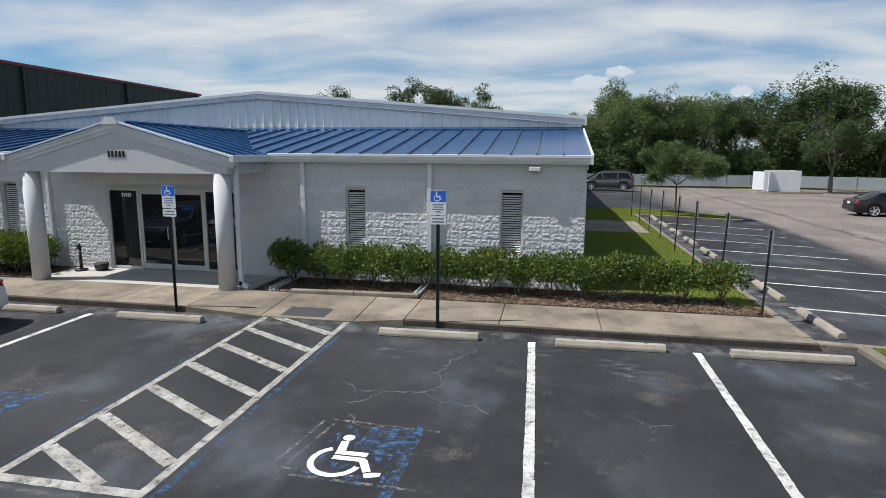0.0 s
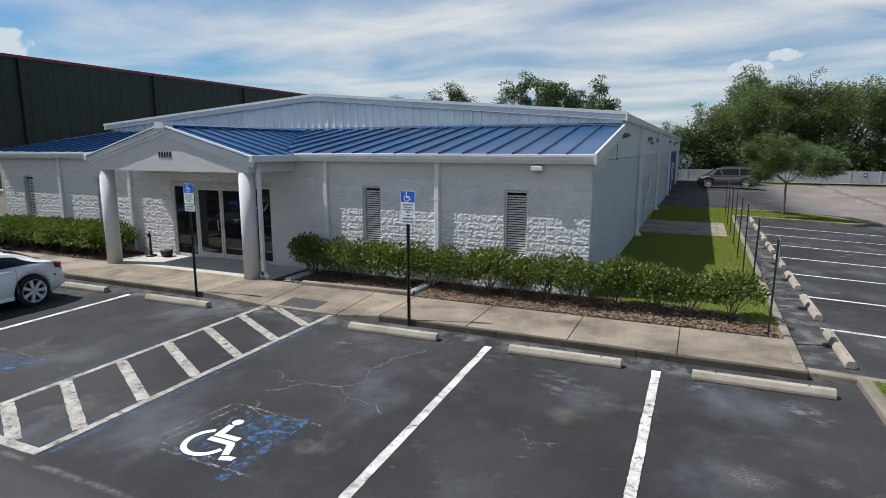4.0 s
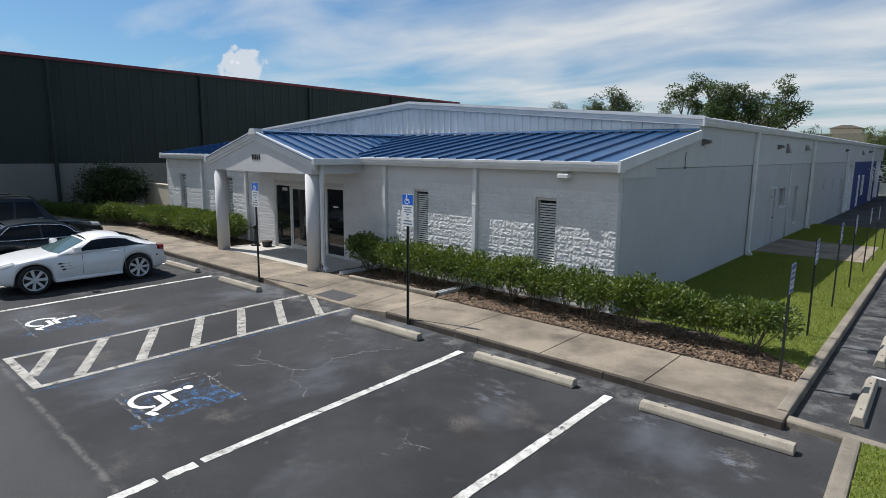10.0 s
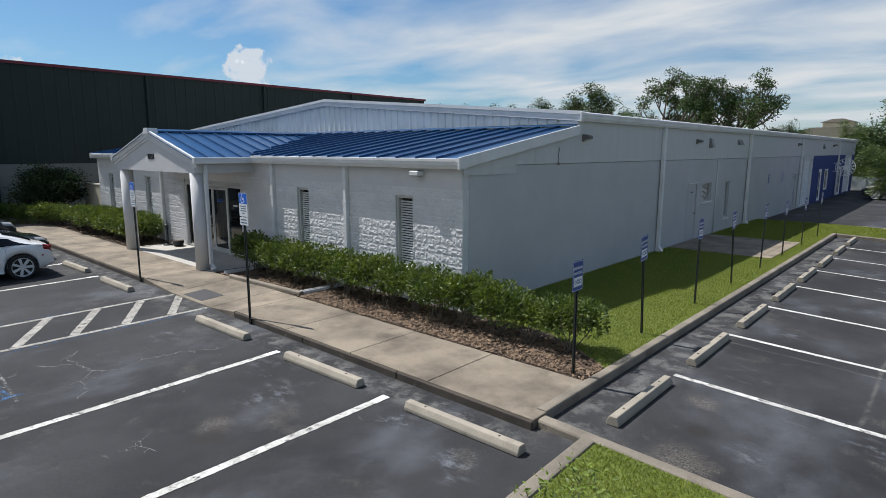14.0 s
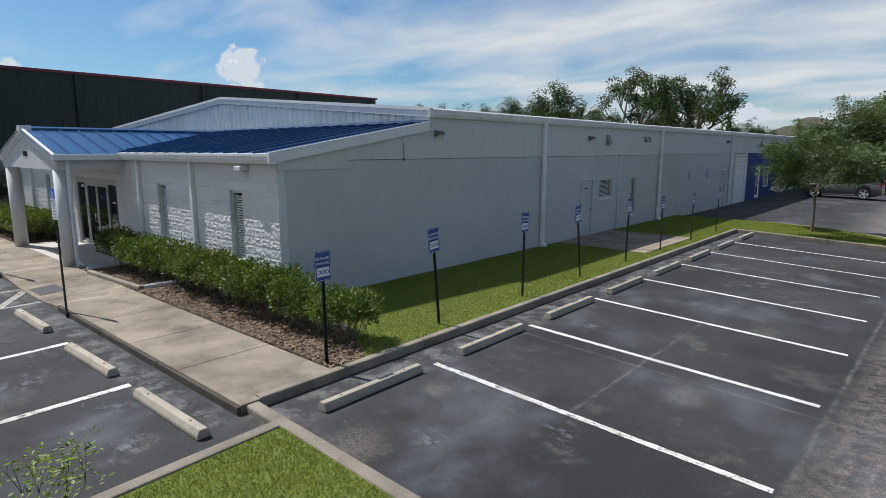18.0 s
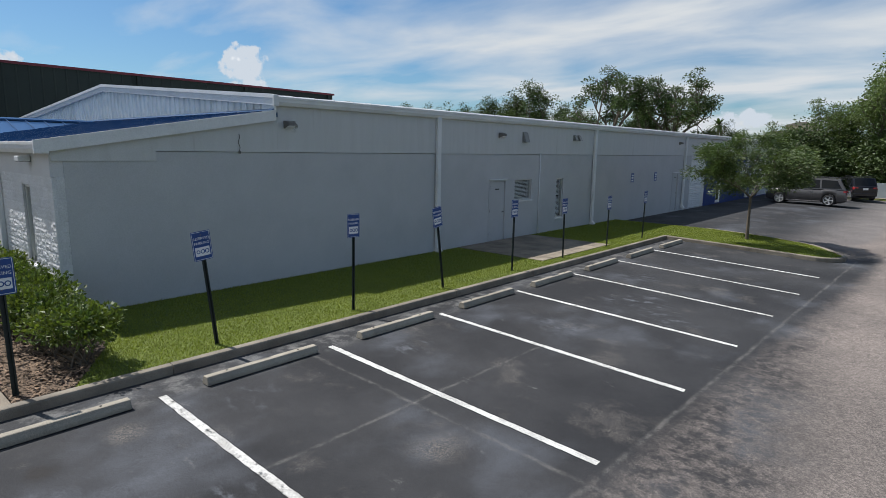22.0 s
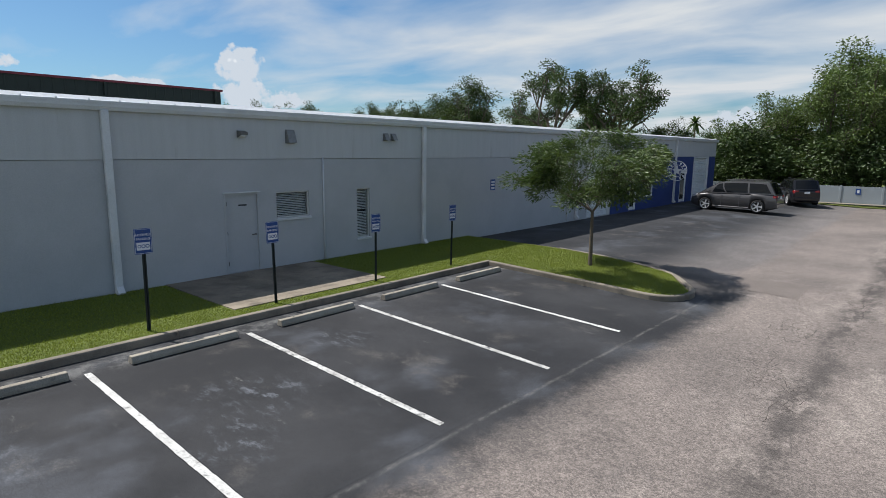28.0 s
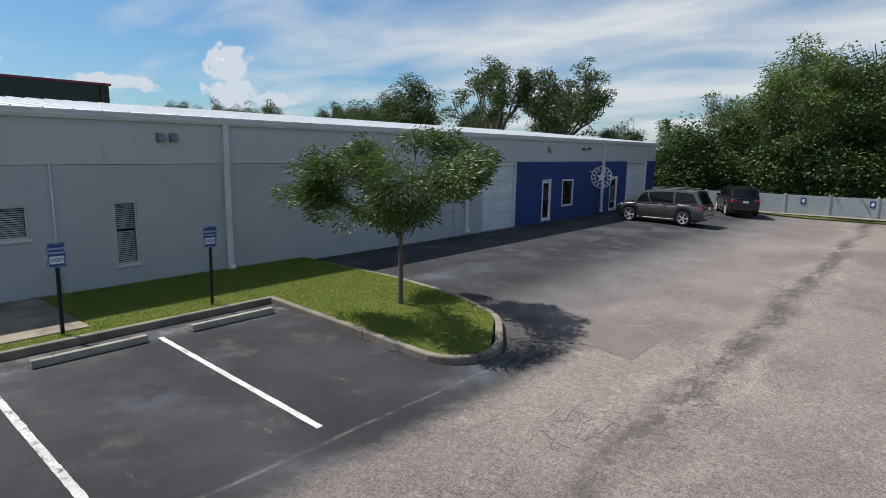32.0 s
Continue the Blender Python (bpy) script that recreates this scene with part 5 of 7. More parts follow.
# entrance: frames, doors, glass
entry = part("entrance", box_bm(ENTRY[0], FRONT + 0.02, ENTRY[3] - 0.07, ENTRY[1], FRONT + 0.12, ENTRY[3]), M_FRAME, hall, "glass entrance in a pale metal frame")
for xx in (-12.97, -12.06, -10.08, -9.18):
    part("jamb", box_bm(xx - 0.035, FRONT + 0.02, 0.13, xx + 0.035, FRONT + 0.12, ENTRY[3] - 0.07, 0.004), M_FRAME, entry)
for x0, x1 in ((-12.935, -12.095), (-10.045, -9.215)):
    part("sill", box_bm(x0, FRONT + 0.03, 0.13, x1, FRONT + 0.11, 0.21), M_FRAME, entry)
    part("pane", box_bm(x0, FRONT + 0.06, 0.21, x1, FRONT + 0.075, 2.29), M_GLASS, entry)
for n, (x0, x1) in enumerate(((-12.02, -11.08), (-11.06, -10.12))):
    leaf = part("door", box_bm(x0, FRONT + 0.04, 0.15, x1, FRONT + 0.09, 0.30), M_FRAME, entry, "glazed door leaf")
    part("stile", box_bm(x0, FRONT + 0.04, 0.30, x0 + 0.06, FRONT + 0.09, 2.28), M_FRAME, leaf)
    part("stile", box_bm(x1 - 0.06, FRONT + 0.04, 0.30, x1, FRONT + 0.09, 2.28), M_FRAME, leaf)
    part("rail", box_bm(x0 + 0.06, FRONT + 0.04, 2.20, x1 - 0.06, FRONT + 0.09, 2.28), M_FRAME, leaf)
    part("pane", box_bm(x0 + 0.06, FRONT + 0.058, 0.30, x1 - 0.06, FRONT + 0.072, 2.20), M_GLASS, leaf)
    hx = x1 - 0.1 if n == 0 else x0 + 0.1
    bm = tube_bm((hx, FRONT - 0.02, 1.0), (hx, FRONT - 0.02, 1.32), 0.014)
    add_tube(bm, (hx, FRONT - 0.02, 1.02), (hx, FRONT + 0.05, 1.02), 0.012); add_tube(bm, (hx, FRONT - 0.02, 1.30), (hx, FRONT + 0.05, 1.30), 0.012)
    part("handle", bm, M_FRAME, leaf, "metal pull handle")
for k in range(5):
    part("door_number", box_bm(-12.56 + 0.06 * k, FRONT + 0.054, 2.12, -12.52 + 0.06 * k, FRONT + 0.058, 2.22), M_WHITE, entry)
for k, (dx, w) in enumerate(((0.0, 0.09), (0.12, 0.1), (0.25, 0.13))):
    part("door_mark", arc_up(-10.72 + dx, FRONT + 0.052, 1.86, 0.04, 0.055, 0, 360), M_ADA, entry)
part("door_notice", box_bm(-9.75, FRONT + 0.052, 1.72, -9.5, FRONT + 0.056, 1.76), M_WHITE, entry)
# five plain bars where the number stands on the gable
for k in range(5):
    part("number", box_bm(-11.31 + 0.098 * k, 10.875, 3.20, -11.255 + 0.098 * k, 10.89, 3.355, 0.004), M_BLACK, hall, "black number bar")


def blind_window(name, axis, o, slats, parent, at, sill=True):
    """A recessed window in a front wall (along x, facing -y) or a side wall (along y, facing +x)."""
    lo, hi, z0, z1 = o

    def bx(a0, a1, d0, d1, s, t, bev=0.0):
        return box_bm(a0, at + d0, s, a1, at + d1, t, bev) if axis == "x" else box_bm(at - d0, a0, s, at - d1, a1, t, bev)
    w = part("window", bx(lo, lo + 0.04, 0.05, 0.12, z0, z1), M_FRAME, parent, "tall window with closed white blinds")
    part("frame", bx(hi - 0.04, hi, 0.05, 0.12, z0, z1), M_FRAME, w)
    part("frame", bx(lo + 0.04, hi - 0.04, 0.05, 0.12, z1 - 0.04, z1), M_FRAME, w)
    part("frame", bx(lo + 0.04, hi - 0.04, 0.05, 0.12, z0, z0 + 0.04), M_FRAME, w)
    if sill:
        part("sill", bx(lo - 0.04, hi + 0.04, -0.045, 0.05, z0 - 0.07, z0 - 0.002, 0.006), M_TRIM, w)
    pane = part("pane", bx(lo + 0.04, hi - 0.04, 0.08, 0.086, z0 + 0.04, z1 - 0.04), M_PANE, w)
    pane.visible_shadow = False
    # dark sheet standing in for the unlit room seen between the slats
    part("room_shade", bx(lo, hi, 0.22, 0.23, z0, z1), M_DARK, w)
    pitch = 0.058 if axis == "x" else 0.05
    count = int((z1 - z0 - 0.08) / pitch)
    for k in range(count):
        z = z0 + 0.06 + pitch * k
        if slats == "gap" and abs(k - count * 0.52) < 0.6:
            continue
        bm = bmesh.new()
        a, b = lo + 0.045, hi - 0.045
        if axis == "x":
            q = [(a, at + 0.115, z - 0.014), (b, at + 0.115, z - 0.014), (b, at + 0.135, z + 0.016), (a, at + 0.135, z + 0.016)]
        else:
            q = [(at - 0.115, a, z - 0.010), (at - 0.115, b, z - 0.010), (at - 0.15, b, z + 0.012), (at - 0.15, a, z + 0.012)]
        lowv = [bm.verts.new(p) for p in q]
        topv = [bm.verts.new((p[0], p[1], p[2] + 0.003)) for p in q]
        bm.faces.new(lowv[::-1]); bm.faces.new(topv)
        for i in range(4):
            bm.faces.new((lowv[i], lowv[(i + 1) % 4], topv[(i + 1) % 4], topv[i]))
        part("slat", bm, M_BLIND, w)
    return w


for o in FRONT_WINDOWS:
    blind_window("window", "x", o, "", hall, FRONT)
blind_window("window", "y", SIDE_WINDOWS[0], "", hall, SIDE)["label"] = "wide low window with half-closed white blinds"
blind_window("window", "y", SIDE_WINDOWS[1], "gap", hall, SIDE)
lo, hi, z0, z1 = SIDE_WINDOWS[2]
bw = part("window", box_bm(SIDE - 0.06, lo, z0, SIDE + 0.02, lo + 0.09, z1), M_WHITE, hall, "white framed window in the blue wall")
for a, b, s, t in ((hi - 0.09, hi, z0, z1), (lo + 0.09, hi - 0.09, z1 - 0.09, z1), (lo + 0.09, hi - 0.09, z0, z0 + 0.09)):
    part("frame", box_bm(SIDE - 0.06, a, s, SIDE + 0.02, b, t), M_WHITE, bw)
part("pane", box_bm(SIDE - 0.05, lo + 0.09, z0 + 0.09, SIDE - 0.04, hi - 0.09, z1 - 0.09), M_GLASS, bw)


def side_door(o, glazed):
    lo, hi, z0, z1 = o
    d = part("door", box_bm(SIDE - 0.09, lo + 0.05, z0 + 0.01, SIDE - 0.04, hi - 0.05, z1 - 0.05, 0.004), M_WHITE if glazed else M_WALL, hall, "white framed glass door" if glazed else "flat grey painted steel door")
    for a, b, s, t in ((lo, lo + 0.05, z0, z1), (hi - 0.05, hi, z0, z1), (lo + 0.05, hi - 0.05, z1 - 0.05, z1)):
        part("frame", box_bm(SIDE - 0.12, a, s, SIDE + 0.012, b, t), M_WHITE if glazed else M_WALL, d)
    if glazed:
        part("pane", box_bm(SIDE - 0.045, lo + 0.2, z0 + 0.2, SIDE - 0.03, hi - 0.2, z1 - 0.2), M_GLASS, d)
    else:
        part("drip_cap", box_bm(SIDE, lo - 0.03, z1, SIDE + 0.05, hi + 0.03, z1 + 0.03), M_TRIM, d)
        for z in (0.35, 1.15, 1.95):
            part("hinge", box_bm(SIDE - 0.045, lo + 0.045, z, SIDE + 0.005, lo + 0.07, z + 0.11), M_BLACK, d)
        part("notice", box_bm(SIDE - 0.04, lo + 0.42, 1.92, SIDE - 0.035, lo + 0.66, 1.96), M_BLACK, d)
    bm = tube_bm((SIDE - 0.045, hi - 0.13, z0 + 1.0), (SIDE + 0.03, hi - 0.13, z0 + 1.0), 0.02)
    add_tube(bm, (SIDE + 0.025, hi - 0.13, z0 + 1.0), (SIDE + 0.025, hi - 0.26, z0 + 1.0), 0.012)
    part("handle", bm, M_FIX, d, "grey lever handle")


for o, g in zip(SIDE_DOORS, (False, False, True, True)):
    side_door(o, g)
for o in ROLL_DOORS:
    lo, hi, z0, z1 = o
    rd = part("roller_door", box_bm(SIDE - 0.2, lo, z0, SIDE - 0.19, hi, z1), M_DARK, hall, "white ribbed roller door, closed")
    for k in range(int((z1 - z0) / 0.12)):
        z = z0 + 0.12 * k
        part("slat", prism_bm([(SIDE - 0.17, z), (SIDE - 0.145, z + 0.02), (SIDE - 0.14, z + 0.06), (SIDE - 0.145, z + 0.1), (SIDE - 0.17, z + 0.118)], "y", lo + 0.02, hi - 0.02), M_METAL, rd)
    for a in (lo, hi - 0.07):
        part("guide", box_bm(SIDE - 0.14, a, z0, SIDE + 0.012, a + 0.07, z1), M_TRIM, rd)
    part("head", box_bm(SIDE - 0.14, lo + 0.07, z1 - 0.12, SIDE + 0.012, hi - 0.07, z1), M_TRIM, rd)


# downspouts
def downspout(x, y, facing, z1, z0=0.14):
    if facing == "x":
        d = part("downspout", box_bm(x, y - 0.08, z0, x + 0.11, y + 0.08, z1, 0.012), M_TRIM, hall, "white metal downspout")
        part("outlet", prism_bm([(x, z0 + 0.1), (x + 0.1, z0 + 0.16), (x + 0.22, z0 + 0.02), (x + 0.18, z0 - 0.04), (x, z0 - 0.02)], "y", y - 0.075, y + 0.075), M_TRIM, d)
    else:
        d = part("downspout", box_bm(x - 0.06, y - 0.135, z0, x + 0.06, y - 0.03, z1, 0.012), M_TRIM, hall, "white metal downspout")
        for z in (0.9, 2.2):
            part("strap", box_bm(x - 0.075, y - 0.14, z, x + 0.075, y, z + 0.03), M_TRIM, d)


for yy in (22.83, 33.01, 44.18, 57.55):
    downspout(SIDE + 0.024, yy, "x", 4.24)
for xx in (-7.23, -3.96, -14.76, -18.17):
    downspout(xx, FRONT + 0.02, "y", 3.12)
for xa, xb in ((-7.45, -7.62), (-3.98, -4.02)):
    sp = part("drain_trough", prism_bm([(xa - 0.07, 0.13), (xa + 0.07, 0.13), (xa + 0.07, 0.21), (xa + 0.05, 0.21), (xa + 0.045, 0.15), (xa - 0.045, 0.15), (xa - 0.05, 0.21), (xa - 0.07, 0.21)], "y", 11.16, 12.5), M_TRIM, hall, "white drain trough")
part("conduit", tube_bm((SIDE + 0.03, 28.68, 0.14), (SIDE + 0.03, 28.68, 3.2), 0.022), M_TRIM, hall, "white vertical pipe")
part("conduit", tube_bm((SIDE + 0.03, 57.85, 0.05), (SIDE + 0.03, 57.85, 3.2), 0.022), M_WHITE, hall)


# ---- lamps and vents on the walls ----
def wall_lamp(x, y, z, turn):
    l = thing("wall_lamp", "grey wedge-shaped lamp fixed to the wall", "lamp", "wall lamps", (x, y, z), turn)
    part("back_plate", box_bm(0, -0.11, -0.09, 0.03, 0.11, 0.09, 0.006), M_FIX, l)
    part("hood", prism_bm([(0.03, 0.09), (0.20, 0.05), (0.20, -0.02), (0.03, -0.08)], "y", -0.10, 0.10), M_FIX, l)
    part("lens", prism_bm([(0.04, -0.075), (0.195, -0.025), (0.19, -0.04), (0.04, -0.095)], "y", -0.085, 0.085), M_WHITE, l, "pale plastic lens")


for yy, z in ((17.55, 3.80), (26.07, 3.80), (43.2, 3.84), (55.6, 3.88)):
    wall_lamp(SIDE + 0.022, yy, z, 0)
tagged(bpy.data.objects["wall_lamp"], "grey wedge-shaped lamp with a rust stain below")
fl = thing("wall_lamp", "white rectangular floodlight under the eave", "lamp", "wall lamps", (-1.45, FRONT - 0.012, 2.99), -90)
part("housing", box_bm(0.02, -0.13, -0.05, 0.22, 0.13, 0.05, 0.012), M_TRIM, fl)
part("bracket", box_bm(0, -0.05, -0.06, 0.03, 0.05, 0.04), M_FIX, fl)
part("lens", box_bm(0.05, -0.11, -0.058, 0.2, 0.11, -0.048), M_FIX, fl)


def wall_vent(y, z, w, h):
    v = thing("wall_vent", "small grey hooded metal wall vent", "vent", "wall vents", (SIDE + 0.022, y, z))
    part("hood", prism_bm([(0.0, h / 2), (0.05, h / 2), (0.16, -h / 2), (0.0, -h / 2)], "y", -w / 2, w / 2), M_FIX2, v)
    part("flange", box_bm(0, -w / 2 - 0.02, -h / 2 - 0.02, 0.008, w / 2 + 0.02, h / 2 + 0.02), M_FIX2, v)


wall_vent(27.57, 3.77, 0.26, 0.34)
wall_vent(31.22, 3.84, 0.18, 0.2)
wall_vent(31.56, 3.84, 0.18, 0.2)
wall_vent(51.1, 3.78, 0.2, 0.3)
wall_lamp(SIDE + 0.022, 54.9, 3.84, 0)
for yy in (37.2, 40.1):
    n = thing("wall_notice", "small blue and white notice on the grey wall", "sign", "wall notices", (SIDE, yy, 2.06))
    part("plate", box_bm(0.002, -0.16, -0.22, 0.012, 0.16, 0.22), M_SIGNB, n)
    for k, z in enumerate((0.12, 0.0, -0.13)):
        part("text_bar", box_bm(0.012, -0.11, z - 0.035, 0.015, 0.11, z + 0.035), M_WHITE, n)
wire = thing("wall_cable", "short dark cable end hanging from the pale siding", "cable", at=(SIDE + 0.024, 16.29, 3.15))
bm = bmesh.new()
bend = [Vector((0.012, 0.02 * math.sin(k * 1.3), 0.40 - 0.05 * k)) for k in range(9)]
for p, q in zip(bend, bend[1:]):
    add_tube(bm, p, q, 0.008, n=6, cap=False)
part("lead", bm, M_FIX, wire)
part("clip", box_bm(0.0, -0.02, -0.03, 0.03, 0.03, 0.03, 0.006), M_FIX, wire)
for yy, dz in ((17.74, 3.80),):
    st = thing("wall_stain", "rusty run-off stain on the pale siding", "stain", "stains on the wall", (SIDE + 0.0235, yy, dz), kind="structure")
    part("smear", prism_bm([(-0.07, -0.16), (0.05, -0.18), (0.10, -0.03), (0.07, 0.10), (-0.08, 0.09)], "x", -0.0005, 0.001), M_RUST, st)
badge = thing("wall_emblem", "round white star emblem sign on a bracket by the blue wall", "sign", at=(SIDE + 0.78, 55.9, 2.28), turn=-90)


def ring_bm(r0, r1, x0, x1, n=40):
    bm = bmesh.new()
    rows = [[bm.verts.new((xx, r * math.cos(2 * math.pi * k / n), r * math.sin(2 * math.pi * k / n))) for xx, r in ((x0, r0), (x1, r0), (x1, r1), (x0, r1))] for k in range(n)]
    for k in range(n):
        p, q = rows[k], rows[(k + 1) % n]
        for i in range(4):
            bm.faces.new((p[i], p[(i + 1) % 4], q[(i + 1) % 4], q[i]))
    bmesh.ops.recalc_face_normals(bm, faces=bm.faces[:])
    return bm


part("outer_ring", ring_bm(0.60, 0.64, 0.0, 0.02), M_WHITE, badge)
part("inner_ring", ring_bm(0.36, 0.39, 0.0, 0.02), M_WHITE, badge)
star = []
for k in range(10):
    r, a = (0.34 if k % 2 == 0 else 0.14), math.pi / 2 + k * math.pi / 5
    star.append((r * math.cos(a), r * math.sin(a)))
part("star", prism_bm(star, "x", 0.0, 0.02), M_WHITE, badge)
for k in range(14):
    a = 2 * math.pi * k / 14
    bm = box_bm(0.0, -0.05, -0.065, 0.015, 0.05, 0.065)
    bmesh.ops.transform(bm, matrix=Matrix.Rotation(a, 4, "X") @ Matrix.Translation((0, 0, 0.495)), verts=bm.verts[:])
    if k not in (0, 7):
        part("letter_bar", bm, M_WHITE, badge)

for z in (-0.3, 0.3):
    part("bracket", tube_bm((0.01, -0.56, z), (0.01, -0.77, z), 0.02, n=8), M_WHITE, badge)

# ---- things by the door ----
stand = thing("ash_stand", "black post ashtray standing by the entrance", "ashtray", at=(-13.55, 12.2, 0.13))
part("base", tube_bm((0, 0, 0), (0, 0, 0.05), 0.17, 0.15, n=20), M_BLACK, stand)
part("stem", tube_bm((0, 0, 0.05), (0, 0, 0.62), 0.045, 0.03), M_BLACK, stand)
part("head", tube_bm((0, 0, 0.6), (-0.06, 0, 0.72), 0.055, 0.06), M_BLACK, stand)
pot = thing("flower_pot", "low round black pot on the entrance slab", "pot", at=(-13.05, 12.35, 0.13))
part("bowl", tube_bm((0, 0, 0), (0, 0, 0.2), 0.15, 0.19, n=20), M_BLACK, pot)
part("soil", tube_bm((0, 0, 0.19), (0, 0, 0.205), 0.17, n=20), M_MULCH, pot)


# ---- signs ----
def text_mesh(text, size, material, extrude=0.001):
    cu = bpy.data.curves.new("text", "FONT")
    cu.body, cu.size, cu.align_x, cu.align_y, cu.extrude, cu.resolution_u = text, size, "CENTER", "CENTER", extrude, 2
    ob = bpy.data.objects.new("text", cu)
    scene.collection.objects.link(ob)
    me = bpy.data.meshes.new_from_object(ob.evaluated_get(bpy.context.evaluated_depsgraph_get()))
    bpy.data.objects.remove(ob); bpy.data.curves.remove(cu)
    me.materials.clear(); me.materials.append(material)
    return me


def plate_bm(w, h, t, r=0.02):
    """A sign plate with rounded corners, in the x-z plane, facing -y."""
    pts = []
    for cx, cz, a0 in ((w / 2 - r, h / 2 - r, 0), (-w / 2 + r, h / 2 - r, 90), (-w / 2 + r, -h / 2 + r, 180), (w / 2 - r, -h / 2 + r, 270)):
        pts += [(cx + r * math.cos(radians(a0 + d)), cz + r * math.sin(radians(a0 + d))) for d in (0, 30, 60, 90)]
    return prism_bm(pts, "y", -t, 0.0)


POST_PROF = [(-0.035, -0.012), (-0.016, -0.012), (-0.012, 0.012), (0.012, 0.012), (0.016, -0.012), (0.035, -0.012), (0.035, -0.008), (0.019, -0.008), (0.015, 0.018), (-0.015, 0.018), (-0.019, -0.008), (-0.035, -0.008)]
T_RES = text_mesh("RESERVED", 0.058, M_WHITE)
T_PARK = text_mesh("PARKING", 0.058, M_WHITE)
UP = Matrix.Rotation(radians(90), 4, "X")


def reserved_sign(x, y, z, lean, sway, high):
    s = thing("reserved_sign", "blue reserved parking sign on a dark steel post", "sign", "reserved parking signs", (x, y, z))
    s.matrix_basis = pose(x, y, z, lean, sway, 90)
    part("post", prism_bm(POST_PROF, "z", -0.1, high - z - 0.02), M_POST, s, "dark green channel post")
    plate = part("plate", plate_bm(0.305, 0.46, 0.004), M_SIGNB, s, "blue sign plate")
    plate.location = (0, -0.014, high - z - 0.23)
    for a0, b0, a1, b1 in ((-0.142, 0.213, 0.142, 0.219), (-0.142, -0.219, 0.142, -0.213), (-0.142, -0.213, -0.136, 0.213), (0.136, -0.213, 0.142, 0.213)):
        part("border", box_bm(a0, -0.0055, b0, a1, -0.004, b1), M_WHITE, plate)
    for me, z0 in ((T_RES, 0.115), (T_PARK, 0.04)):
        t = part("lettering", me, None, plate, "white lettering"); t.matrix_basis = Matrix.Translation((0, -0.005, z0)) @ UP
    part("back_face", plate_bm(0.300, 0.455, 0.003), M_FIX2, plate, "bare metal back").location = (0, 0.0032, 0)
    part("panel", box_bm(-0.115, -0.0055, -0.16, 0.115, -0.004, -0.02), M_WHITE, plate, "white panel")
    for cx, w in ((-0.07, 0.03), (0.0, 0.035), (0.07, 0.035)):
        part("mark", ring_flat(cx, -0.09, w * 0.62, w, -0.0065), M_SIGNB, plate)
    for z1 in (high - z - 0.40, high - z - 0.06):
        part("bolt", tube_bm((0, -0.022, z1), (0, -0.016, z1), 0.009, n=8), M_FIX, s)
    return s


for (yy, lean, sway, x), high in zip(((11.17, 0.5, -1.0, 3.22), (13.875, 0.5, -6.0, 3.127), (16.705, 0, 0.8, 3.128), (19.37, 0, -8.0, 3.132), (22.143, 0.6, 0.2, 3.136), (24.8, 0, -1.0, 3.139), (27.696, 0, 0.6, 3.143), (30.631, 0.4, 1.0, 3.146)), (1.90, 1.99, 2.03, 2.03, 2.01, 1.91, 1.85, 1.89)):
    reserved_sign(x, yy, 0.14, lean, sway, high)


def access_sign(x, y, z):
    s = thing("access_sign", "blue and white access parking sign on a black post", "sign", "access parking signs", (x, y, z))
    part("post", prism_bm(POST_PROF, "z", -0.1, 2.60), M_POST, s, "dark green channel post")
    top = part("plate", plate_bm(0.305, 0.46, 0.004), M_WHITE, s, "white sign plate with a blue field")
    top.location = (0, -0.014, 2.40)
    part("blue_field", box_bm(-0.145, -0.0055, 0.02, 0.145, -0.004, 0.222), M_ADA, top)
    sym = part("symbol", mesh_of("symbol", SYMBOL_BM(), M_WHITE), None, top, "white wheelchair symbol")
    sym.matrix_basis = Matrix.Translation((-0.03, -0.006, 0.035)) @ UP @ Matrix.Scale(0.17, 4)
    for k, (w, z1) in enumerate(((0.22, -0.03), (0.18, -0.075), (0.22, -0.12), (0.10, -0.165))):
        part("text_bar", box_bm(-w / 2, -0.0055, z1 - 0.010, w / 2, -0.004, z1 + 0.010), M_GREYT, top)
    low = part("plate", plate_bm(0.305, 0.155, 0.004), M_WHITE, s)
    low.location = (0, -0.014, 2.075)
    for w, z1 in ((0.22, 0.03), (0.24, -0.03)):
        part("text_bar", box_bm(-w / 2, -0.0055, z1 - 0.012, w / 2, -0.004, z1 + 0.012), M_GREYT, low)
    for z1 in (2.12, 2.22, 2.57):
        part("bolt", tube_bm((0, -0.022, z1), (0, -0.016, z1), 0.009, n=8), M_FIX, s)


access_sign(-3.123, 9.44, 0.02)
access_sign(-8.735, 9.44, 0.02)

# ---- neighbour warehouse ----
big = thing("warehouse", "large dark green metal warehouse with a red roof edge", "building")
WX, WTOP, WEND = -28.0, 7.62, 40.4
part("upper_wall", box_bm(-62, -60, 2.75, WX, WEND, WTOP), M_GREEN, big, "dark green metal siding")
part("lower_wall", box_bm(-62, -60, -0.1, WX + 0.04, WEND, 2.75), M_TILT, big, "grey concrete base wall")
part("roof_edge", box_bm(-62.1, -60, WTOP, WX + 0.12, WEND + 0.12, WTOP + 0.14), M_RED, big, "dark red roof edge")
part("roof", prism_bm([(-62, WTOP + 0.14), (WX, WTOP + 0.14), (-45, WTOP + 0.9)], "y", -60, WEND), M_ROOFW, big)
for k in range(14):
    yy = -57.0 + 7.45 * k
    if yy < WEND:
        part("downspout", box_bm(WX, yy, 0.1, WX + 0.16, yy + 0.16, WTOP, 0.02), M_GREEN, big)
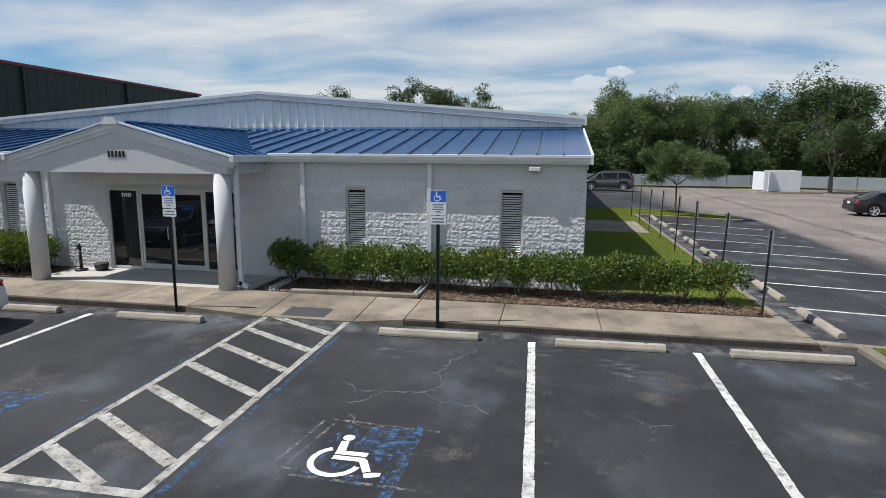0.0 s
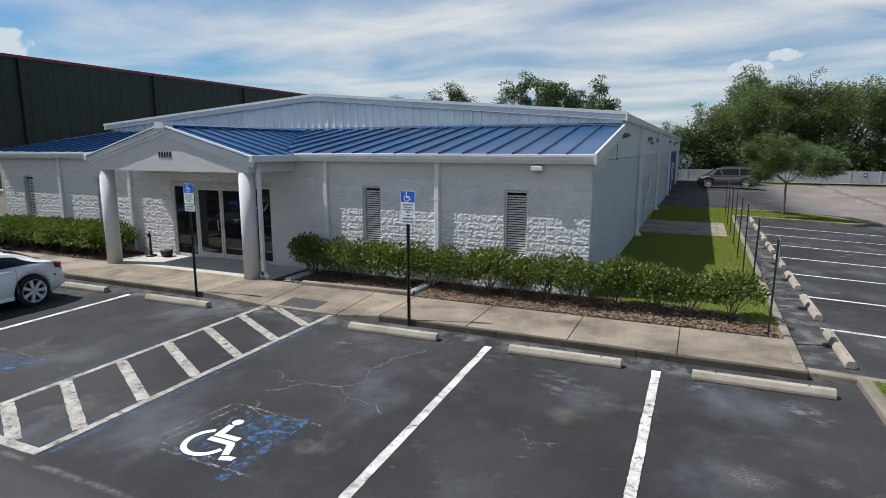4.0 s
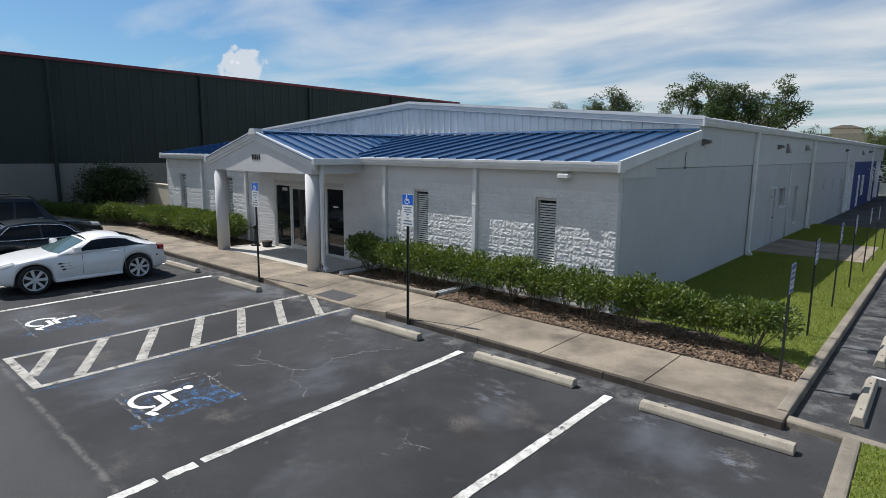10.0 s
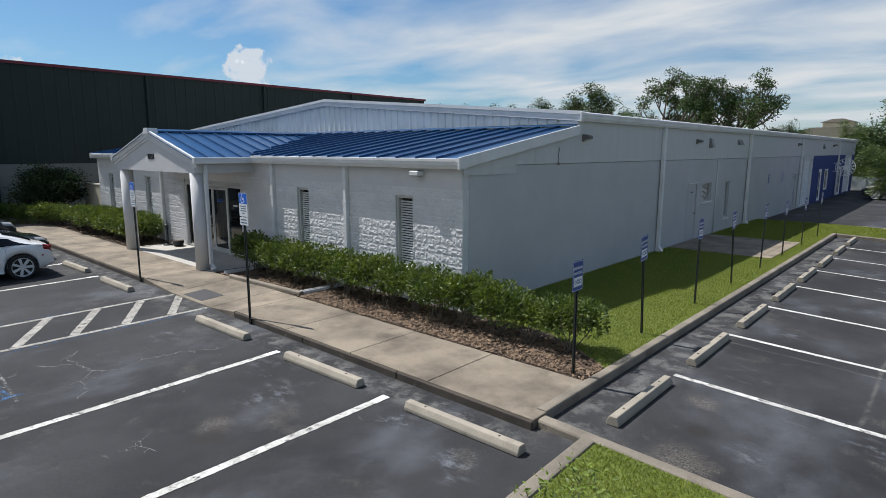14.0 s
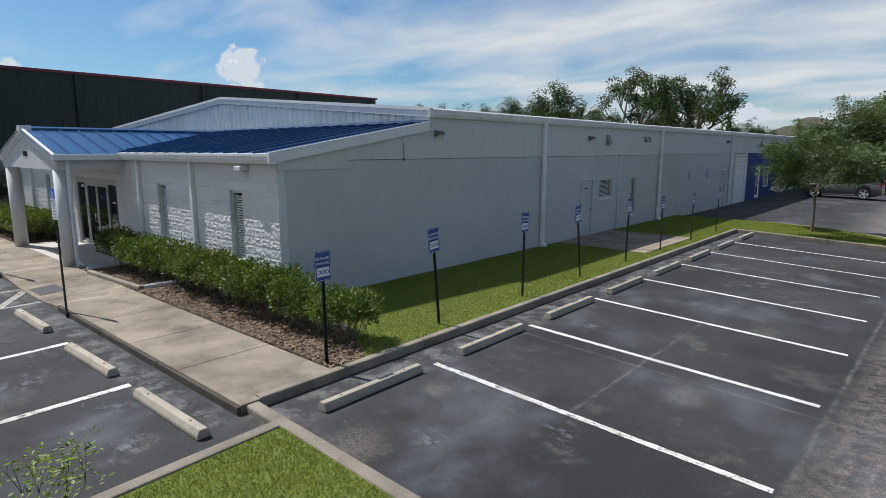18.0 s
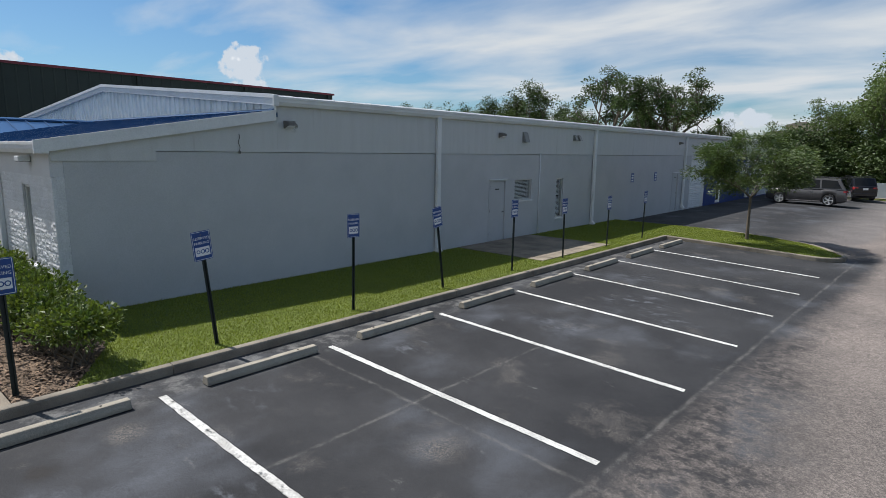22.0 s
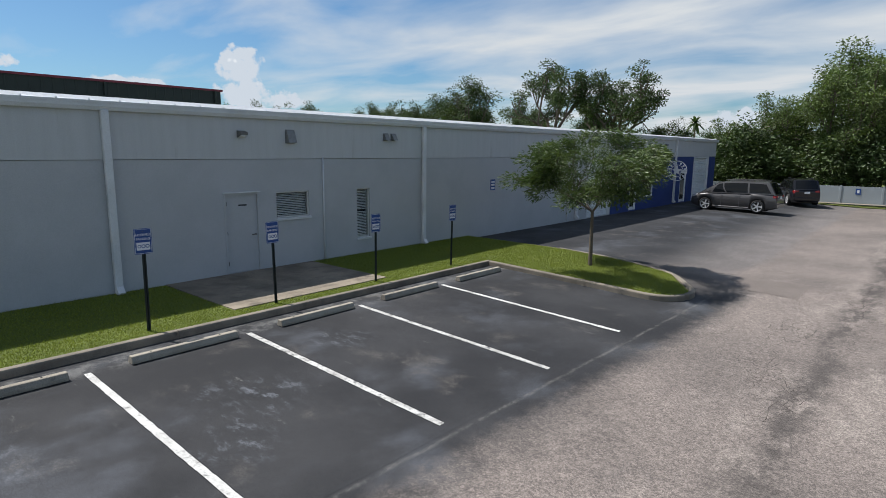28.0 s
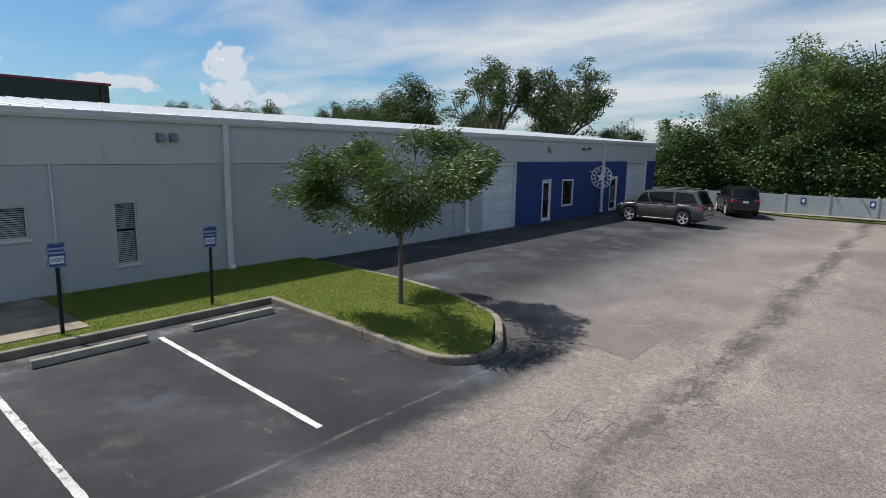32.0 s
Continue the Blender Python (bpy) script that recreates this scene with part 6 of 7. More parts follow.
for k in range(130):
    yy = -40 + 0.61 * k
    if yy < WEND - 0.3:
        part("siding_rib", prism_bm([(WX, yy), (WX + 0.022, yy + 0.03), (WX + 0.022, yy + 0.08), (WX, yy + 0.11)], "z", 2.78, WTOP - 0.02), M_GREEN, big)
low_wall = struct("low_wall", box_bm(-25.9, 13.3, -0.1, -21.68, 13.5, 1.78, 0.01), M_BEIGE, "short pale masonry wall beside the building", "wall")
struct("low_wall_cap", box_bm(-25.93, 13.27, 1.782, -21.68, 13.53, 1.84, 0.01), M_BEIGE, "flat pale coping of the short masonry wall", "wall")
# ---- plants ----
def leaves_mesh(name, spots, size, seed, material, droop=0.0, ratio=0.5, level=0.0, stray=0.75):
    """Small folded leaves at the given spots (place, outward way). Two triangles a side of the fold."""
    rnd = np.random.RandomState(seed)
    n = len(spots)
    p = np.array([s[0] for s in spots], float); out = np.array([s[1] for s in spots], float)
    way = out + rnd.normal(0, stray, (n, 3)); way[:, 2] = way[:, 2] * (1 - level) - droop
    way /= np.linalg.norm(way, axis=1)[:, None] + 1e-9
    side = np.cross(way, rnd.normal(0, 1, (n, 3)) * (1 - 0.6 * level) + np.array([0, 0, 1.6 * level])); side /= np.linalg.norm(side, axis=1)[:, None] + 1e-9
    up = np.cross(side, way)
    L = size * rnd.uniform(0.6, 1.25, (n, 1)); W = L * ratio * rnd.uniform(0.8, 1.2, (n, 1))
    a = p; b = p + way * L * 0.5 + side * W * 0.5 + up * W * 0.18; c = p + way * L; d = p + way * L * 0.5 - side * W * 0.5 + up * W * 0.18
    v = np.stack([a, b, c, d], 1).reshape(-1, 3)
    me = bpy.data.meshes.new(name)
    idx = np.arange(n)[:, None] * 4
    faces = np.concatenate([idx + [0, 1, 2], idx + [0, 2, 3]], 1).reshape(-1, 3)
    me.from_pydata(v.tolist(), [], faces.tolist())
    me.materials.append(material)
    return me


def bush_meshes(seed, w, d, h, count):
    rnd = random.Random(seed)
    spots = []
    lumps = [(rnd.uniform(-w / 2, w / 2) * 0.72, rnd.uniform(-d / 2, d / 2) * 0.62, h * rnd.uniform(0.55, 0.84), rnd.uniform(0.17, 0.30)) for _ in range(16)]
    while len(spots) < count:
        cx, cy, cz, r = lumps[rnd.randrange(16)]
        v = Vector((rnd.gauss(0, 1), rnd.gauss(0, 1), rnd.gauss(0, 1))).normalized()
        k = rnd.uniform(0.55, 1.0) ** 0.5
        p = Vector((cx, cy, cz)) + Vector((v.x * r * 1.1, v.y * r * 1.1, v.z * r * 0.9)) * k
        if p.z < h * 0.22 or (p.z < h * 0.45 and rnd.random() < 0.55) or p.z > h * 1.08:
            continue
        spots.append((p, v + Vector((0, 0, 0.35))))
    leaf = leaves_mesh("leaves", spots, 0.085, seed, M_LEAF, 0.0, 0.5)
    bm = bmesh.new()
    for k in range(9):
        a = Vector((rnd.uniform(-0.14, 0.14), rnd.uniform(-0.12, 0.12), 0))
        b = Vector((rnd.uniform(-w / 2, w / 2) * 0.6, rnd.uniform(-d / 2, d / 2) * 0.6, h * rnd.uniform(0.35, 0.6)))
        c = b + Vector((rnd.uniform(-0.1, 0.1), rnd.uniform(-0.1, 0.1), h * 0.25))
        add_tube(bm, a, b, 0.012, 0.008, n=5, cap=False); add_tube(bm, b, c, 0.008, 0.004, n=5, cap=False)
    return leaf, mesh_of("stems", bm, M_BARK)


BUSHES = [bush_meshes(500 + k, 1.05, 0.85, 0.90, 2700) for k in range(4)]


def bush(x, y, z, turn, scale, n, name="hedge_shrub", label="leafy green hedge shrub in bark mulch"):
    t = thing(name, label, "shrub", "hedge shrubs along the wall", (x, y, z), turn)
    leaf, stems = BUSHES[n % 4]
    for nm, me in (("foliage", leaf), ("stem", stems)):
        part(nm, me, None, t).scale = (scale, scale, scale)


rnd = random.Random(5)
x = -7.35
while x < 3.1:
    bush(x, 12.0 + rnd.uniform(-0.08, 0.1), 0.12, rnd.uniform(0, 360), rnd.uniform(0.92, 1.08) * (1.08 if x < -6.5 else 1.0), rnd.randrange(4))
    x += rnd.uniform(0.66, 0.8)
x = -21.6
while x < -14.3:
    for yy in (11.58, 12.12):
        bush(x + rnd.uniform(-0.15, 0.15), yy + rnd.uniform(-0.06, 0.06), 0.06, rnd.uniform(0, 360), rnd.uniform(1.02, 1.14), rnd.randrange(4))
    x += rnd.uniform(0.62, 0.74)
for k in range(9):
    bush(-22.75 - 0.56 * k, 11.35 - 0.29 * k, 0.0, rnd.uniform(0, 360), rnd.uniform(1.0, 1.15), rnd.randrange(4), label="leafy green hedge shrub at the bend of the walk")


def branch_skeleton(rnd, start, way, length, radius, depth, tubes, tips, spread=0.7, lift=0.15):
    """Limbs that bend and split; collects tapered pieces and the tips that carry leaves."""
    p = Vector(start)
    d = Vector(way).normalized()
    steps = 3
    for k in range(steps):
        q = p + d * (length / steps)
        r0, r1 = radius * (1 - 0.25 * k / steps), radius * (1 - 0.25 * (k + 1) / steps)
        tubes.append((p, q, r0, r1))
        p = q
        d = (d + Vector((rnd.gauss(0, 0.13), rnd.gauss(0, 0.13), rnd.gauss(0, 0.06) + lift * 0.1))).normalized()
        if depth <= 2:
            tips.append((p.copy(), d.copy()))
    if depth == 0:
        tips.append((p.copy(), d.copy()))
        return
    for k in range(rnd.choice((2, 3, 3))):
        nd = (d + Vector((rnd.gauss(0, spread), rnd.gauss(0, spread), rnd.gauss(lift, spread * 0.5)))).normalized()
        branch_skeleton(rnd, p, nd, length * rnd.uniform(0.6, 0.85), radius * 0.6, depth - 1, tubes, tips, spread, lift)


def tree_meshes(seed, height, trunk, radius, crown, leaf, count, material, depth=4, spread=0.7, droop=0.2, ball=0.9, ratio=0.5, least=0.012, clumps=90, level=0.5, radial=0.0, flatten=0.7, stray=0.75):
    """Wood and leaves of a tree: limbs that split, and leaves set on clumps round some of their tips."""
    rnd = random.Random(seed)
    tubes, tips = [], []
    top = Vector((rnd.uniform(-0.1, 0.1), rnd.uniform(-0.1, 0.1), trunk))
    tubes.append((Vector((0, 0, -0.1)), top * 0.5, radius * 1.25, radius)); tubes.append((top * 0.5, top, radius, radius * 0.85))
    for k in range(5):
        a = 2 * math.pi * k / 5 + rnd.uniform(-0.4, 0.4)
        w = Vector((math.cos(a), math.sin(a), rnd.uniform(0.4, 1.3)))
        branch_skeleton(rnd, top, w, (height - trunk) * 0.34, radius * 0.6, depth - 1, tubes, tips, spread)
    # bring the tips into the wanted crown
    hi = max(t[0].z for t in tips); wide = max(math.hypot(t[0].x, t[0].y) for t in tips)
    sz, sx = (height * 0.96 - trunk) / max(0.1, hi - trunk), crown / wide
    def fit(p):
        if p.z <= trunk:
            return p
        return Vector((p.x * sx, p.y * sx, trunk + (p.z - trunk) * sz))
    bm = bmesh.new()
    for p, q, r0, r1 in tubes:
        add_tube(bm, fit(p), fit(q), max(r0, least), max(r1, least * 0.8), n=7 if r0 > 0.05 else 4, cap=False)
    wood = mesh_of("limbs", bm, M_BARK)
    tips = [(fit(p), d) for p, d in tips]
    rnd.shuffle(tips)
    heads = []
    for p, d in tips[:clumps]:
        r = rnd.uniform(0.45, 1.0) * ball
        o = Vector((rnd.gauss(0, 1), rnd.gauss(0, 1), rnd.gauss(0, 0.7))).normalized() * r * 0.4
        heads.append((p + o, r))
    weight = [r * r for _, r in heads]
    spots = []
    for p, r in rnd.choices(heads, weights=weight, k=count):
        v = Vector((rnd.gauss(0, 1), rnd.gauss(0, 1), rnd.gauss(0.25, 1))).normalized()
        k = rnd.uniform(0.45, 1.05) if rnd.random() < 0.8 else rnd.uniform(1.0, 1.3)
        q = p + Vector((v.x, v.y, v.z * flatten)) * r * k
        away = Vector((q.x, q.y, 0)).normalized() * radial
        spots.append((q, v + away + Vector((0, 0, 0.2))))
    return wood, leaves_mesh("crown", spots, leaf, seed, material, droop, ratio, level, stray)


def tree(x, y, z, meshes, turn=0.0, scale=1.0, label="", group="", name="tree", stretch=1.0):
    t = thing(name, label, "tree", group, (x, y, z), turn)
    for nm, me in zip(("trunk", "crown"), meshes):
        part(nm, me, None, t).scale = (scale * stretch, scale * stretch, scale)
    return t


ISLAND = tree_meshes(11, 4.10, 1.62, 0.055, 2.50, 0.135, 30000, M_LEAFT, depth=4, spread=0.8, droop=0.35, ball=0.42, ratio=0.26, clumps=230, level=0.35, radial=1.1, flatten=0.6, stray=0.45)
tree(5.96, 33.81, 0.04, ISLAND, 40, 1.0, "young small-leaved tree with a spreading crown on the lawn")
LACY = [tree_meshes(31 + k, 12.6, 4.5, 0.30, 4.9, 0.25, 11000, M_LEAFF, depth=4, spread=0.85, droop=0.1, ball=0.95, clumps=80, least=0.045) for k in range(2)]
FULL = [tree_meshes(41 + k, 12.5, 3.2, 0.26, 4.2, 0.27, 15000, M_LEAFF, depth=4, spread=0.75, droop=0.15, ball=1.25, clumps=130, least=0.04) for k in range(4)]
WILLOW = [tree_meshes(61 + k, 12.5, 2.4, 0.24, 4.0, 0.27, 15000, M_LEAFF2, depth=4, spread=0.6, droop=0.5, ball=1.15, ratio=0.42, clumps=150, least=0.04, level=0.3) for k in range(2)]
SHRUB = [tree_meshes(71 + k, 5.0, 0.3, 0.10, 2.6, 0.24, 9000, M_LEAFF, depth=4, spread=0.95, droop=0.2, ball=1.2, clumps=150) for k in range(2)]
DARKSHRUB = tree_meshes(79, 3.0, 0.35, 0.08, 1.35, 0.12, 16000, M_LEAFD, depth=4, spread=0.9, droop=0.2, ball=0.62, clumps=90)
tree(-18.0, 71.5, 0, LACY[0], 20, 1.0, "tall open-crowned tree behind the building", "trees behind the building")
tree(-12.6, 75.0, 0, LACY[1], 100, 0.98, "tall open-crowned tree behind the building", "trees behind the building")
tree(-15.0, 78.0, 0, LACY[1], 260, 0.9, "tall open-crowned tree behind the building", "trees behind the building")
tree(-8.6, 79.0, 0, FULL[2], 200, 0.55, "small round dark tree behind the building", "trees behind the building")
tree(-23.5, 76.0, 0, FULL[3], 290, 0.68, "small round dark tree behind the building", "trees behind the building")
tree(-28.6, 71.5, 0, FULL[0], 10, 0.92, "round dark green tree behind the building", "trees behind the building", stretch=1.12)
tree(-33.0, 76.5, 0, FULL[1], 80, 0.80, "round dark green tree behind the building", "trees behind the building")
for k, (tx, ty, h) in enumerate(((-41, 80, 0.88), (-47, 82, 0.86), (-54, 86, 0.88), (-62, 94, 0.86), (-38, 96, 0.9), (-70, 104, 0.7), (-24, 92, 0.74), (-80, 108, 1.12), (-92, 112, 1.14), (-99, 101, 1.16), (-104, 98, 1.1), (-113, 94, 1.2), (-122, 92, 1.15), (-130, 91, 1.2), (-50, 110, 0.72), (-14, 112, 0.6))):
    tree(tx, ty, 0, FULL[k % 4], 50 * k, h, "round dark green tree in the distance", "distant trees")
tree(-0.6, 72.4, 0, WILLOW[0], 15, 0.50, "drooping light green tree behind the building corner", "trees behind the fence")
for bx_, by_, bs_ in ((-2.6, 70.8, 0.9), (-0.8, 70.2, 0.8), (0.7, 70.4, 0.9)):
    tree(bx_, by_, -0.1, SHRUB[0], 90 * bs_, bs_, "leafy bush growing behind the building corner", "bushes behind the fence", name="bush")
rnd = random.Random(9)
right_rows = [(3.2, 73.0), (7.5, 71.5), (11.5, 73.0), (15.5, 71.0), (20, 72.5), (24.5, 70.5), (29, 71.5), (33.5, 69.0), (38, 70.5), (43, 67.5), (48, 68.5), (54, 65.5),
              (7.0, 80.0), (11.5, 79.5), (17.5, 79.0), (25.5, 78.0), (34, 77.0), (42, 76.0), (51, 75.0), (60, 72), (66, 64), (62, 58)]
for k, (tx, ty) in enumerate(right_rows):
    kind = WILLOW if k in (0, 1, 3, 12) else FULL
    tree(tx, ty, 0, kind[k % len(kind)], 67 * k, rnd.uniform(0.80, 1.12) * (0.97 if tx > 14 else 1.0) * (0.90 if k in (3, 4) else 1.0) if k > 2 else (0.66, 0.84, 0.90)[k], "tall leafy green tree behind the fence" if kind is FULL else "tall drooping light green tree behind the fence", "trees behind the fence")
for k in range(26):
    tree(0.5 + 2.3 * k + rnd.uniform(-0.5, 0.5), 71.2 + rnd.uniform(-0.4, 0.8), -0.1, SHRUB[k % 2], 40 * k, rnd.uniform(0.85, 1.3), "leafy bush growing behind the fence", "bushes behind the fence", name="bush")
tree(25.5, 61.0, 0, FULL[3], 30, 0.62, "leafy parking lot tree beside the enclosure", "parking lot trees")
tree(31.5, 60.0, 0, FULL[0], 130, 0.66, "leafy parking lot tree beside the enclosure", "parking lot trees")
tree(-25.5, 11.75, -0.1, DARKSHRUB, 0, 1.0, "dark rounded shrub tree against the warehouse wall", name="bush")
# far palm
palm = thing("palm", "tall palm with a round head of fronds, far off", "tree", at=(-34, 163.5, 0))
part("trunk", tube_bm((0, 0, 0), (0, 0, 10.5), 0.3, 0.22, n=8), M_BARK, palm)
bm = bmesh.new()
for k in range(34):
    a, e = 2.4 * k, 1.25 - 2.0 * (k / 34)
    prev = None
    for j in range(6):
        r = 2.9 * j / 5
        p = Vector((math.cos(a) * r * math.cos(e), math.sin(a) * r * math.cos(e), 10.5 + r * math.sin(e) - 0.13 * r * r))
        s = Vector((-math.sin(a), math.cos(a), 0)) * (0.34 * (1 - abs(j - 2) / 4.5))
        now = [bm.verts.new(p + s), bm.verts.new(p - s)]
        if prev:
            bm.faces.new((prev[0], prev[1], now[1], now[0]))
        prev = now
part("fronds", bm, M_LEAFF, palm)
# twiggy sapling on the corner lawn
SAP = tree_meshes(91, 1.72, 0.30, 0.010, 0.85, 0.055, 900, M_LEAFS, depth=3, spread=0.50, droop=0.0, ball=0.13, ratio=0.5, least=0.003, clumps=150)
tree(5.80, 6.70, 0.0, SAP, 0, 0.76, "sparse twiggy sapling on the corner lawn", name="sapling", stretch=1.35)


# ---- grass blades and bark chips ----
def inside(px, py, poly):
    c = False
    for (xa, ya), (xb, yb) in zip(poly, poly[1:] + poly[:1]):
        if (ya > py) != (yb > py) and px < (xb - xa) * (py - ya) / (yb - ya) + xa:
            c = not c
    return c


def blades(name, poly, count, lift, seed, label):
    rs = np.random.RandomState(seed)
    xs, ys = [p[0] for p in poly], [p[1] for p in poly]
    pts = []
    while len(pts) < count:
        px, py = rs.uniform(min(xs), max(xs)), rs.uniform(min(ys), max(ys))
        if inside(px, py, poly) and not (px < 3.04 and 23.88 < py < 28.22):
            pts.append((px, py, lie(px, py) + lift))
    p = np.array(pts)
    n = len(p)
    a = rs.uniform(0, 2 * np.pi, n); h = rs.uniform(0.02, 0.05, n); w = rs.uniform(0.004, 0.0075, n)
    s = np.stack([np.cos(a) * w, np.sin(a) * w, 0 * a], 1)
    t = np.stack([rs.normal(0, 0.022, n), rs.normal(0, 0.022, n), h], 1)
    v = np.stack([p - s, p + s, p + t], 1).reshape(-1, 3)
    me = bpy.data.meshes.new(name)
    me.from_pydata(v.tolist(), [], np.arange(3 * n).reshape(-1, 3).tolist())
    me.materials.append(M_BLADE)
    tagged(part(name, me, None), label, "grass", kind="stuff")


blades("grass", SIDE_LAWN, 260000, 0.11, 3, "short green grass blades of the side lawn")
blades("grass", [(4.43, 9.57), (10.5, 9.52), (10.5, 5.0), (4.56, 5.0)], 120000, 0.08, 4, "short green grass blades of the corner lawn")


def chips(poly, count, seed):
    rs = random.Random(seed)
    xs, ys = [p[0] for p in poly], [p[1] for p in poly]
    v, f = [], []
    while len(f) < count * 2:
        px, py = rs.uniform(min(xs), max(xs)), rs.uniform(min(ys), max(ys))
        if not inside(px, py, poly):
            continue
        a, l, w = rs.uniform(0, 6.28), rs.uniform(0.015, 0.04), rs.uniform(0.006, 0.016)
        d, s = Vector((math.cos(a), math.sin(a), rs.uniform(-0.5, 0.5))) * l, Vector((-math.sin(a), math.cos(a), rs.uniform(-0.4, 0.4))) * w
        c = Vector((px, py, 0.13 + rs.uniform(0, 0.018)))
        b = len(v)
        v += [tuple(c - d - s), tuple(c + d - s), tuple(c + d + s), tuple(c - d + s)]
        f += [(b, b + 1, b + 2), (b, b + 2, b + 3)]
    me = bpy.data.meshes.new("bark_chips")
    me.from_pydata(v, [], f)
    me.materials.append(M_LITTER)
    tagged(part("bark_chips", me, None), "loose brown bark chips in the flower bed", "mulch", kind="stuff")


chips([(-7.9, 11.1), (3.44, 11.1), (3.44, 11.76), (2.4, 12.4), (-7.9, 12.6)], 14000, 6)
chips([(-22, 11.1), (-14.05, 11.1), (-14.05, 12.5), (-22, 12.5)], 3000, 7)

# ---- far side: fence, enclosure, house ----
fence = thing("fence", "pale precast fence panels along the rear boundary", "fence")
for k in range(34):
    xx = -14 + 2.44 * k
    yy = 67.4 if xx < 24 else 67.4 - (xx - 24) * 0.28
    yn = 67.4 if xx + 2.44 < 24 else 67.4 - (xx + 2.44 - 24) * 0.28
    bm = bmesh.new()
    for a, b in (((xx + 0.06, yy), (xx + 2.38, yn)),):
        v = [bm.verts.new(p) for p in ((a[0], a[1], -0.1), (b[0], b[1], -0.1), (b[0], b[1], 1.20), (a[0], a[1], 1.20), (a[0], a[1] + 0.08, -0.1), (b[0], b[1] + 0.08, -0.1), (b[0], b[1] + 0.08, 1.20), (a[0], a[1] + 0.08, 1.20))]
        for f in ((0, 1, 2, 3), (5, 4, 7, 6), (3, 2, 6, 7), (0, 3, 7, 4), (1, 5, 6, 2)):
            bm.faces.new([v[i] for i in f])
    part("panel", bm, M_FENCE, fence)
    part("post", box_bm(xx - 0.07, yy - 0.04, -0.1, xx + 0.07, yy + 0.12, 1.26, 0.01), M_FENCE, fence)
for xx in (9.0, 12.6, 16.5):
    n = thing("wall_notice", "small blue access sign fixed to the fence", "sign", "fence signs", (xx, 67.39, 0.85))
    part("plate", box_bm(-0.15, -0.012, -0.2, 0.15, -0.002, 0.2), M_SIGNB, n)
    part("symbol_bar", box_bm(-0.07, -0.016, -0.1, 0.07, -0.012, 0.1), M_WHITE, n)
encl = thing("bin_enclosure", "white walled bin enclosure with open gates", "enclosure")
for b in ((20.2, 60.6, 22.7, 60.8), (22.5, 60.8, 22.7, 63.2), (20.2, 63.0, 22.5, 63.2)):
    part("wall", box_bm(b[0], b[1], -0.25, b[2], b[3], 1.9, 0.01), M_ENCL, encl)
for yy in (60.65, 63.15):
    bm = bmesh.new()
    add_box(bm, 0, -0.03, 0.0, 1.05, 0.03, 1.85)
    bmesh.ops.transform(bm, matrix=Matrix.Translation((20.19, yy, -0.1)) @ Matrix.Rotation(radians(232 if yy < 62 else 140), 4, "Z"), verts=bm.verts[:])
    part("gate", bm, M_WHITE, encl, "white metal gate, open")
kerb_run([(18.8, 60.2), (24.0, 60.2), (24.0, 59.0), (19.5, 59.0), (18.8, 60.2)], height=0.13)
struct("fence_strip", sheet_bm([(-1, 66.42), (48, 66.42), (48, 67.4), (-1, 67.4)], 0.02), M_KERB, "narrow dull concrete strip below the fence", "kerb")
house = thing("house", "large beige house with a low tiled roof and a cupola", "house", at=(-13.8, 148.0, 0))
part("wall", box_bm(-8.5, 0, 0, 8.0, 12, 6.6), M_BEIGE, house)
part("roof", prism_bm([(-9.3, 6.5), (8.8, 6.5), (4.0, 8.3), (-4.4, 8.3)], "y", -0.8, 12.8), M_TILE, house)
part("cupola", box_bm(-2.8, 2.0, 8.0, 2.8, 6.6, 9.4, 0.08), M_BEIGE, house)
part("cupola_roof", prism_bm([(-3.2, 9.4), (3.2, 9.4), (0.9, 10.1), (-0.9, 10.1)], "y", 1.6, 7.0), M_TILE, house)


# ---- cars ----
def car_paint(name, base, metal=0.0):
    m = bpy.data.materials.new(name); m.use_nodes = True
    n, l = m.node_tree.nodes, m.node_tree.links
    b = n["Principled BSDF"]
    b.inputs["Roughness"].default_value, b.inputs["Metallic"].default_value, b.inputs["Coat Weight"].default_value = 0.35, metal, 0.8
    b.inputs["Coat Roughness"].default_value = 0.04
    b.inputs["Specular IOR Level"].default_value = 0.5 if sum(base) > 0.2 else 0.15
    g = n.new("ShaderNodeNewGeometry"); no = n.new("ShaderNodeTexNoise"); no.inputs["Scale"].default_value = 2.5
    l.new(g.outputs["Position"], no.inputs["Vector"])
    mx = n.new("ShaderNodeMix"); mx.data_type = "RGBA"
    mx.inputs["A"].default_value, mx.inputs["B"].default_value = (*base, 1), (*[c * 0.93 for c in base], 1)
    l.new(no.outputs["Fac"], mx.inputs["Factor"]); l.new(mx.outputs["Result"], b.inputs["Base Color"])
    return m


M_CAR_WHITE, M_CAR_GREY = car_paint("white_car_paint", (0.80, 0.80, 0.79)), car_paint("grey_car_paint", (0.085, 0.080, 0.080), 0.35)
M_CAR_BLACK, M_CAR_BLUE = car_paint("black_car_paint", (0.012, 0.012, 0.014)), car_paint("dark_car_paint", (0.012, 0.016, 0.018))
M_TYRE = mat("tyre_rubber", (0.018, 0.018, 0.018), None, 8.0, 60, 0.85)
M_RIM = mat("alloy_rim", (0.66, 0.67, 0.68), None, 8.0, 60, 0.35, metal=0.25, fine_amount=0.04)
M_CHROME = mat("chrome_trim", (0.7, 0.7, 0.7), None, 8.0, 60, 0.15, metal=1.0, fine_amount=0.02)
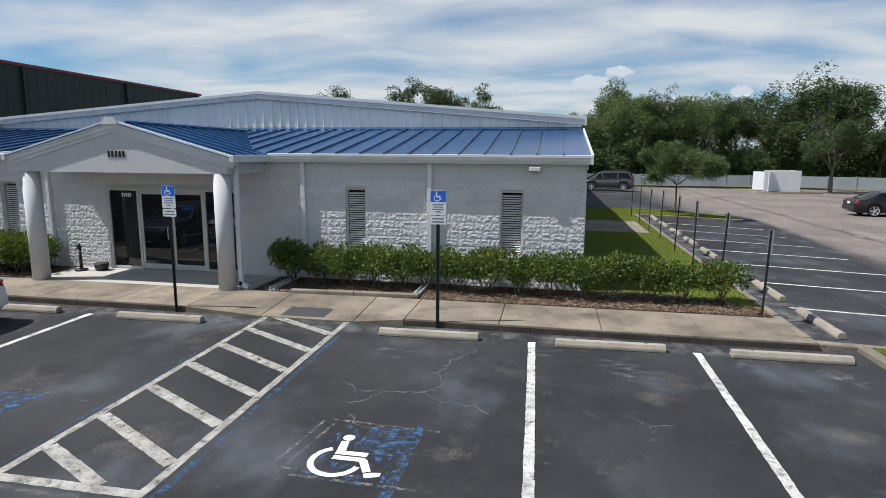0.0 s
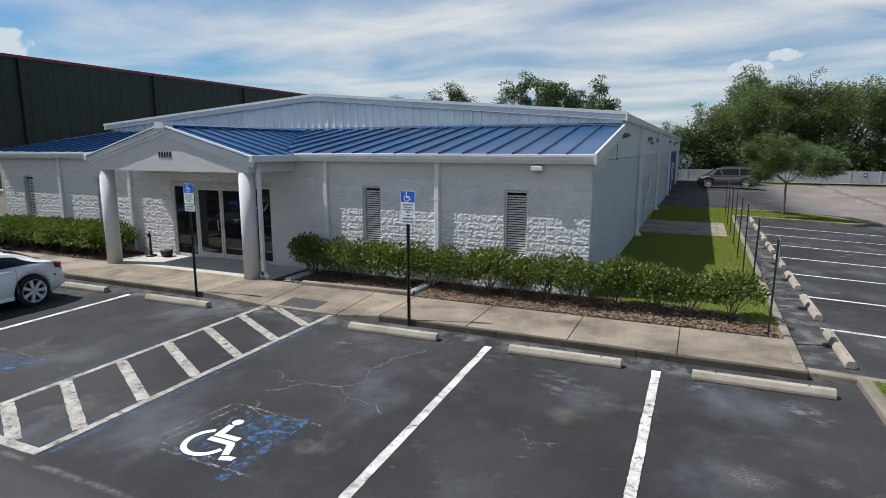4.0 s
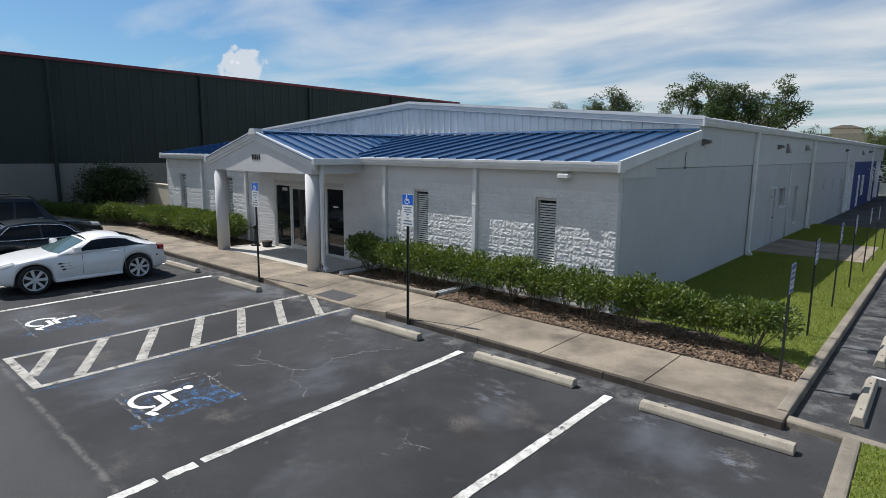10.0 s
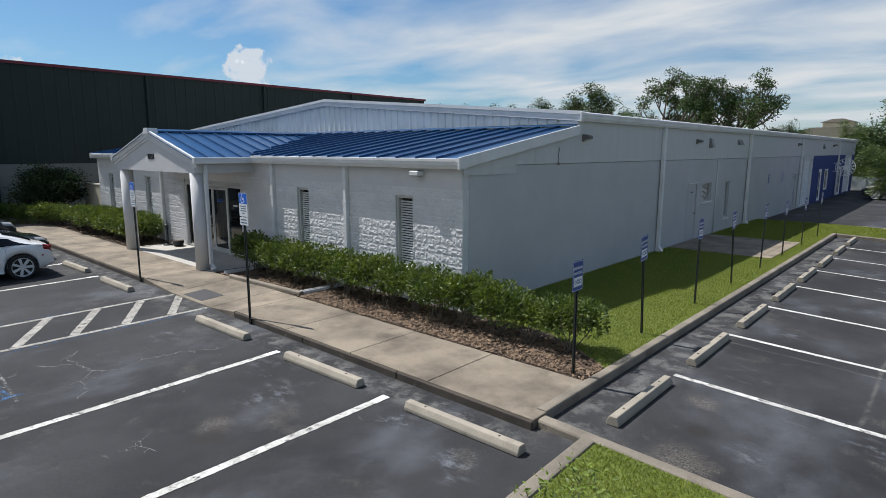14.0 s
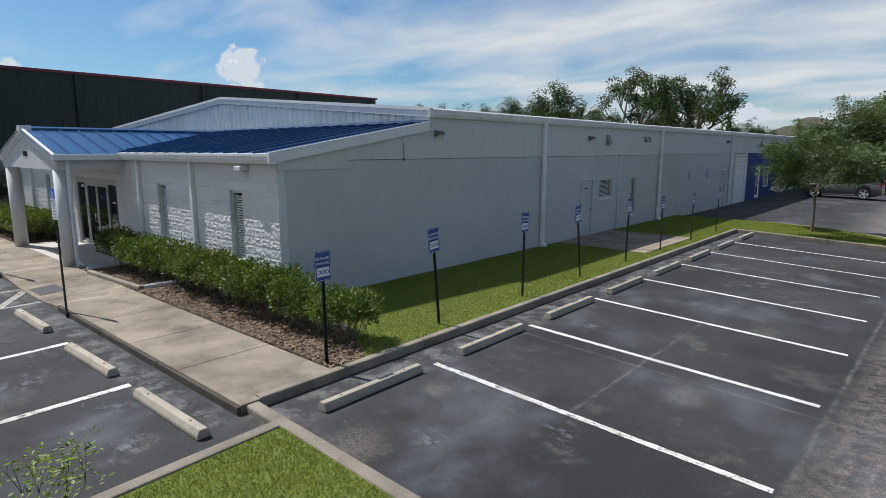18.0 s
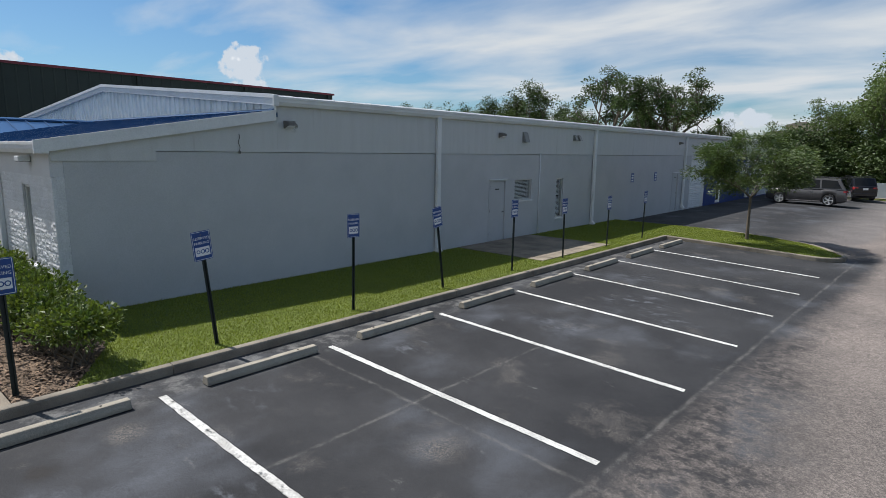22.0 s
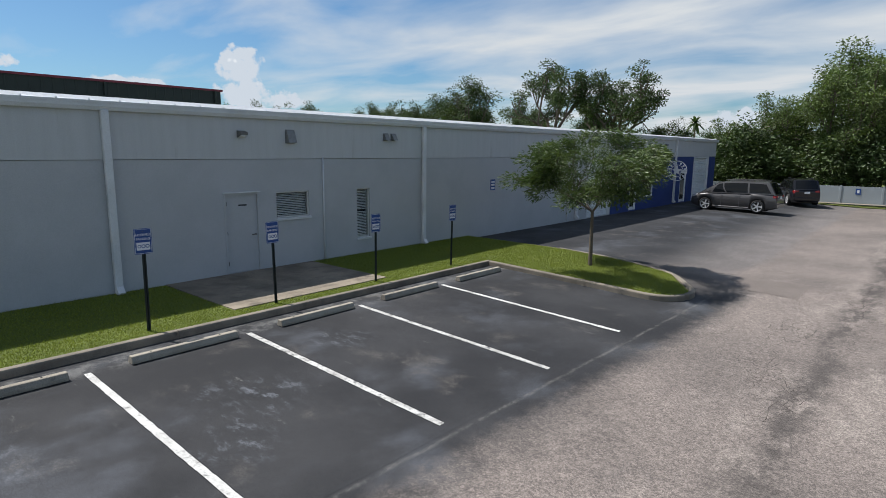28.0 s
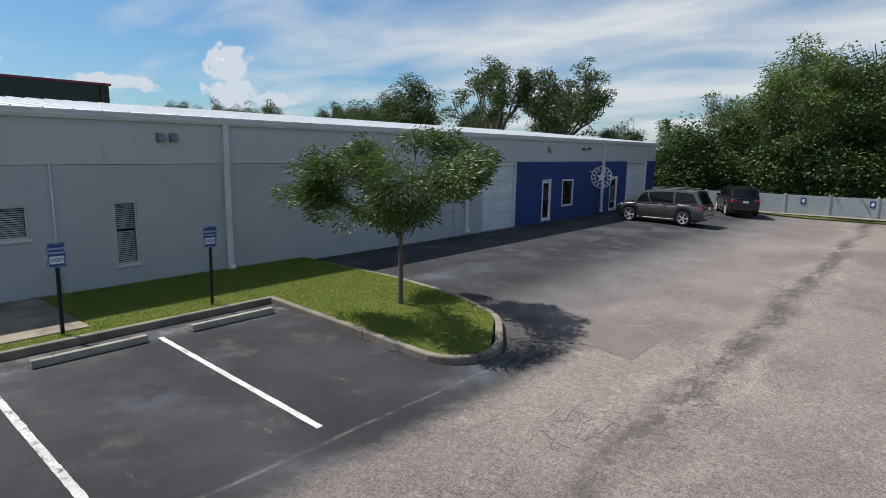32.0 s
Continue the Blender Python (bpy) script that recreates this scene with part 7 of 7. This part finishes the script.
M_LAMP = mat("clear_lamp", (0.36, 0.37, 0.37), None, 8.0, 60, 0.12, coat=0.6, fine_amount=0.05)
M_TAIL = mat("red_lamp", (0.25, 0.012, 0.012), None, 8.0, 60, 0.15, coat=0.6)
M_CARGLASS = glass_mat("car_glass", (0.006, 0.007, 0.008), 0.02)
M_CARGLASS.node_tree.nodes["Principled BSDF"].inputs["Specular IOR Level"].default_value = 0.28


M_SCREEN = glass_mat("tinted_screen", (0.075, 0.12, 0.125), 0.03)


def curve_at(points, x):
    for (xa, va), (xb, vb) in zip(points, points[1:]):
        if x <= xb:
            t = max(0.0, (x - xa) / (xb - xa))
            t = t * t * (3 - 2 * t) if abs(vb - va) > 0.12 else t
            return va + (vb - va) * t
    return points[-1][1]


def grid_part(name, f, nu, nv, material, parent, label="", flip=False, both=False):
    bm = bmesh.new()
    v = [[bm.verts.new(f(i / nu, j / nv)) for j in range(nv + 1)] for i in range(nu + 1)]
    for i in range(nu):
        for j in range(nv):
            q = (v[i][j], v[i + 1][j], v[i + 1][j + 1], v[i][j + 1])
            bm.faces.new(q[::-1] if flip else q).smooth = True
    bmesh.ops.remove_doubles(bm, verts=bm.verts[:], dist=0.0004)
    return part(name, bm, material, parent, label)


def wheel_at(parent, x, y, r, w, spokes):
    s = 1 if y > 0 else -1
    wh = new("wheel"); wh.parent = parent; wh.location = (x, y, r)
    prof = [(-w / 2, r * 0.70), (-w / 2, r * 0.9), (-w / 2 + 0.025, r * 0.985), (-w / 4, r), (w / 4, r), (w / 2 - 0.025, r * 0.985), (w / 2, r * 0.9), (w / 2, r * 0.76), (w / 2 - 0.03, r * 0.70)]
    n = 36
    bm = bmesh.new()
    rings = [[bm.verts.new((q * math.cos(2 * math.pi * k / n), s * d, q * math.sin(2 * math.pi * k / n))) for d, q in prof] for k in range(n)]
    for k in range(n):
        for i in range(len(prof) - 1):
            bm.faces.new((rings[k][i], rings[k][i + 1], rings[(k + 1) % n][i + 1], rings[(k + 1) % n][i])).smooth = True
    bmesh.ops.recalc_face_normals(bm, faces=bm.faces[:])
    part("tyre", bm, M_TYRE, wh)
    bm = bmesh.new()
    ri, ro = r * 0.70, r * 0.77
    for k in range(n):
        a, b = 2 * math.pi * k / n, 2 * math.pi * (k + 1) / n
        vs = [bm.verts.new((q * math.cos(t), s * d, q * math.sin(t))) for q, d, t in ((ro, w / 2 - 0.004, a), (ri, w / 2 - 0.012, a), (ri, w / 2 - 0.012, b), (ro, w / 2 - 0.004, b))]
        bm.faces.new(vs)
        vs = [bm.verts.new((ri * math.cos(t), s * d, ri * math.sin(t))) for d, t in ((w / 2 - 0.012, a), (-0.02, a), (-0.02, b), (w / 2 - 0.012, b))]
        bm.faces.new(vs)
    for k in range(spokes):
        a = 2 * math.pi * k / spokes
        c, si = math.cos(a), math.sin(a)
        pts = []
        for q, hw, d in ((0.03, 0.026, w / 2 - 0.02), (ri, 0.036, w / 2 - 0.012), (ri, 0.036, w / 2 - 0.05), (0.03, 0.026, w / 2 - 0.05)):
            pts.append(((q * c - hw * si, s * d, q * si + hw * c), (q * c + hw * si, s * d, q * si - hw * c)))
        va = [bm.verts.new(p[0]) for p in pts]; vb = [bm.verts.new(p[1]) for p in pts]
        bm.faces.new(va); bm.faces.new(vb[::-1])
        for i in range(4):
            bm.faces.new((va[i], va[(i + 1) % 4], vb[(i + 1) % 4], vb[i]))
    add_tube(bm, (0, s * (w / 2 - 0.06), 0), (0, s * (w / 2 - 0.012), 0), 0.06, n=14)
    bmesh.ops.recalc_face_normals(bm, faces=bm.faces[:])
    part("rim", bm, M_RIM, wh)
    part("brake_disc", tube_bm((0, -0.02 * s, 0), (0, 0.0, 0), r * 0.69, n=24), M_BLACK, wh)


def car(name, label, at, turn, L, W, top, belt, cabin, axles, wheel_r, paint, spokes=5, windows=(), rack=False, chrome=False, plate=True, group="", fall=0.0, narrow=0.72, arch=0.0, screen=None, vents=False, nose=0.16, crown=0.05):
    """A car, nose towards -x in its own frame, centred on the origin. top: height of the body along its length; cabin: windscreen foot, roof front, roof rear, rear foot, roof height."""
    c = thing(name, label, "car", group, at, turn)
    hl = L / 2

    def low(x):
        for ax in axles:
            d = abs(x - ax)
            if d < wheel_r * 1.13:
                return max(0.24, math.sqrt(max(0.0, (wheel_r * 1.13) ** 2 - d * d)) + wheel_r * 0.94)
        return 0.24 if abs(x) < hl - 0.35 else 0.24 + 0.12 * ((abs(x) - hl + 0.35) / 0.35) ** 2

    def half(x):
        e = (abs(x) / hl)
        return W / 2 * (1 - (nose if x < 0 else 0.16) * max(0, (e - 0.55) / 0.45) ** 2.2)

    stations = 120
    ring_u = (0.0, 0.0, 0.16, 0.36, 0.56, 0.74, 0.88, 0.96, 1.0, 1.0, 1.0)
    ring_w = (0.0, 0.90, 0.965, 0.99, 1.0, 0.985, 0.95, 0.90, 0.80, 0.45, 0.0)

    def ring(x):
        b, t = low(x), curve_at(top, x)
        b = min(b, t - 0.06)
        return [(x, half(x) * w, b + (t - b) * u + (0.012 * (1 - w / 0.8) if j > 8 else 0)) for j, (u, w) in enumerate(zip(ring_u, ring_w))]
    def skin(x, j, side, grow=0.006):
        """A spot on the body's side: j counts along the ring from sill to deck."""
        r = ring(x)
        k = min(int(j), len(r) - 2)
        a, b = Vector(r[k]), Vector(r[k + 1])
        p = a.lerp(b, j - k)
        out = Vector((0, b.z - a.z, a.y - b.y)).normalized() * grow
        p += out
        return Vector((p.x, p.y * side, p.z))

    bm = bmesh.new()
    rows = []
    for i in range(stations + 1):
        x = -hl + L * i / stations
        r = ring(x)
        if i in (0, stations):
            r = [(px, py * 0.9, pz) for px, py, pz in r]
        full = r + [(px, -py, pz) for px, py, pz in r[-2:0:-1]]
        rows.append([bm.verts.new(p) for p in full])
    m = len(rows[0])
    for p, q in zip(rows, rows[1:]):
        for j in range(m):
            bm.faces.new((p[j], q[j], q[(j + 1) % m], p[(j + 1) % m])).smooth = True
    bm.faces.new(rows[0]); bm.faces.new(rows[-1][::-1])
    bmesh.ops.recalc_face_normals(bm, faces=bm.faces[:])
    part("body", bm, paint, c, "glossy painted body")
    xa, xb, xc, xd, zr = cabin
    panes = [((f0 - xa) / (xd - xa), (f1 - xa) / (xd - xa), (h0 - xb) / (xc - xb), (h1 - xb) / (xc - xb)) for f0, f1, h0, h1 in windows]
    wb, wr = 0.95, narrow

    def cab(s, u, side, grow=0.0):
        x = (xa + (xd - xa) * s) * (1 - u) + (xb + (xc - xb) * s) * u
        zb = curve_at(top, xa + (xd - xa) * s) - 0.03
        bulge = 0.06 * 4 * s * (1 - s) * u
        z = zb + (max(zr - fall * s ** 1.75 - arch * (1 - s) ** 4, zb + 0.05) - 0.06 - zb) * u + bulge
        w = half(x) * (wb + (wr - wb) * u ** 1.25) + grow
        return Vector((x, side * w, z))

    def across(s, u, t, grow):
        """Between the two sides, crowned."""
        a, b = cab(s, u, 1), cab(s, u, -1)
        p = a.lerp(b, t)
        p.z += crown * 4 * t * (1 - t) * u
        p.x += (-0.10 if s < 0.5 else 0.07) * 4 * t * (1 - t) * (1 if s in (0.0, 1.0) else 0)
        if s == 0.0:
            p += Vector((-0.5, 0, 0.6)) * grow
        elif s == 1.0:
            p += Vector((0.5, 0, 0.6)) * grow
        else:
            p.z += grow
        return p
    for side in (1, -1):
        grid_part("cabin_side", lambda s, u, side=side: cab(s, u, side), 24, 8, paint, c, flip=side < 0)
    grid_part("roof", lambda s, t: (across(min(max(s, 0.0001), 0.9999), 1.0, t, 0.0)), 24, 12, paint, c, "painted roof")
    grid_part("screen_frame", lambda u, t: across(0.0, u, t, 0.0), 8, 12, paint, c, flip=True)
    grid_part("rear_frame", lambda u, t: across(1.0, u, t, 0.0), 8, 12, paint, c)
    grid_part("windscreen", lambda u, t: across(0.0, 0.04 + 0.90 * u, 0.05 + 0.90 * t, 0.012), 6, 12, screen or M_CARGLASS, c, "windscreen glass", flip=True)
    if vents:
        for side in (1, -1):
            for k in range(3):
                vx = axles[0] + wheel_r * 1.45 + 0.035 * k
                part("side_vent", box_bm(vx, side * (half(vx) * 0.985), 0.66 - 0.075 * k, vx + 0.09, side * (half(vx) * 1.003), 0.70 - 0.075 * k, 0.006), M_BLACK, c, "dark side vent")
                part("vent_strip", box_bm(vx + 0.10, side * (half(vx) * 0.985), 0.675 - 0.075 * k, vx + 0.26, side * (half(vx) * 1.002), 0.685 - 0.075 * k, 0.002), M_CHROME, c, "thin bright strip")
            part("marker_lamp", box_bm(hl - 0.40, side * half(hl - 0.4) * 0.97, 0.60, hl - 0.24, side * (half(hl - 0.32) * 0.985), 0.645, 0.008), M_TAIL, c, "red marker lamp")
    grid_part("rear_window", (lambda u, t: across(0.52 + 0.40 * u, 1.0, 0.14 + 0.72 * t, 0.012)) if fall else (lambda u, t: across(1.0, 0.12 + 0.80 * u, 0.07 + 0.86 * t, 0.012)), 8, 12, M_CARGLASS, c, "dark rear window")
    for side in (1, -1):
        for s0, s1, s2, s3 in panes:
            # foot from s0 to s1, head from s2 to s3
            grid_part("side_window", lambda s, u, side=side, a=s0, b=s1, d=s2, e=s3: cab((a + (b - a) * s) * (1 - u) + (d + (e - d) * s) * u, 0.10 + 0.76 * u, side, 0.008), 10, 6, M_CARGLASS, c, "dark tinted side window", flip=side < 0)
        if chrome:
            s0, s1, s2, s3 = panes[0][0], panes[-1][1], panes[0][2], panes[-1][3]
            for u0, a, b in ((0.06, s0, s1), (0.88, s2, s3)):
                bm = bmesh.new()
                for k in range(14):
                    p, q = (cab(a + (b - a) * t / 14, u0, side, 0.012) for t in (k, k + 1))
                    add_tube(bm, p, q, 0.012, n=6, cap=False)
                part("window_trim", bm, M_CHROME, c, "chrome window trim")
            for a, b in ((s0, s2), (s1, s3)):
                bm = bmesh.new()
                for k in range(6):
                    p, q = (cab(a + (b - a) * t / 6, 0.06 + 0.82 * t / 6, side, 0.012) for t in (k, k + 1))
                    add_tube(bm, p, q, 0.012, n=6, cap=False)
                part("window_trim", bm, M_CHROME, c, "chrome window trim")
        mx = xa + (xd - xa) * 0.16
        bm = box_bm(mx - 0.10, side * half(mx) * 0.99, curve_at(top, mx) + 0.0, mx + 0.06, side * (half(mx) * 0.99 + 0.2), curve_at(top, mx) + 0.15, 0.035, 2)
        part("mirror", bm, paint, c, "door mirror")
        for hx in ((xa + xd) / 2 - 0.05, (xa + xd) / 2 + 0.85)[: 2 if len(windows) > 1 else 1]:
            part("door_handle", box_bm(hx, side * (half(hx) * 0.985), belt - 0.06, hx + 0.16, side * (half(hx) * 0.985 + 0.025), belt - 0.03, 0.008), paint, c)
        for gx in ((xa + xd) / 2 - 0.75, (xa + xd) / 2 + 0.25):
            part("door_gap", box_bm(gx, side * (half(gx) * 0.97), 0.36, gx + 0.0035, side * (half(gx) * 1.001), belt - 0.02), M_GAP, c)
        grid_part("headlight", lambda a, b, side=side: skin(-hl + 0.05 + 0.36 * a, 5.6 + 0.35 * a + (2.5 - 0.5 * a) * b, side), 8, 5, M_LAMP, c, "clear headlight", flip=side < 0)
        grid_part("tail_light", lambda a, b, side=side: skin(hl - 0.22 + 0.2 * a, 5.2 + 2.4 * b, side), 5, 5, M_TAIL, c, "red tail light", flip=side < 0)
        part("tail_panel", box_bm(hl - 0.06, side * half(hl - 0.1) * 0.60, belt - 0.15, hl + 0.006, side * half(hl - 0.1) * 0.88, belt - 0.04, 0.015), M_TAIL, c, "red rear lamp")
        part("sill_trim", box_bm(axles[0] + wheel_r * 1.2, side * half(0) * 0.93, 0.22, axles[1] - wheel_r * 1.2, side * half(0) * 0.985, 0.31, 0.02), paint if not chrome else M_CHROME, c)
        if rack:
            part("roof_rail", box_bm(xb + 0.3, side * half(0) * 0.60, zr + 0.03, xc - 0.2, side * half(0) * 0.64, zr + 0.075, 0.01), M_BLACK, c)
    part("grille", box_bm(-hl - 0.005, -0.42, 0.52, -hl + 0.06, 0.42, 0.66, 0.02), M_BLACK, c, "dark front grille")
    part("intake", box_bm(-hl - 0.005, -0.55, 0.30, -hl + 0.08, 0.55, 0.42, 0.02), M_BLACK, c)
    part("rear_bumper", box_bm(hl - 0.14, -W * 0.42, 0.34, hl + 0.03, W * 0.42, 0.58, 0.05, 2), paint, c)
    if plate:
        part("number_plate", box_bm(hl + 0.0, -0.16, belt - 0.24, hl + 0.012, 0.16, belt - 0.10), M_WHITE, c, "blank number plate")
    for ax in axles:
        for side in (1, -1):
            wheel_at(c, ax, side * (W / 2 - 0.125), wheel_r, 0.225, spokes)
    part("underbody", box_bm(-hl + 0.3, -W * 0.40, 0.20, hl - 0.3, W * 0.40, 0.50), M_DARK, c)
    return c


# the coupe, nose away from the building (towards -y)
car("coupe", "white two-door coupe with silver seven-spoke wheels", (-12.30, 6.25, lie(-12, 6)), 90, 3.90, 1.78,
    [(-1.95, 0.58), (-1.92, 0.66), (-1.82, 0.725), (-1.5, 0.815), (-1.0, 0.885), (-0.55, 0.925), (0.4, 0.94), (1.15, 0.975), (1.6, 0.955), (1.85, 0.89), (1.95, 0.76)], 0.90,
    (-0.66, 0.08, 1.68, 1.87, 1.295), (-1.18, 1.20), 0.345, M_CAR_WHITE, 7, [(-0.30, 1.52, 0.24, 1.02)], fall=0.36, narrow=0.68, arch=0.08, screen=M_SCREEN, vents=True, nose=0.24, crown=0.085)
# sedan and large off-roader, nose to the building (+y)
car("sedan", "black four-door sedan with chrome window trim", (-15.1, 6.35, lie(-15, 6)), -90, 4.95, 1.86,
    [(-2.47, 0.58), (-2.3, 0.74), (-1.4, 0.92), (-0.8, 0.97), (1.2, 0.99), (1.7, 1.04), (2.3, 1.0), (2.47, 0.82)], 0.95,
    (-0.95, -0.35, 1.15, 1.95, 1.43), (-1.50, 1.20), 0.34, M_CAR_BLUE, 5, [(-0.62, 0.35, -0.20, 0.35), (0.40, 1.50, 0.40, 1.00)], chrome=True, arch=0.10)
car("off_roader", "large dark green sport utility vehicle, parked nose in", (-18.4, 6.2, lie(-18, 6)), -90, 4.9, 1.95,
    [(-2.45, 0.75), (-2.3, 0.95), (-1.5, 1.08), (-1.0, 1.12), (1.5, 1.14), (2.35, 1.12), (2.45, 0.95)], 1.10,
    (-1.05, -0.45, 1.95, 2.35, 1.90), (-1.45, 1.40), 0.38, M_CAR_BLUE, 5, [(-0.75, 0.10, -0.35, 0.10), (0.17, 1.05, 0.17, 1.05), (1.15, 2.15, 1.15, 1.85)], rack=True)
# minivan nose to the blue wall (-x)
car("minivan", "dark grey minivan parked nose to the blue wall", (4.12, 56.1, 0.0), -2, 4.80, 1.96,
    [(-2.40, 0.66), (-2.32, 0.86), (-1.9, 1.00), (-1.4, 1.06), (0.5, 1.10), (2.1, 1.13), (2.34, 1.06), (2.40, 0.80)], 1.08,
    (-1.98, -0.75, 1.92, 2.34, 1.80), (-1.50, 1.42), 0.37, M_CAR_GREY, 5, [(-1.20, -0.42, -0.62, -0.42), (-0.34, 0.85, -0.34, 0.85), (0.95, 2.12, 0.95, 1.74)], rack=True, narrow=0.80, arch=0.06)
car("off_roader", "black sport utility vehicle parked beyond the minivan", (5.75, 64.6, 0.0), -64, 4.5, 1.85,
    [(-2.25, 0.72), (-2.1, 0.92), (-1.3, 1.04), (-0.9, 1.08), (1.4, 1.10), (2.15, 1.08), (2.25, 0.9)], 1.05,
    (-0.95, -0.35, 1.75, 2.15, 1.72), (-1.32, 1.32), 0.36, M_CAR_BLACK, 5, [(-0.68, 0.10, -0.25, 0.10), (0.17, 0.95, 0.17, 0.95), (1.05, 1.98, 1.05, 1.66)], rack=True, narrow=0.80)
car("sedan", "black sedan parked on the pale drive", (19.2, 38.0, lie(19, 38)), 180, 4.85, 1.85,
    [(-2.42, 0.58), (-2.3, 0.74), (-1.4, 0.92), (-0.8, 0.97), (1.2, 0.99), (1.7, 1.04), (2.25, 1.0), (2.42, 0.82)], 0.95,
    (-0.95, -0.20, 1.05, 1.95, 1.46), (-1.45, 1.38), 0.34, M_CAR_BLACK, 5, [(-0.65, 0.35, -0.10, 0.35), (0.42, 1.48, 0.42, 0.95)])

# ---- split-face blocks of the front wall ----
def block_mesh(seed):
    """One split-face block: a broken face of ridges and hollows, a drawn-in rim and shallow sides."""
    rnd = random.Random(seed)
    nx, nz = 10, 5
    bm = bmesh.new()
    g = {}
    for i in range(nx + 1):
        for k in range(nz + 1):
            rim = i in (0, nx) or k in (0, nz)
            d = rnd.uniform(-0.006, 0.0) if rim else rnd.choice((-0.014, -0.010, -0.006, -0.002)) + rnd.uniform(-0.002, 0.002)
            jx = 0 if i in (0, nx) else rnd.uniform(-0.014, 0.014)
            jz = 0 if k in (0, nz) else rnd.uniform(-0.012, 0.012)
            g[i, k] = bm.verts.new((0.001 + 0.398 * i / nx + jx, d, 0.001 + 0.198 * k / nz + jz))
    for i in range(nx):
        for k in range(nz):
            a, b, c, d = g[i, k], g[i + 1, k], g[i + 1, k + 1], g[i, k + 1]
            if rnd.random() < 0.5:
                bm.faces.new((a, b, c)); bm.faces.new((a, c, d))
            else:
                bm.faces.new((a, b, d)); bm.faces.new((b, c, d))
    rim = [g[i, 0] for i in range(nx + 1)] + [g[nx, k] for k in range(1, nz + 1)] + [g[i, nz] for i in range(nx - 1, -1, -1)] + [g[0, k] for k in range(nz - 1, 0, -1)]
    back = [bm.verts.new((v.co.x, 0.05, v.co.z)) for v in rim]
    for i in range(len(rim)):
        j = (i + 1) % len(rim)
        bm.faces.new((rim[j], rim[i], back[i], back[j]))
    return mesh_of("block", bm, M_BLOCK)


BLOCKS = [block_mesh(300 + k) for k in range(9)]
rest = {"v": [], "f": []}
rnd = random.Random(77)
for course in range(13):
    z = 0.08 + 0.2 * course
    busy = [(o[0] - 0.0, o[1] + 0.0) for o in FRONT_WINDOWS + [ENTRY] if o[2] - 0.06 < z + 0.15 and o[3] > z + 0.05]
    ob = part("corner_block", BLOCKS[course % 9], None, front_wall)
    ob.matrix_basis = Matrix.Translation((SIDE - 0.012, FRONT + 0.02, z)) @ Matrix.Rotation(radians(90), 4, "Z") @ Matrix.Diagonal((0.55 if course % 2 else 0.48, 0.5, 1.0, 1.0))
    x = SIDE
    first = True
    while x > LEFT + 0.02:
        w = 0.2 if (first and course % 2) else 0.4
        first = False
        x0 = max(x - w, LEFT)
        hit = [b for b in busy if b[0] < x - 0.01 and b[1] > x0 + 0.01]
        nxt = x0
        spans = [(x0, x)]
        if hit:
            spans = []
            if hit[0][1] < x - 0.02:
                spans.append((hit[0][1], x))
            if hit[0][0] > x0 + 0.02:
                spans.append((x0, hit[0][0]))
        for a, b in spans:
            me = BLOCKS[rnd.randrange(9)]
            m = Matrix.Translation((a, FRONT, z)) @ Matrix.Diagonal(((b - a) / 0.4, 1.0, 1.0, 1.0))
            if a > -8.0 and len(front_wall.children) < 300:
                ob = part("block", me, None, front_wall)
                ob.matrix_basis = m
            else:
                base = len(rest["v"])
                rest["v"] += [m @ v.co for v in me.vertices]
                rest["f"] += [[base + i for i in p.vertices] for p in me.polygons]
        x = nxt
me = bpy.data.meshes.new("blocks")
me.from_pydata([tuple(v) for v in rest["v"]], [], rest["f"])
me.materials.append(M_BLOCK)
tagged(part("block_rest", me, None, front_wall), kind="stuff")
